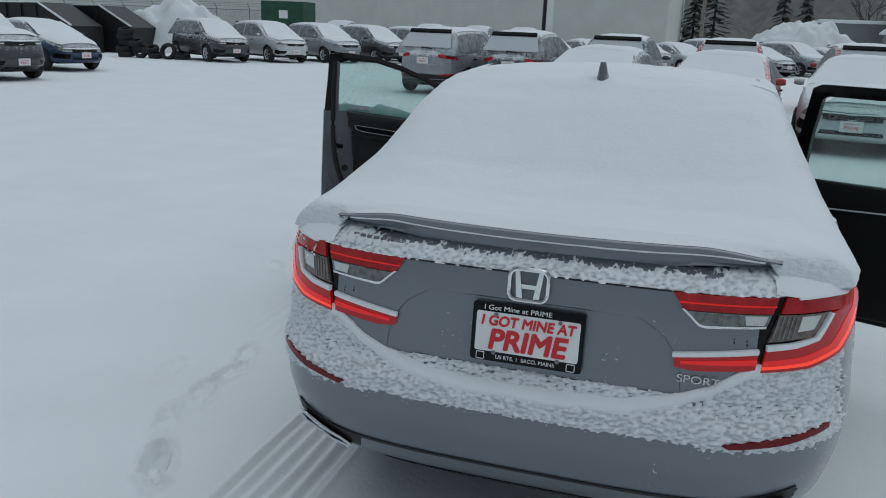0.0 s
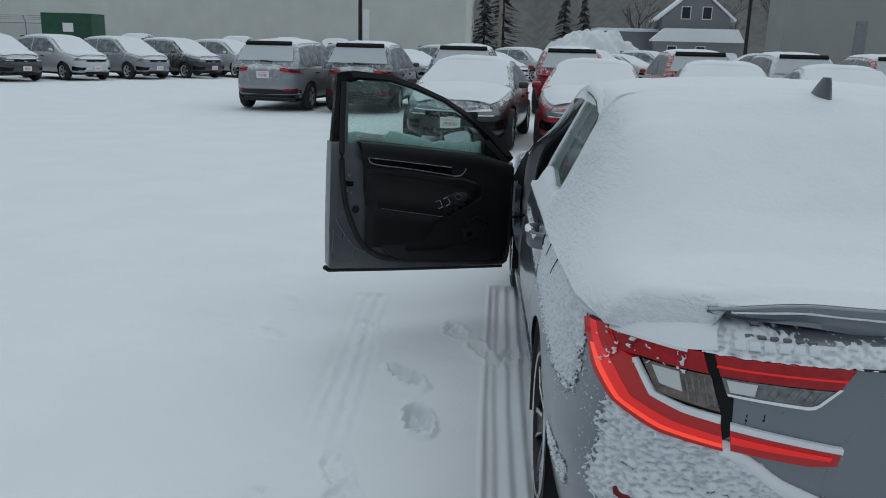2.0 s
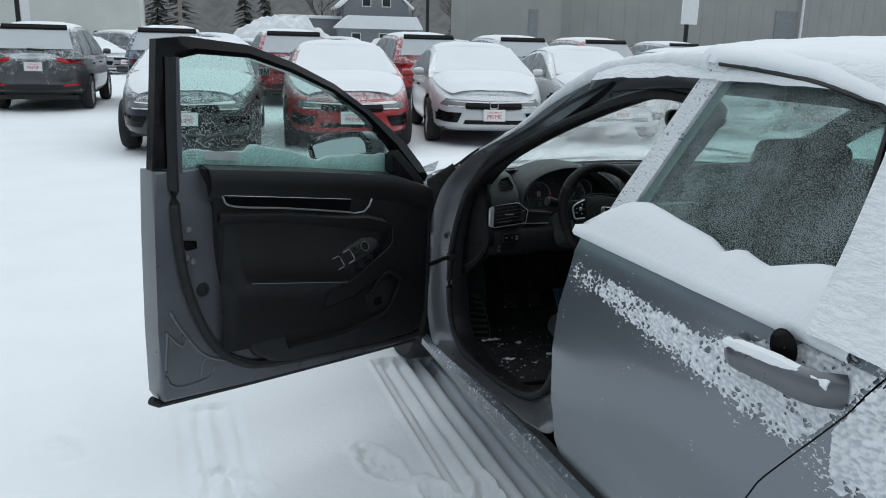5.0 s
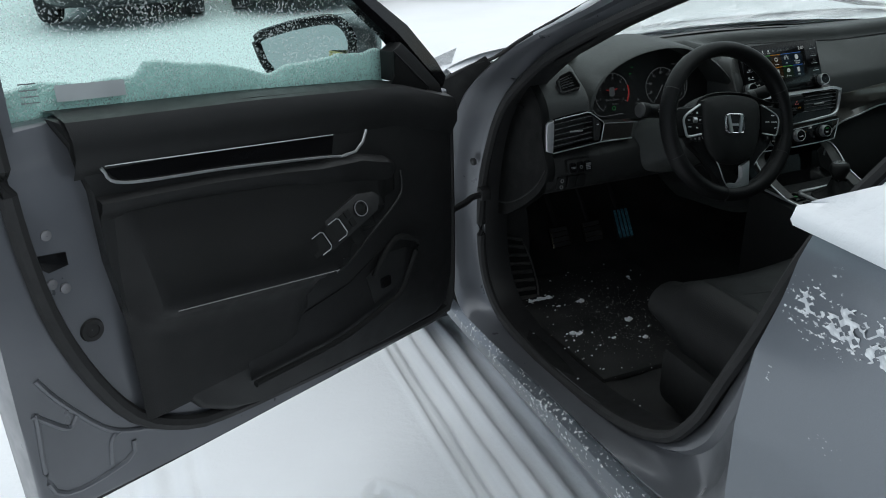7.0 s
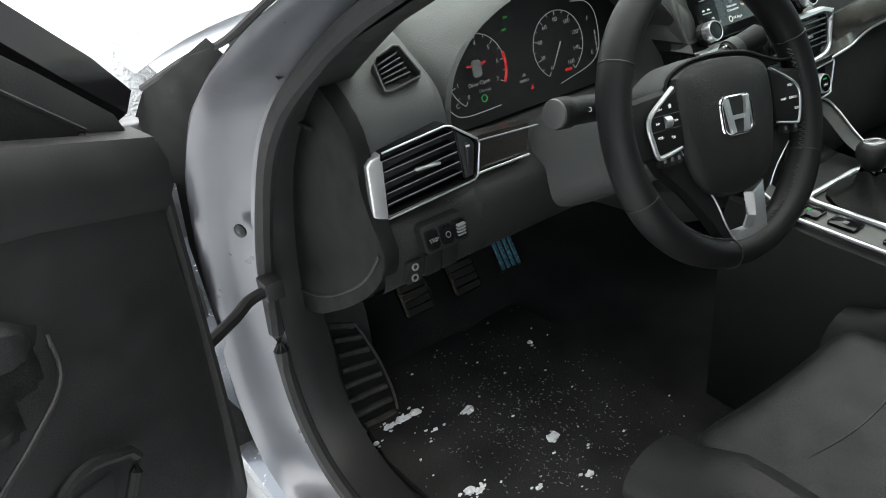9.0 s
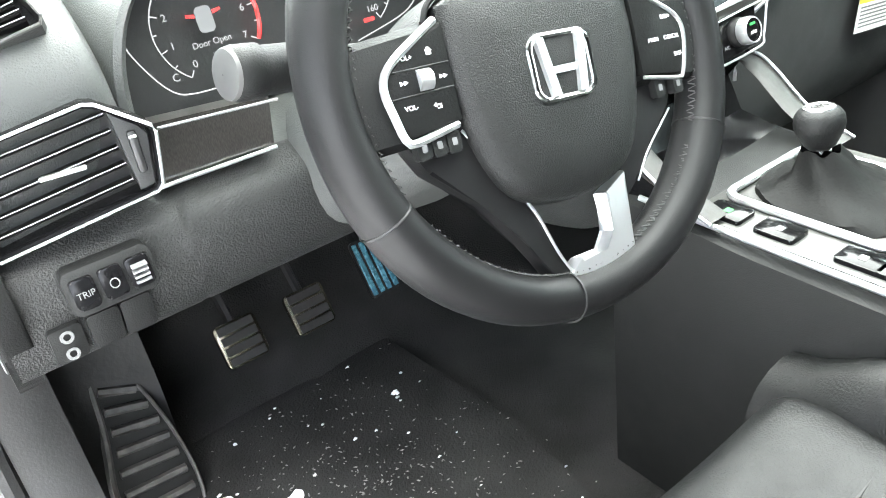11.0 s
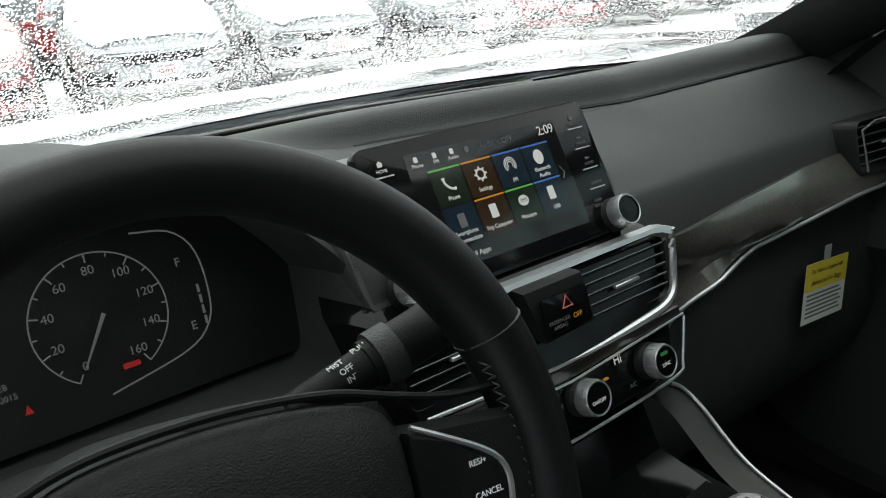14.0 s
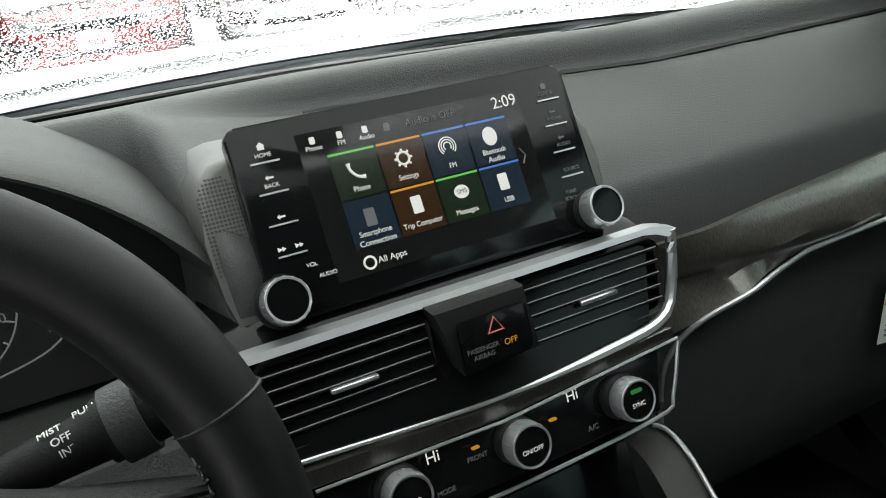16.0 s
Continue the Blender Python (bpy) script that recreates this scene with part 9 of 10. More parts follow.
# ---- the car park: rows of parked cars under snow ----
def parked(kind, color, name, label):
    """A parked car with its front towards +y: body, cabin, windows, lamps, wheels and snow."""
    suv, pick = kind == "suv", kind == "pickup"
    L, w, zr = {"suv": (4.5, 0.91, 1.63), "sedan": (4.6, 0.90, 1.40), "pickup": (5.4, 0.97, 1.85), "hatch": (4.5, 0.90, 1.42)}[kind]
    h, n = L / 2, 4.2
    low = 0.24 if kind in ("sedan", "hatch") else 0.30
    belt = {"suv": 1.04, "sedan": 0.94, "pickup": 1.18, "hatch": 0.95}[kind]
    nose_z = {"suv": 0.90, "sedan": 0.74, "pickup": 1.05, "hatch": 0.74}[kind]
    ya, yb, yc, yd = {"suv": (1.20, 0.28, -h + 0.55, -h + 0.16), "sedan": (1.18, 0.22, -0.85, -h + 0.48), "hatch": (1.18, 0.22, -1.0, -h + 0.20), "pickup": (1.35, 0.65, -0.55, -0.78)}[kind]
    top = [(-h, belt - 0.02), (-h + 0.2, belt + (0.05 if kind == "sedan" else 0.02)), (-1.0, belt + 0.02), (0.4, belt), (ya, belt + 0.01), (h - 0.75, (belt + nose_z) / 2 + 0.03), (h - 0.25, nose_z), (h, nose_z - 0.06)]
    HF = [(0, h - 0.16), (0.12, h - 0.03), (0.3, h), (0.5, h - 0.015), (0.75, h - 0.06), (0.92, h - 0.13), (1, h - 0.24)]
    HR = [(0, h - 0.20), (0.12, h - 0.05), (0.3, h), (0.5, h - 0.01), (0.75, h - 0.04), (0.92, h - 0.07), (1, h - 0.13)]
    WV = [(0, 0.90), (0.10, 0.965), (0.25, 0.99), (0.45, 1.0), (0.65, 0.99), (0.85, 0.972), (0.95, 0.945), (1, 0.91)]
    key = "lot_%d_%d_%d" % tuple(int(c * 999) for c in color)
    if key not in M:
        M[key] = dusted("parked_paint", color, 0.3, 0.3, 0.7, crust=70.0)
    paint = M[key]
    ob = base(name, label, "truck" if pick else "car", group="cars parked in the lot")

    def end_y(x, v, front=True):
        hx, wv = interp(v, HF if front else HR), w * interp(v, WV)
        return (1 if front else -1) * hx * (1 - min(0.999, abs(x) / wv) ** n) ** (1 / n)

    def face(s, front):
        """A place on the car's front or tail, by half-width and height."""
        def f(x, z, d):
            zt = nose_z if front else belt
            v = (z - low) / (zt - low)
            y = end_y(x, min(1, max(0, v)), front)
            return Vector((s * x, y + (d if front else -d), z))
        return f

    bm = B()
    rows = []
    for v in (0, 0.05, 0.12, 0.22, 0.34, 0.46, 0.58, 0.70, 0.82, 0.92, 0.97, 1.0):
        ring = []
        for i in range(160):
            a = 2 * math.pi * i / 160
            c, sn = math.cos(a), math.sin(a)
            ring.append(Vector((w * interp(v, WV) * math.copysign(abs(sn) ** (2 / n), sn), (interp(v, HF) if c > 0 else interp(v, HR)) * math.copysign(abs(c) ** (2 / n), c), 0)))
        ring = even(ring + ring[:1], 161)[:-1]
        for p in ring:
            p.z = low + v * (interp(p.y, top) - low)
        rows.append(ring)
    loft(bm, rows, closed=True)
    ring = rows[-1]
    lid_rows = []
    for i in range(1, 80):
        p, q = ring[i], ring[160 - i]
        lid_rows.append([p.lerp(q, t) + Vector((0, 0, 0.05 * (1 - (2 * t - 1) ** 4) * min(1, abs(p.x) / 0.5))) for t in np.linspace(0, 1, 9)])
    loft(bm, lid_rows)
    for cy in (-h + 0.95, h - 0.90):
        gone = []
        for v in bm.verts:
            if abs(v.co.x) > 0.55 * w and v.co.z < 0.80:
                d = Vector((v.co.y - cy, v.co.z - 0.335))
                if d.length < 0.30:
                    gone.append(v)
                elif d.length < 0.385:
                    k = d.normalized() * 0.375
                    v.co.y, v.co.z = cy + k.x, 0.335 + k.y
        bmesh.ops.delete(bm, geom=gone, context="VERTS")
    body_ = part("body", bm, paint, ob, sharp=50)
    at = body_.data.attributes.new("frost", "FLOAT", "POINT")
    at.data.foreach_set("value", [0.34 * step(0.4, 0.95, v.co.z) + 0.45 * step(interp(v.co.y, top) - 0.10, interp(v.co.y, top), v.co.z) for v in body_.data.vertices])
    # cabin
    wb, wt = w * 0.93, w * 0.70
    stations = [(ya, belt + 0.01)] + [(ya + (yb - ya) * t, belt + (zr - 0.05 - belt) * t ** 0.92) for t in (0.3, 0.6, 0.85)] + [(yb, zr - 0.045), (yb - 0.25, zr - 0.008), ((yb + yc) / 2, zr), ((yb + 3 * yc) / 4, zr - 0.015), (yc, zr - 0.06)] + [(yc + (yd - yc) * t, zr - 0.06 - (zr - 0.08 - belt) * t) for t in (0.3, 0.6, 1.0)]

    def cab_x(zz, zt):
        k = min(1, max(0, (zz - belt) / (zr - belt)))
        return wb - (wb - wt) * k ** 1.25

    cab = []
    for y, zt in stations:
        zs = [belt - 0.04] + [belt + (zt - belt) * t for t in (0.3, 0.6, 0.85)]
        half = [(cab_x(z, zt), z) for z in zs]
        xe = cab_x(zt, zt)
        half += [(xe - 0.035, zt - 0.015), (xe - 0.10, zt + 0.008), (xe * 0.5, zt + 0.025), (0, zt + 0.03)]
        cab.append([Vector((-x, y, z)) for x, z in half] + [Vector((x, y, z)) for x, z in reversed(half[:-1])])
    bm = B()
    loft(bm, cab, cap=True)
    cabin = part("cabin", bm, paint, ob, sharp=45)
    at = cabin.data.attributes.new("frost", "FLOAT", "POINT")
    at.data.foreach_set("value", [0.50 + 0.35 * step(zr - 0.12, zr - 0.02, v.co.z) for v in cabin.data.vertices])
    roof = lambda y: interp(y, sorted(stations))

    def slope(s):
        return lambda y, z, d: Vector((s * (cab_x(z, 0) + 0.010 + d), y, z))

    mid = (yb + yc) / 2 + 0.05
    for s in (-1, 1):
        bm = B()
        fr = [(mid + 0.04, roof(mid) - 0.075), (yb - 0.1, roof(yb - 0.1) - 0.075), (yb + 0.25, roof(yb + 0.25) - 0.07), (ya - 0.42, roof(ya - 0.42) - 0.04)]
        ribbon(bm, fr, [(mid + 0.04, belt + 0.025), (yb, belt + 0.02), (ya - 0.30, belt + 0.02)], 12, 5, slope(s))
        part("side_window", bm, M["rime_glass"], ob)
        if not pick:
            bm = B()
            ye = yd + (0.26 if suv else 0.42)
            ribbon(bm, [(ye, belt + (0.16 if suv else 0.10)), (yc + 0.02, roof(yc + 0.02) - 0.09), (mid - 0.05, roof(mid) - 0.075)], [(ye, belt + 0.06), (yc, belt + 0.03), (mid - 0.05, belt + 0.025)], 12, 5, slope(s))
            part("side_window", bm, M["rime_glass"], ob)
        bm = B()
        rows2 = [[(s * (w * 0.92 + 0.05 + 0.15 * t), ya - 0.42 + 0.055 * math.cos(a) * (1 - 0.3 * t), belt + 0.07 + 0.06 * math.sin(a) * (0.6 + 0.4 * math.sin(math.pi * (0.2 + 0.7 * t)))) for a in np.linspace(0, 6.283, 12, endpoint=False)] for t in np.linspace(0, 1, 6)]
        loft(bm, rows2, closed=True, cap=True)
        part("door_mirror", bm, paint, ob)
        for y in (0.10, -0.90):
            bm = B()
            box(bm, (s * w * 0.965, y - 0.1, belt - 0.16), (s * (w + 0.015), y + 0.1, belt - 0.13), 0.008, 1)
            part("door_handle", bm, M["gloss"], ob)
        F, R = face(s, True), face(s, False)
        hz_ = nose_z - 0.10
        bm = B()
        ribbon(bm, [(0.40, hz_ + 0.00), (0.62, hz_ + 0.045), (0.82, hz_ + 0.075)], [(0.42, hz_ - 0.055), (0.62, hz_ - 0.06), (0.815, hz_ - 0.03)], 14, 4, lambda x, z, d: F(x, z, d + 0.012), 0.05)
        lamp_ = part("headlamp", bm, M["clear_lens"], ob)
        bm = B()
        tube(bm, [F(x, z, 0.02) for x, z in ((0.42, hz_ - 0.052), (0.62, hz_ - 0.055), (0.81, hz_ - 0.028))], 0.010, 6)
        part("lamp_strip", bm, M["white"], lamp_)
        bm = B()
        if suv:
            ribbon(bm, [(0.40, belt - 0.03), (0.62, belt + 0.0), (0.84, belt + 0.01)], [(0.42, belt - 0.10), (0.62, belt - 0.13), (0.835, belt - 0.16)], 14, 4, lambda x, z, d: R(x, z, d + 0.012), 0.05)
        else:
            ribbon(bm, [(0.44, belt - 0.02), (0.62, belt - 0.01), (0.84, belt - 0.0)], [(0.46, belt - 0.11), (0.62, belt - 0.15), (0.835, belt - 0.17)], 14, 4, lambda x, z, d: R(x, z, d + 0.012), 0.05)
        part("tail_lamp", bm, M["red_lens"], ob)
        bm = B()
        ribbon(bm, [(0.46, 0.50), (0.66, 0.50), (0.80, 0.54)], [(0.52, 0.36), (0.66, 0.36), (0.79, 0.38)], 10, 4, lambda x, z, d: F(x, z, d + 0.008), 0.04)
        part("lower_intake", bm, M["gloss"], ob)
        bm = B()
        ribbon(bm, [(0.50, low + 0.22), (0.76, low + 0.24)], [(0.50, low + 0.18), (0.76, low + 0.20)], 8, 2, lambda x, z, d: R(x, z, d + 0.012), 0.03)
        part("rear_reflector", bm, M["red_lens"], ob)
    F, R = face(1, True), face(1, False)
    gz = nose_z - 0.10
    bm = B()
    ribbon(bm, [(-0.42, gz + 0.0), (0, gz + 0.0), (0.42, gz + 0.0)], [(-0.40, gz - 0.085), (0, gz - 0.10), (0.40, gz - 0.085)], 16, 4, lambda x, z, d: F(x, z, d + 0.012), 0.04)
    grille = part("grille", bm, M["gloss"], ob)
    bm = B()
    tube(bm, [F(x, gz + 0.01 + 0.03 * abs(x), 0.02) for x in np.linspace(-0.60, 0.60, 16)], 0.014, 6, squash=1.4)
    part("bright_bar", bm, M["chrome"], grille)
    bm = B()
    c0 = F(0, gz - 0.035, 0.03)
    tube(bm, [c0 + Vector((a, 0, b)) for a, b in rounded(-0.055, -0.045, 0.055, 0.045, 0.02, 3)], 0.008, 6, closed=True)
    part("badge", bm, M["chrome"], grille)
    bm = B()
    ribbon(bm, [(-0.42, 0.40), (0.42, 0.40)], [(-0.46, 0.29), (0.46, 0.29)], 14, 3, lambda x, z, d: F(x, z, d + 0.006), 0.03)
    part("lower_grille", bm, M["gloss"], ob)
    bm = B()
    ribbon(bm, [(-0.80, 0.50 if suv else 0.40), (0, 0.52 if suv else 0.42), (0.80, 0.50 if suv else 0.40)], [(-0.78, low + 0.01), (0, low + 0.01), (0.78, low + 0.01)], 24, 4, lambda x, z, d: R(x, z, d + 0.010), 0.03)
    part("rear_bumper_cladding", bm, M["black"], ob)
    for y, z, d in ((F(0, 0.47, 0.0).y + 0.02, 0.47, 1), (R(0, belt - 0.2, 0).y - 0.012, belt - 0.19 if suv else 0.66, -1)):
        bm = B()
        box(bm, (-0.158, y - 0.008, z - 0.082), (0.158, y + 0.008, z + 0.082), 0.004, 1)
        pl = part("dealer_plate", bm, M["plate_white"], ob, "white dealer plate with red lettering")
        turn_ = Matrix.Rotation(math.pi, 4, "Z") if d > 0 else Matrix()
        for text, zz, size in (("I GOT MINE AT", 0.040, 0.030), ("PRIME", -0.022, 0.080)):
            words(text, size, M["sign_red"], Matrix.Translation((0, y + d * 0.010, z + zz)) @ turn_ @ Matrix.Rotation(radians(90), 4, "X"), pl, "plate_lettering", 0.0005)
    # windscreen and rear window
    bm = B()
    ribbon(bm, [(-wt * 0.93, 0.94), (wt * 0.93, 0.94)], [(-wb * 0.90, 0.03), (wb * 0.90, 0.03)], 12, 8, lambda x, t, d: Vector((x, ya + (yb - ya) * t + 0.035 - 0.05 * (x / w) ** 2, belt + (zr - 0.05 - belt) * t ** 0.92 + 0.055)))
    part("windscreen", bm, M["snow_car"], ob, "windscreen under snow")
    bm = B()
    ribbon(bm, [(-wt * 0.90, 0.06), (wt * 0.90, 0.06)], [(-wb * 0.84, 0.86), (wb * 0.84, 0.86)], 12, 8, lambda x, t, d: Vector((x, yc + (yd - yc) * t - 0.03, zr - 0.06 - (zr - 0.08 - belt) * t + 0.045)))
    part("rear_window", bm, M["snow_car"] if kind in ("sedan", "hatch") else M["snowy_glass"], ob, "rear window under snow")
    if suv:
        bm = B()
        ribbon(bm, [(-wt * 0.90, -0.02), (wt * 0.90, -0.02)], [(-wt * 0.92, 0.12), (wt * 0.92, 0.12)], 10, 3, lambda x, t, d: Vector((x, yc + (yd - yc) * t - 0.06 + d * 0, zr - 0.06 - (zr - 0.08 - belt) * t + 0.05 + d)), 0.03)
        part("roof_spoiler", bm, M["gloss"], ob)
        bm = B()
        tube(bm, [(-0.10, yd - 0.03, belt + 0.13), (0.20, yd - 0.02, belt + 0.11)], 0.022, 6)
        part("rear_wiper", bm, M["black"], ob)
    # snow on roof, bonnet and boot
    bm = B()
    rr = []
    for y in np.linspace(yb + 0.10, yc - 0.02, 16):
        e = min(1, (yb + 0.10 - y) / 0.12, (y - yc + 0.02) / 0.12)
        rr.append([(cab_x(roof(y), 0) * x * 0.98, y, roof(y) + 0.012 - 0.03 * abs(x) ** 3 + (0.058 + 0.012 * noise.noise(Vector((x * 3, y * 3, L)))) * (1 - abs(x) ** 5) * (0.3 + 0.7 * e)) for x in np.linspace(-1, 1, 17)])
    loft(bm, rr)
    part("roof_snow", bm, M["snow_car"], ob, sharp=80)
    bm = B()
    rr = []
    for y in np.linspace(ya - 0.04, h - 0.26, 18):
        ww = w * 0.90 * (1 - (max(0, y) / (h - 0.14)) ** n) ** (1 / n)
        rr.append([(ww * x, y, interp(y, top) + 0.012 + 0.04 * (1 - x ** 4) + (0.045 + 0.012 * noise.noise(Vector((x * 3, y * 3, L)))) * (1 - abs(x) ** 6) * (1 - 0.7 * step(h - 0.6, h - 0.26, y))) for x in np.linspace(-1, 1, 17)])
    loft(bm, rr)
    part("bonnet_snow", bm, M["snow_car"], ob, sharp=80)
    if kind in ("sedan", "pickup"):
        bm = B()
        rr = []
        for y in np.linspace(yd + 0.10, -h + 0.14, 10):
            ww = w * 0.90 * (1 - (abs(y) / (h - 0.06)) ** n) ** (1 / n)
            rr.append([(ww * x, y, interp(y, top) + 0.015 + 0.09 * (1 - abs(x) ** 6)) for x in np.linspace(-1, 1, 15)])
        loft(bm, rr)
        part("boot_snow", bm, M["snow_car"], ob, sharp=80)
    # wheels
    first_ = None
    for s in (-1, 1):
        for cy in (-h + 0.95, h - 0.90):
            m_ = Matrix.Translation((s * (w - 0.115), cy, 0.335)) @ Matrix.Rotation(radians(90 * s), 4, "Y")
            if first_ is None:
                bm = B()
                lathe(bm, [(0.22, -0.10), (0.30, -0.105), (0.33, -0.07), (0.335, 0.0), (0.33, 0.07), (0.30, 0.105), (0.22, 0.10)], n=28)
                first_ = part("wheel", bm, M["tyre"], ob)
                bm = B()
                lathe(bm, [(0.232, 0.098), (0.21, 0.075), (0.19, 0.06)], n=24)
                part("rim", bm, M["rim"], first_)
                bm = B()
                lathe(bm, [(0.20, 0.05), (0.001, 0.05)], n=20)
                part("wheel_back", bm, M["rim_dark"], first_)
                for k in range(5):
                    bm = B()
                    t_ = Matrix.Rotation(2 * math.pi * k / 5, 4, "Z")
                    prism(bm, [(-0.03, 0.0), (0.03, 0.0), (0.040, 0.21), (-0.040, 0.21)], 0.06, 0.09, lambda a, b, d: t_ @ Vector((a, b, d)), 0.006, 1)
                    part("spoke", bm, M["rim"], first_)
                first_.matrix_basis = m_
            else:
                copy_thing(first_, m_)
    bm = B()
    box(bm, (-w * 0.78, -h + 0.30, 0.22), (w * 0.78, h - 0.35, 0.30))
    box(bm, (-w * 0.62, -h + 0.45, 0.30), (w * 0.62, h - 0.45, 0.70))
    part("underbody", bm, M["black"], ob)
    return ob


C_SILVER, C_DARK, C_RED, C_WHITE, C_BLACK, C_BLUE = (0.30, 0.31, 0.33), (0.05, 0.052, 0.056), (0.34, 0.012, 0.016), (0.62, 0.63, 0.64), (0.012, 0.013, 0.015), (0.012, 0.03, 0.09)
T_ = lambda x, y, turn=0: Matrix.Translation((x, y, 0)) @ Matrix.Rotation(radians(turn), 4, "Z")
M["snowy_glass"] = snow_material("snowy_rear_glass", (0.62, 0.65, 0.67), 0.3, 0.5)
M["rime_glass"] = plain("rimed_side_glass", (0.26, 0.28, 0.29), 0.55, vary=0.45, scale=7, grain=0.4, grain_scale=120)
LOT = {}
for key, kind, color, label in (
        ("suv_silver", "suv", C_SILVER, "silver compact SUV parked on snow"), ("suv_dark", "suv", C_DARK, "dark grey compact SUV with snow on its roof"),
        ("suv_red", "suv", C_RED, "red SUV parked under snow"), ("suv_white", "suv", C_WHITE, "white SUV covered with snow"), ("suv_blue", "suv", C_BLUE, "dark blue SUV under snow"),
        ("sedan_black", "sedan", C_BLACK, "black sedan with a snow-covered bonnet"), ("sedan_red", "sedan", C_RED, "red sedan with snow on bonnet and windscreen"),
        ("hatch_dark", "hatch", C_DARK, "dark hatchback with a snow-covered bonnet"), ("sedan_white", "sedan", C_WHITE, "white sedan covered with snow"), ("hatch_white", "hatch", C_WHITE, "white hatchback with black bumper intakes under snow"),
        ("hatch_blue", "hatch", C_BLUE, "dark blue hatchback with pale wheels"), ("pickup_dark", "pickup", C_DARK, "dark pickup truck parked on snow"), ("sedan_silver", "sedan", C_SILVER, "silver sedan covered with snow")):
    LOT[key] = [parked(kind, color, {"suv": "parked_suv", "sedan": "parked_sedan", "hatch": "parked_hatchback", "pickup": "pickup_truck"}[kind], label), 0]


def put(key, x, y, turn):
    rec = LOT[key]
    if rec[1] == 0:
        rec[0].matrix_basis = T_(x, y, turn)
    else:
        copy_thing(rec[0], T_(x, y, turn))
    rec[1] += 1


# nearest row, noses towards the open sedan
put("sedan_black", -1.30, 13.28, 172)
put("sedan_red", 0.82, 13.28, 172)
put("hatch_white", 3.07, 13.40, 168)
put("sedan_white", 5.22, 13.65, 170)
put("sedan_silver", 7.60, 13.80, 172)
put("sedan_red", 10.0, 14.1, 172)
put("hatch_dark", 12.5, 14.4, 174)
put("sedan_silver", 15.0, 14.8, 174)
put("sedan_white", 17.6, 15.2, 174)
put("sedan_silver", 20.4, 15.8, 176)
# tails towards it, in the row behind
put("suv_dark", -3.95, 19.95, -4)
put("suv_silver", -6.05, 20.1, -8)
put("suv_blue", -1.55, 20.7, -3)
put("suv_red", 1.10, 20.8, -3)
put("suv_red", 4.05, 20.2, -3)
put("suv_white", 6.75, 21.0, -3)
put("suv_red", 9.3, 21.4, -3)
put("sedan_white", 12.2, 25.4, 180)
put("suv_silver", 15.0, 26.2, 0)
put("sedan_red", 17.9, 26.6, 180)
# row of SUVs along the left edge, seen three-quarter from the front
for k, key in enumerate(("suv_dark", "suv_white", "suv_silver", "suv_dark", "suv_white", "suv_red")):
    put(key, -19.3 + 1.55 * k, 28.4 + 2.15 * k, 240)
put("hatch_blue", -19.2, 18.9, -104)
put("pickup_dark", -17.9, 14.6, -100)
# far rows
for k in range(10):
    put(("sedan_white", "suv_white", "sedan_silver", "suv_silver")[k % 4], -8.4 + 1.9 * k, 33.0 + 1.7 * k, 222)
for k in range(6):
    put(("suv_white", "sedan_white", "sedan_silver")[k % 3], 18.0 + 3.1 * k, 36.5 + 0.4 * k, 180)
for k in range(6):
    put(("sedan_silver", "suv_white", "suv_dark")[k % 3], 10.5 + 2.6 * k, 56.0 + 0.6 * k, 150 + 8 * k)
put("suv_dark", 15.2, 50.0, 85)
for x in (-20.9, -15.1, -12.2, -9.5):
    put("pickup_dark", x, 45.5, 182)
put("suv_white", 0.6, 50.0, 100)


# ---- buildings and things at the edge of the lot ----
M["beige"] = plain("beige_metal_cladding", (0.60, 0.61, 0.575), 0.6, vary=0.06, scale=0.5)
M["greywall"] = plain("grey_metal_cladding", (0.31, 0.31, 0.295), 0.6, vary=0.06, scale=0.5)
M["woods"] = plain("winter_woods", (0.14, 0.14, 0.135), 0.95, vary=0.22, scale=0.6)
M["bark"] = plain("tree_bark", (0.06, 0.05, 0.045), 0.9, vary=0.4)
M["wood_pole"] = plain("weathered_pole", (0.22, 0.19, 0.16), 0.85, vary=0.3)
M["green_paint"] = plain("green_container", (0.012, 0.07, 0.035), 0.5, vary=0.25, scale=2)
M["house_siding"] = plain("grey_siding", (0.22, 0.23, 0.24), 0.7, vary=0.1)
bm = B()
box(bm, (-75, 76, -0.5), (-2.9, 130, 14.0))
hall = tagged(part("warehouse", bm, M["beige"], smooth=False), "long beige metal-clad warehouse", "building")
for k in range(60):
    bm = B()
    x = -73.5 + 1.19 * k
    box(bm, (x - 0.03, 75.985, 0), (x + 0.03, 76.02, 14))
    part("wall_rib", bm, M["beige"], hall, smooth=False)
bm = B()
box(bm, (-75.5, 75.6, 13.8), (-2.5, 130, 14.4))
part("roof_edge", bm, M["steel"], hall, smooth=False)
bm = B()
box(bm, (17.5, 52.0, -0.5), (24.4, 55.0, 13.0))
box(bm, (24.4, 56.0, -0.5), (110, 61.0, 13.0))
box(bm, (22.6, 54.5, -0.5), (24.6, 57.0, 13.0))
hall2 = tagged(part("grey_hall", bm, M["greywall"], smooth=False), "large grey metal-clad building with doors", "building")
for k in range(70):
    bm = B()
    x = 24.9 + 1.15 * k
    box(bm, (x - 0.03, 55.985, 0), (x + 0.03, 56.02, 13))
    part("wall_rib", bm, M["greywall"], hall2, smooth=False)
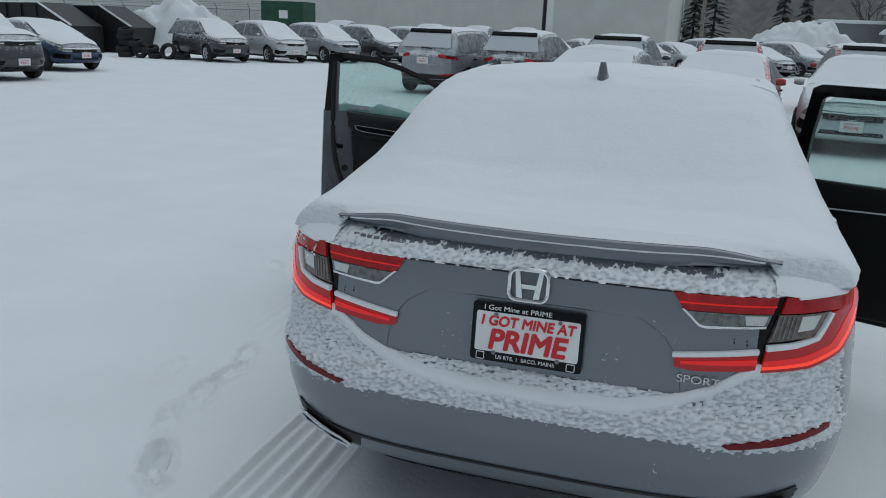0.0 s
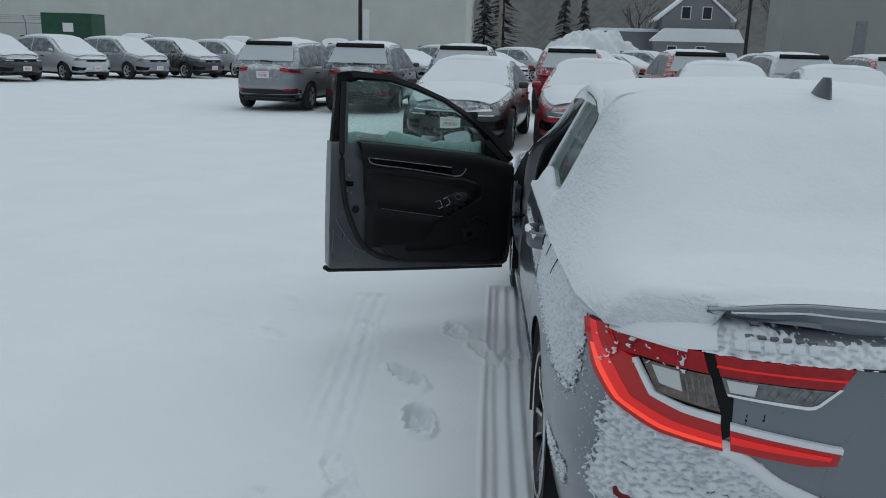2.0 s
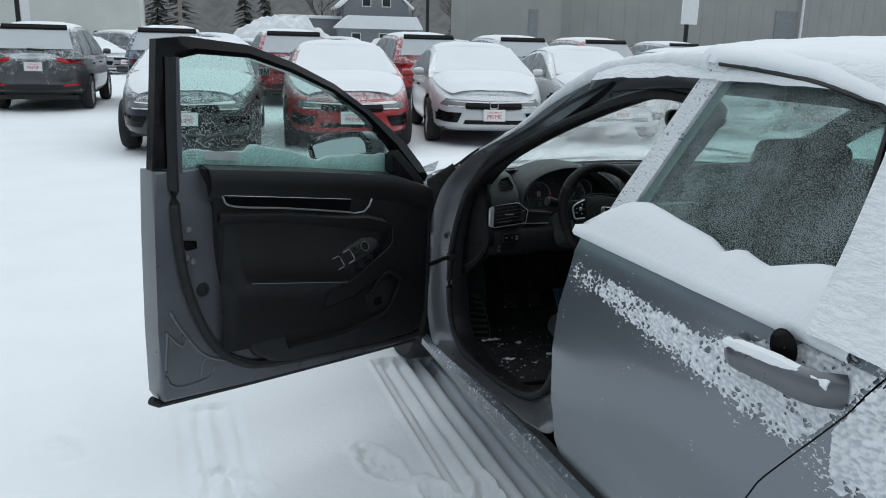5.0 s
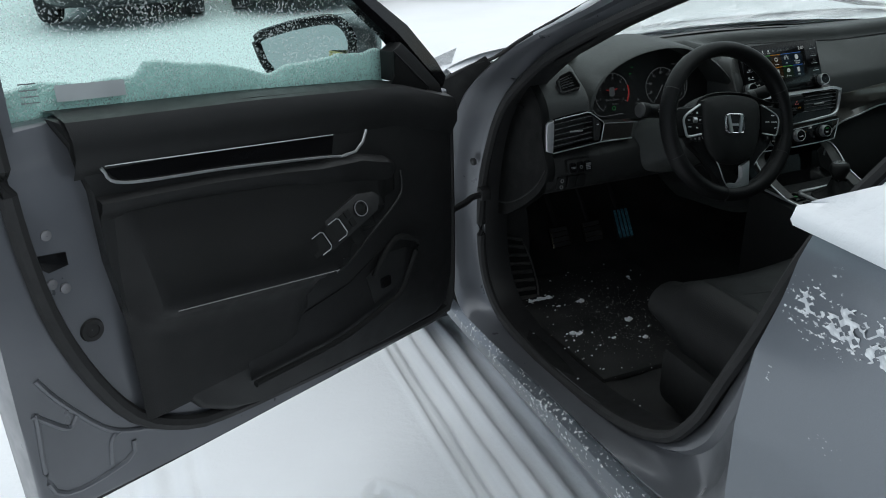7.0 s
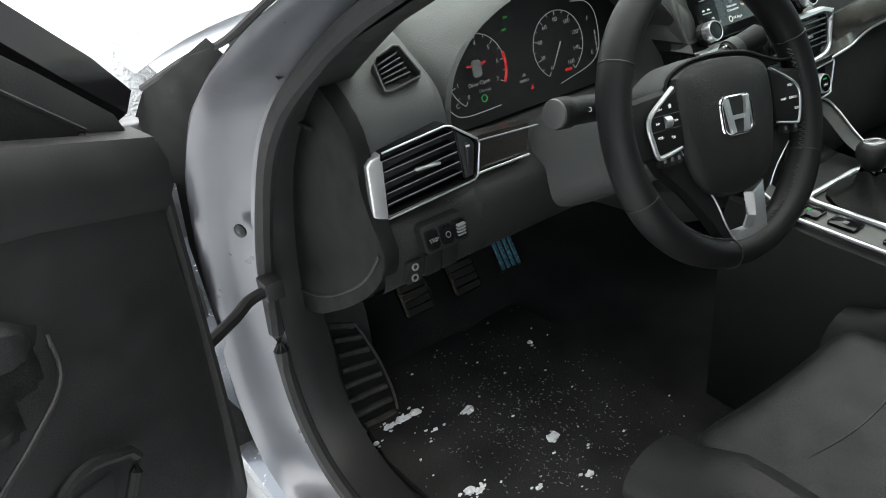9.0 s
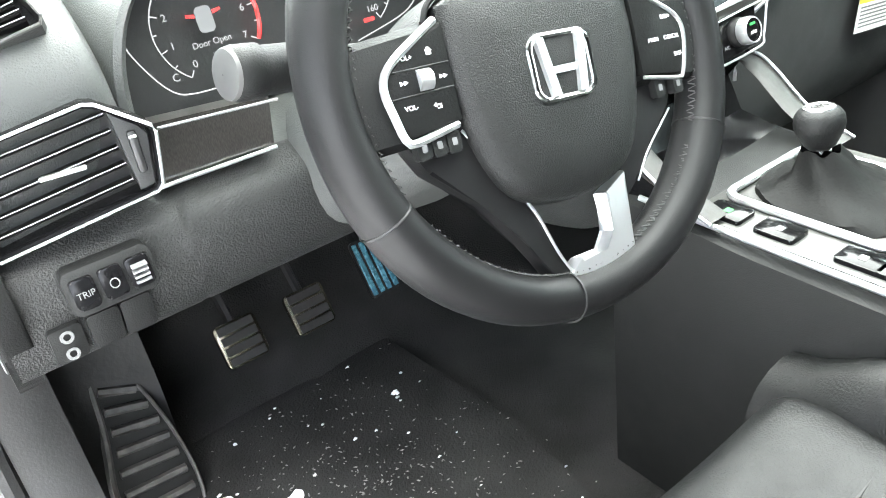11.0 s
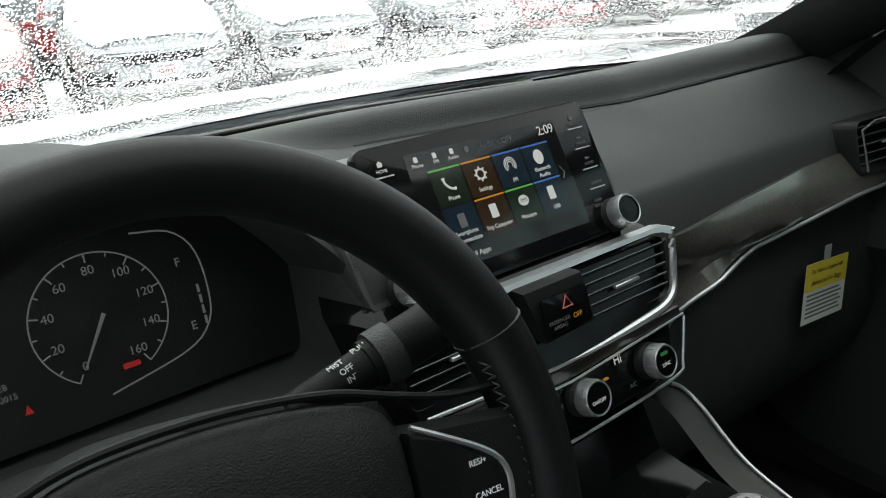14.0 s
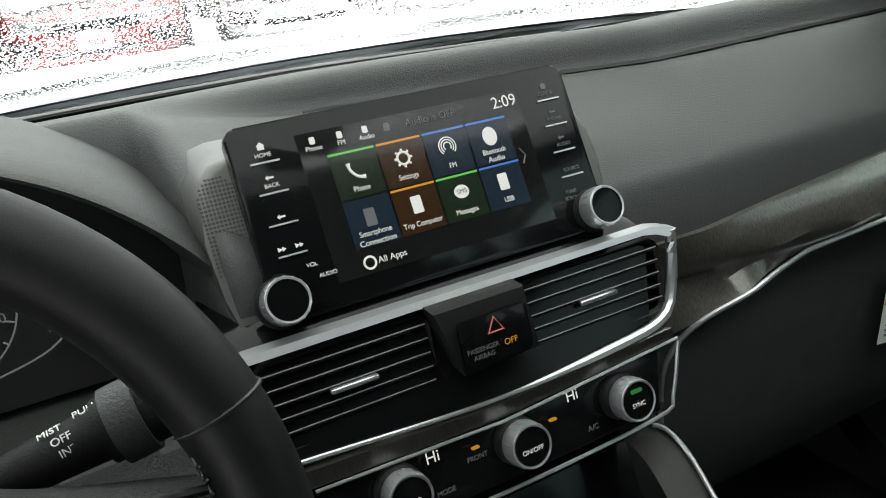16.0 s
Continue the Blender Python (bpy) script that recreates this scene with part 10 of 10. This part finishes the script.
for x, wide, tall in ((22.3, 0.35, 3.8), (46.8, 1.1, 4.6), (64.5, 1.1, 4.6)):
    bm = B()
    box(bm, (x - wide, (51.96 if x < 24 else 55.94), 0), (x + wide, (52.1 if x < 24 else 56.1), tall))
    part("door", bm, M["house_siding"], hall2, smooth=False)
for x in (24.6, 48.1, 70.0):
    bm = B()
    cyl(bm, (x, 55.7, 0), (x, 55.7, 13), 0.11, n=10)
    part("downpipe", bm, M["white"], hall2)
bm = B()
box(bm, (46.0, 55.5, 6.0), (47.2, 56.0, 6.5), 0.05)
part("wall_lamp", bm, M["white"], hall2)

# wooded hillside behind, and single bare and evergreen trees in front of it
bm = B()
rows = []
for k, (y, z) in enumerate(((135, 0), (150, 6), (170, 16), (200, 30), (240, 42))):
    rows.append([(x, y + 4 * noise.noise(Vector((x * 0.05, k, 0))), z + (3.0 * noise.noise(Vector((x * 0.11, k, 1))) + 2.0 * noise.noise(Vector((x * 0.4, k, 2))) if k else 0)) for x in np.linspace(-160, 220, 150)])
loft(bm, rows)
tagged(part("wooded_hill", bm, M["woods"]), "grey wooded hillside in snowfall", "woods", kind="stuff")


def spruce(x, y, h):
    t = base("spruce", "dark evergreen tree dusted with snow", "tree", T_(x, y), group="trees behind the lot")
    bm = B()
    cyl(bm, (0, 0, 0), (0, 0, h * 0.95), 0.18, 0.03, 8)
    part("trunk", bm, M["bark"], t)
    bm = B()
    r_ = random.Random(int(x * 10 + y))
    for k in range(170):
        f = k / 170
        z, r0 = h * (0.08 + 0.9 * f), (1 - f) * h * 0.24 + 0.1
        a = r_.uniform(0, 6.28)
        r1 = r0 * r_.uniform(0.6, 1.1)
        w_ = 0.25 + 0.35 * (1 - f)
        c, s = math.cos(a), math.sin(a)
        p = [Vector((0, 0, z + 0.2)), Vector((r1 * 0.6 * c - w_ * s, r1 * 0.6 * s + w_ * c, z - 0.1)), Vector((r1 * c, r1 * s, z - 0.45)), Vector((r1 * 0.6 * c + w_ * s, r1 * 0.6 * s - w_ * c, z - 0.15))]
        bm.faces.new([bm.verts.new(q) for q in p])
    part("crown", bm, M["needles"], t)


M["needles"] = plain("evergreen_needles", (0.10, 0.103, 0.10), 0.9, vary=0.3, scale=3)
for x, y, h in ((1.5, 118, 17), (-1.2, 124, 13), (10.5, 122, 12), (14.0, 128, 11), (45, 128, 14)):
    spruce(x, y, h)


def bare_tree(x, y, h, seed):
    t = base("bare_tree", "leafless tree with fine branches", "tree", T_(x, y), group="trees behind the lot")
    r_ = random.Random(seed)
    bm = B()
    tube(bm, [(0, 0, 0), (0.1, 0, h * 0.3), (0, 0.1, h * 0.6)], [0.22, 0.16, 0.07], 7)
    part("trunk", bm, M["bark"], t)
    bm = B()

    def limb(p, d, l, r, n):
        q = p + d * l
        tube(bm, [p, p + d * l * 0.5 + Vector((r_.uniform(-1, 1), r_.uniform(-1, 1), 0)) * l * 0.06, q], [r, r * 0.75, r * 0.5], 4)
        if n:
            for _ in range(3):
                nd = (d + Vector((r_.uniform(-1, 1), r_.uniform(-1, 1), r_.uniform(-0.1, 0.8))) * 0.65).normalized()
                limb(p + d * l * r_.uniform(0.5, 1.0), nd, l * 0.68, r * 0.55, n - 1)

    for k in range(7):
        a = 2 * math.pi * k / 7
        limb(Vector((0, 0, h * (0.25 + 0.05 * k))), Vector((math.cos(a) * 0.7, math.sin(a) * 0.7, 0.8)).normalized(), h * 0.25, 0.07, 3)
    part("branch", bm, M["bark"], t)


for k, (x, y, h) in enumerate(((36, 105, 11), (39, 112, 9), (19.5, 112, 9), (33, 120, 10))):
    bare_tree(x, y, h, k)

# the house with its snowy roofs
house = base("house", "grey gabled house with snow on its roofs", "house", T_(26.2, 112, -6))
bm = B()
prism(bm, [(-4.2, -1), (4.2, -1), (4.2, 6.0), (0, 9.5), (-4.2, 6.0)], -5, 5, lambda a, b, d: (a, d, b))
part("wall", bm, M["house_siding"], house, smooth=False)
for s in (-1, 1):
    bm = B()
    prism(bm, [(s * 4.8, 5.6), (0, 9.65), (0, 9.95), (s * 4.9, 5.85)], -5.6, 5.4, lambda a, b, d: (a, d, b))
    part("roof", bm, M["snow_car"], house, smooth=False)
bm = B()
prism(bm, [(-5.6, 3.0), (-5.6, 3.2), (-4.0, 4.6), (4.8, 4.6), (5.6, 3.2), (5.6, 3.0)], -8.0, -5.0, lambda a, b, d: (a, d, b - 0.3 * (d + 5)* -0.0))
part("porch_roof", bm, M["snow_car"], house, smooth=False)
bm = B()
box(bm, (-5.2, -7.6, -1), (5.2, -5, 3.0))
part("porch", bm, M["house_siding"], house, smooth=False)
for x, z in ((-3.0, 1.7), (0.5, 1.7), (-1.3, 6.6), (1.3, 6.6)):
    bm = B()
    yy = -7.65 if z < 3 else -5.05
    box(bm, (x - 0.6, yy - 0.05, z - 0.8), (x + 0.6, yy + 0.05, z + 0.8))
    wd = part("window", bm, M["white"], house, smooth=False)
    bm = B()
    box(bm, (x - 0.5, yy - 0.07, z - 0.7), (x + 0.5, yy - 0.04, z + 0.7))
    part("pane", bm, M["dark_glass"], wd, smooth=False)
bm = B()
box(bm, (14.0, 110, -1), (22.0, 116, 4.2))
shed = tagged(part("low_shed", bm, M["house_siding"], smooth=False), "low grey shed with a snowy roof", "building")
bm = B()
box(bm, (13.6, 109.6, 4.2), (22.4, 116.4, 4.6), 0.1)
part("roof", bm, M["snow_car"], shed)


def mound(name, x, y, rx, ry, h, label, seed):
    bm = B()
    rows = []
    for i in range(26):
        f = i / 25
        rows.append([Vector((x + rx * math.cos(a) * (1 - f), y + ry * math.sin(a) * (1 - f), h * (1 - (1 - f) ** 2.2) - 0.05 + 0.28 * h * (noise.noise(Vector((math.cos(a) * 3 * (1 - f) + seed, math.sin(a) * 3 * (1 - f), f))) * 0.5 + 0.6 * noise.noise(Vector((x + rx * math.cos(a) * (1 - f), y + ry * math.sin(a) * (1 - f), f)) * 1.6)) * min(1, 4 * f))) for a in np.linspace(0, 2 * math.pi, 90, endpoint=False)])
    loft(bm, rows, closed=True)
    return tagged(part(name, bm, M["snow_lump"], sharp=80), label, "snow pile", kind="stuff")


mound("snow_pile", 7.5, 66, 4.8, 3.5, 3.3, "high lumpy pile of ploughed snow", 1)
mound("snow_pile", -25.2, 34.5, 3.8, 2.4, 2.6, "pile of ploughed snow behind old tyres", 2)
mound("snow_pile", -17.5, 43.5, 3.5, 1.2, 1.55, "low bank of ploughed snow", 3)
mound("snow_pile", -13.0, 43.8, 3.2, 1.2, 1.5, "low bank of ploughed snow", 4)
mound("snow_pile", -9.0, 44, 3.0, 1.2, 1.45, "low bank of ploughed snow", 5)


def pole(name, x, y, h, r, mat, label):
    bm = B()
    cyl(bm, (x, y, -0.1), (x, y, h), r, r * 0.75, 12)
    return tagged(part(name, bm, mat), label, "pole")


p1 = pole("lamp_post", -7.0, 37.8, 9, 0.10, M["black"], "slim black lamp post")
p2 = pole("utility_pole", 0.15, 70, 12, 0.17, M["wood_pole"], "weathered wooden utility pole")
p3 = pole("lamp_post", 17.2, 27.5, 9, 0.09, M["black"], "slim black lamp post with a sign board")
bm = B()
box(bm, (16.85, 27.35, 2.35), (17.55, 27.40, 3.55))
part("sign_board", bm, M["white"], p3, smooth=False)
p4 = pole("utility_pole", 25.2, 84, 12, 0.2, M["black"], "dark utility pole by the house")
bm = B()
box(bm, (-6.85, 37.6, 1.7), (-6.55, 37.65, 3.2))
part("sign_board", bm, M["white"], p1, smooth=False)

# containers, tyres, fence at the left edge
cont = base("green_container", "green steel waste container with a paper notice", "container", T_(-25.4, 47.0, 3))
bm = B()
prism(bm, [(-1.45, -0.03), (1.45, -0.03), (1.45, 2.95), (-1.45, 2.95)], -1.0, 1.0, lambda a, b, d: (a, d, b), 0.03)
part("bin", bm, M["green_paint"], cont, smooth=False)
bm = B()
box(bm, (-0.2, -1.03, 1.9), (0.4, -1.01, 2.4))
part("notice", bm, M["white"], cont, smooth=False)
for k, (x, y, turn) in enumerate(((-28.0, 28.6, 4), (-27.2, 31.4, 6))):
    b_ = base("skip", "black steel roll-off container rimmed with snow", "container", T_(x, y, turn), group="containers by the fence")
    bm = B()
    prism(bm, [(-2.6, -0.03), (2.3, -0.03), (2.3, 1.15), (0.7, 2.08), (-2.6, 2.0)], -1.1, 1.1, lambda a, b, d: (a, d, b), 0.03)
    part("bin", bm, M["black"], b_, smooth=False)
    for x_ in np.linspace(-2.4, 0.6, 5):
        bm = B()
        box(bm, (x_ - 0.06, -1.17, 0.15), (x_ + 0.06, -1.1, 1.98))
        part("rib", bm, M["black"], b_, smooth=False)
    bm = B()
    tube(bm, [(-2.6, -1.1, 2.02), (0.7, -1.1, 2.10), (2.3, -1.1, 1.18)], 0.045, 6)
    part("rim_snow", bm, M["snow_lump"], b_)
rr_ = random.Random(3)
tyre0 = None
SPOTS = [(-22.7, 0, 0.1), (-22.0, 0, 1.2), (-21.3, 0, 0.15), (-20.6, 0, 1.3), (-22.8, 1, 0.2), (-22.2, 1, 0.1), (-22.75, 2, 0.15), (-22.3, 2, 0.25), (-22.8, 3, 0.1), (-22.7, 4, 0.2), (-20.1, 0, 0.1), (-21.6, 1, 0.3)]
for x, lvl, tip in SPOTS:
    y = 27.5 + rr_.uniform(-0.15, 0.15)
    m_ = Matrix.Translation((x, y, (0.12 if tip < 1 else 0.30) + 0.235 * lvl)) @ Matrix.Rotation(rr_.uniform(-0.2, 0.2), 4, "Z") @ Matrix.Rotation(tip, 4, "X")
    if tyre0 is None:
        bm = B()
        lathe(bm, [(0.22, -0.10), (0.30, -0.11), (0.34, -0.07), (0.345, 0.0), (0.34, 0.07), (0.30, 0.11), (0.22, 0.10), (0.23, 0.0), (0.22, -0.10)], n=26)
        tyre0 = tagged(part("old_tyre", bm, M["tyre"]), "discarded black tyre dusted with snow", "tyre", "heap of tyres")
        tyre0.matrix_basis = m_
    else:
        copy_thing(tyre0, m_)
fence = base("chain_link_fence", "chain-link fence with barbed wire on top", "fence", T_(-56, 50, 0))
for k in range(12):
    bm = B()
    cyl(bm, (k * 2.6, 0, 0), (k * 2.6, 0, 2.5), 0.035, n=6)
    tube(bm, [(k * 2.6, 0, 2.45), (k * 2.6 + 0.02, -0.3, 2.85)], 0.025, 5)
    part("post", bm, M["steel"], fence)
for z, y in ((2.4, 0), (0.2, 0), (2.62, -0.12), (2.74, -0.2), (2.85, -0.3)):
    bm = B()
    cyl(bm, (0, y, z), (28.6, y, z), 0.012 if z > 2.5 else 0.025, n=5)
    part("rail", bm, M["steel"], fence)
bm = B()
for k in range(180):
    for d in (-1, 1):
        x = k * 0.16
        if 0 <= x + d * 2.2 <= 28.8:
            tube(bm, [(x, 0, 0.2), (x + d * 2.2, 0, 2.4)], 0.006, 3)
tagged(part("mesh_wire", bm, M["steel"], fence), kind="stuff")
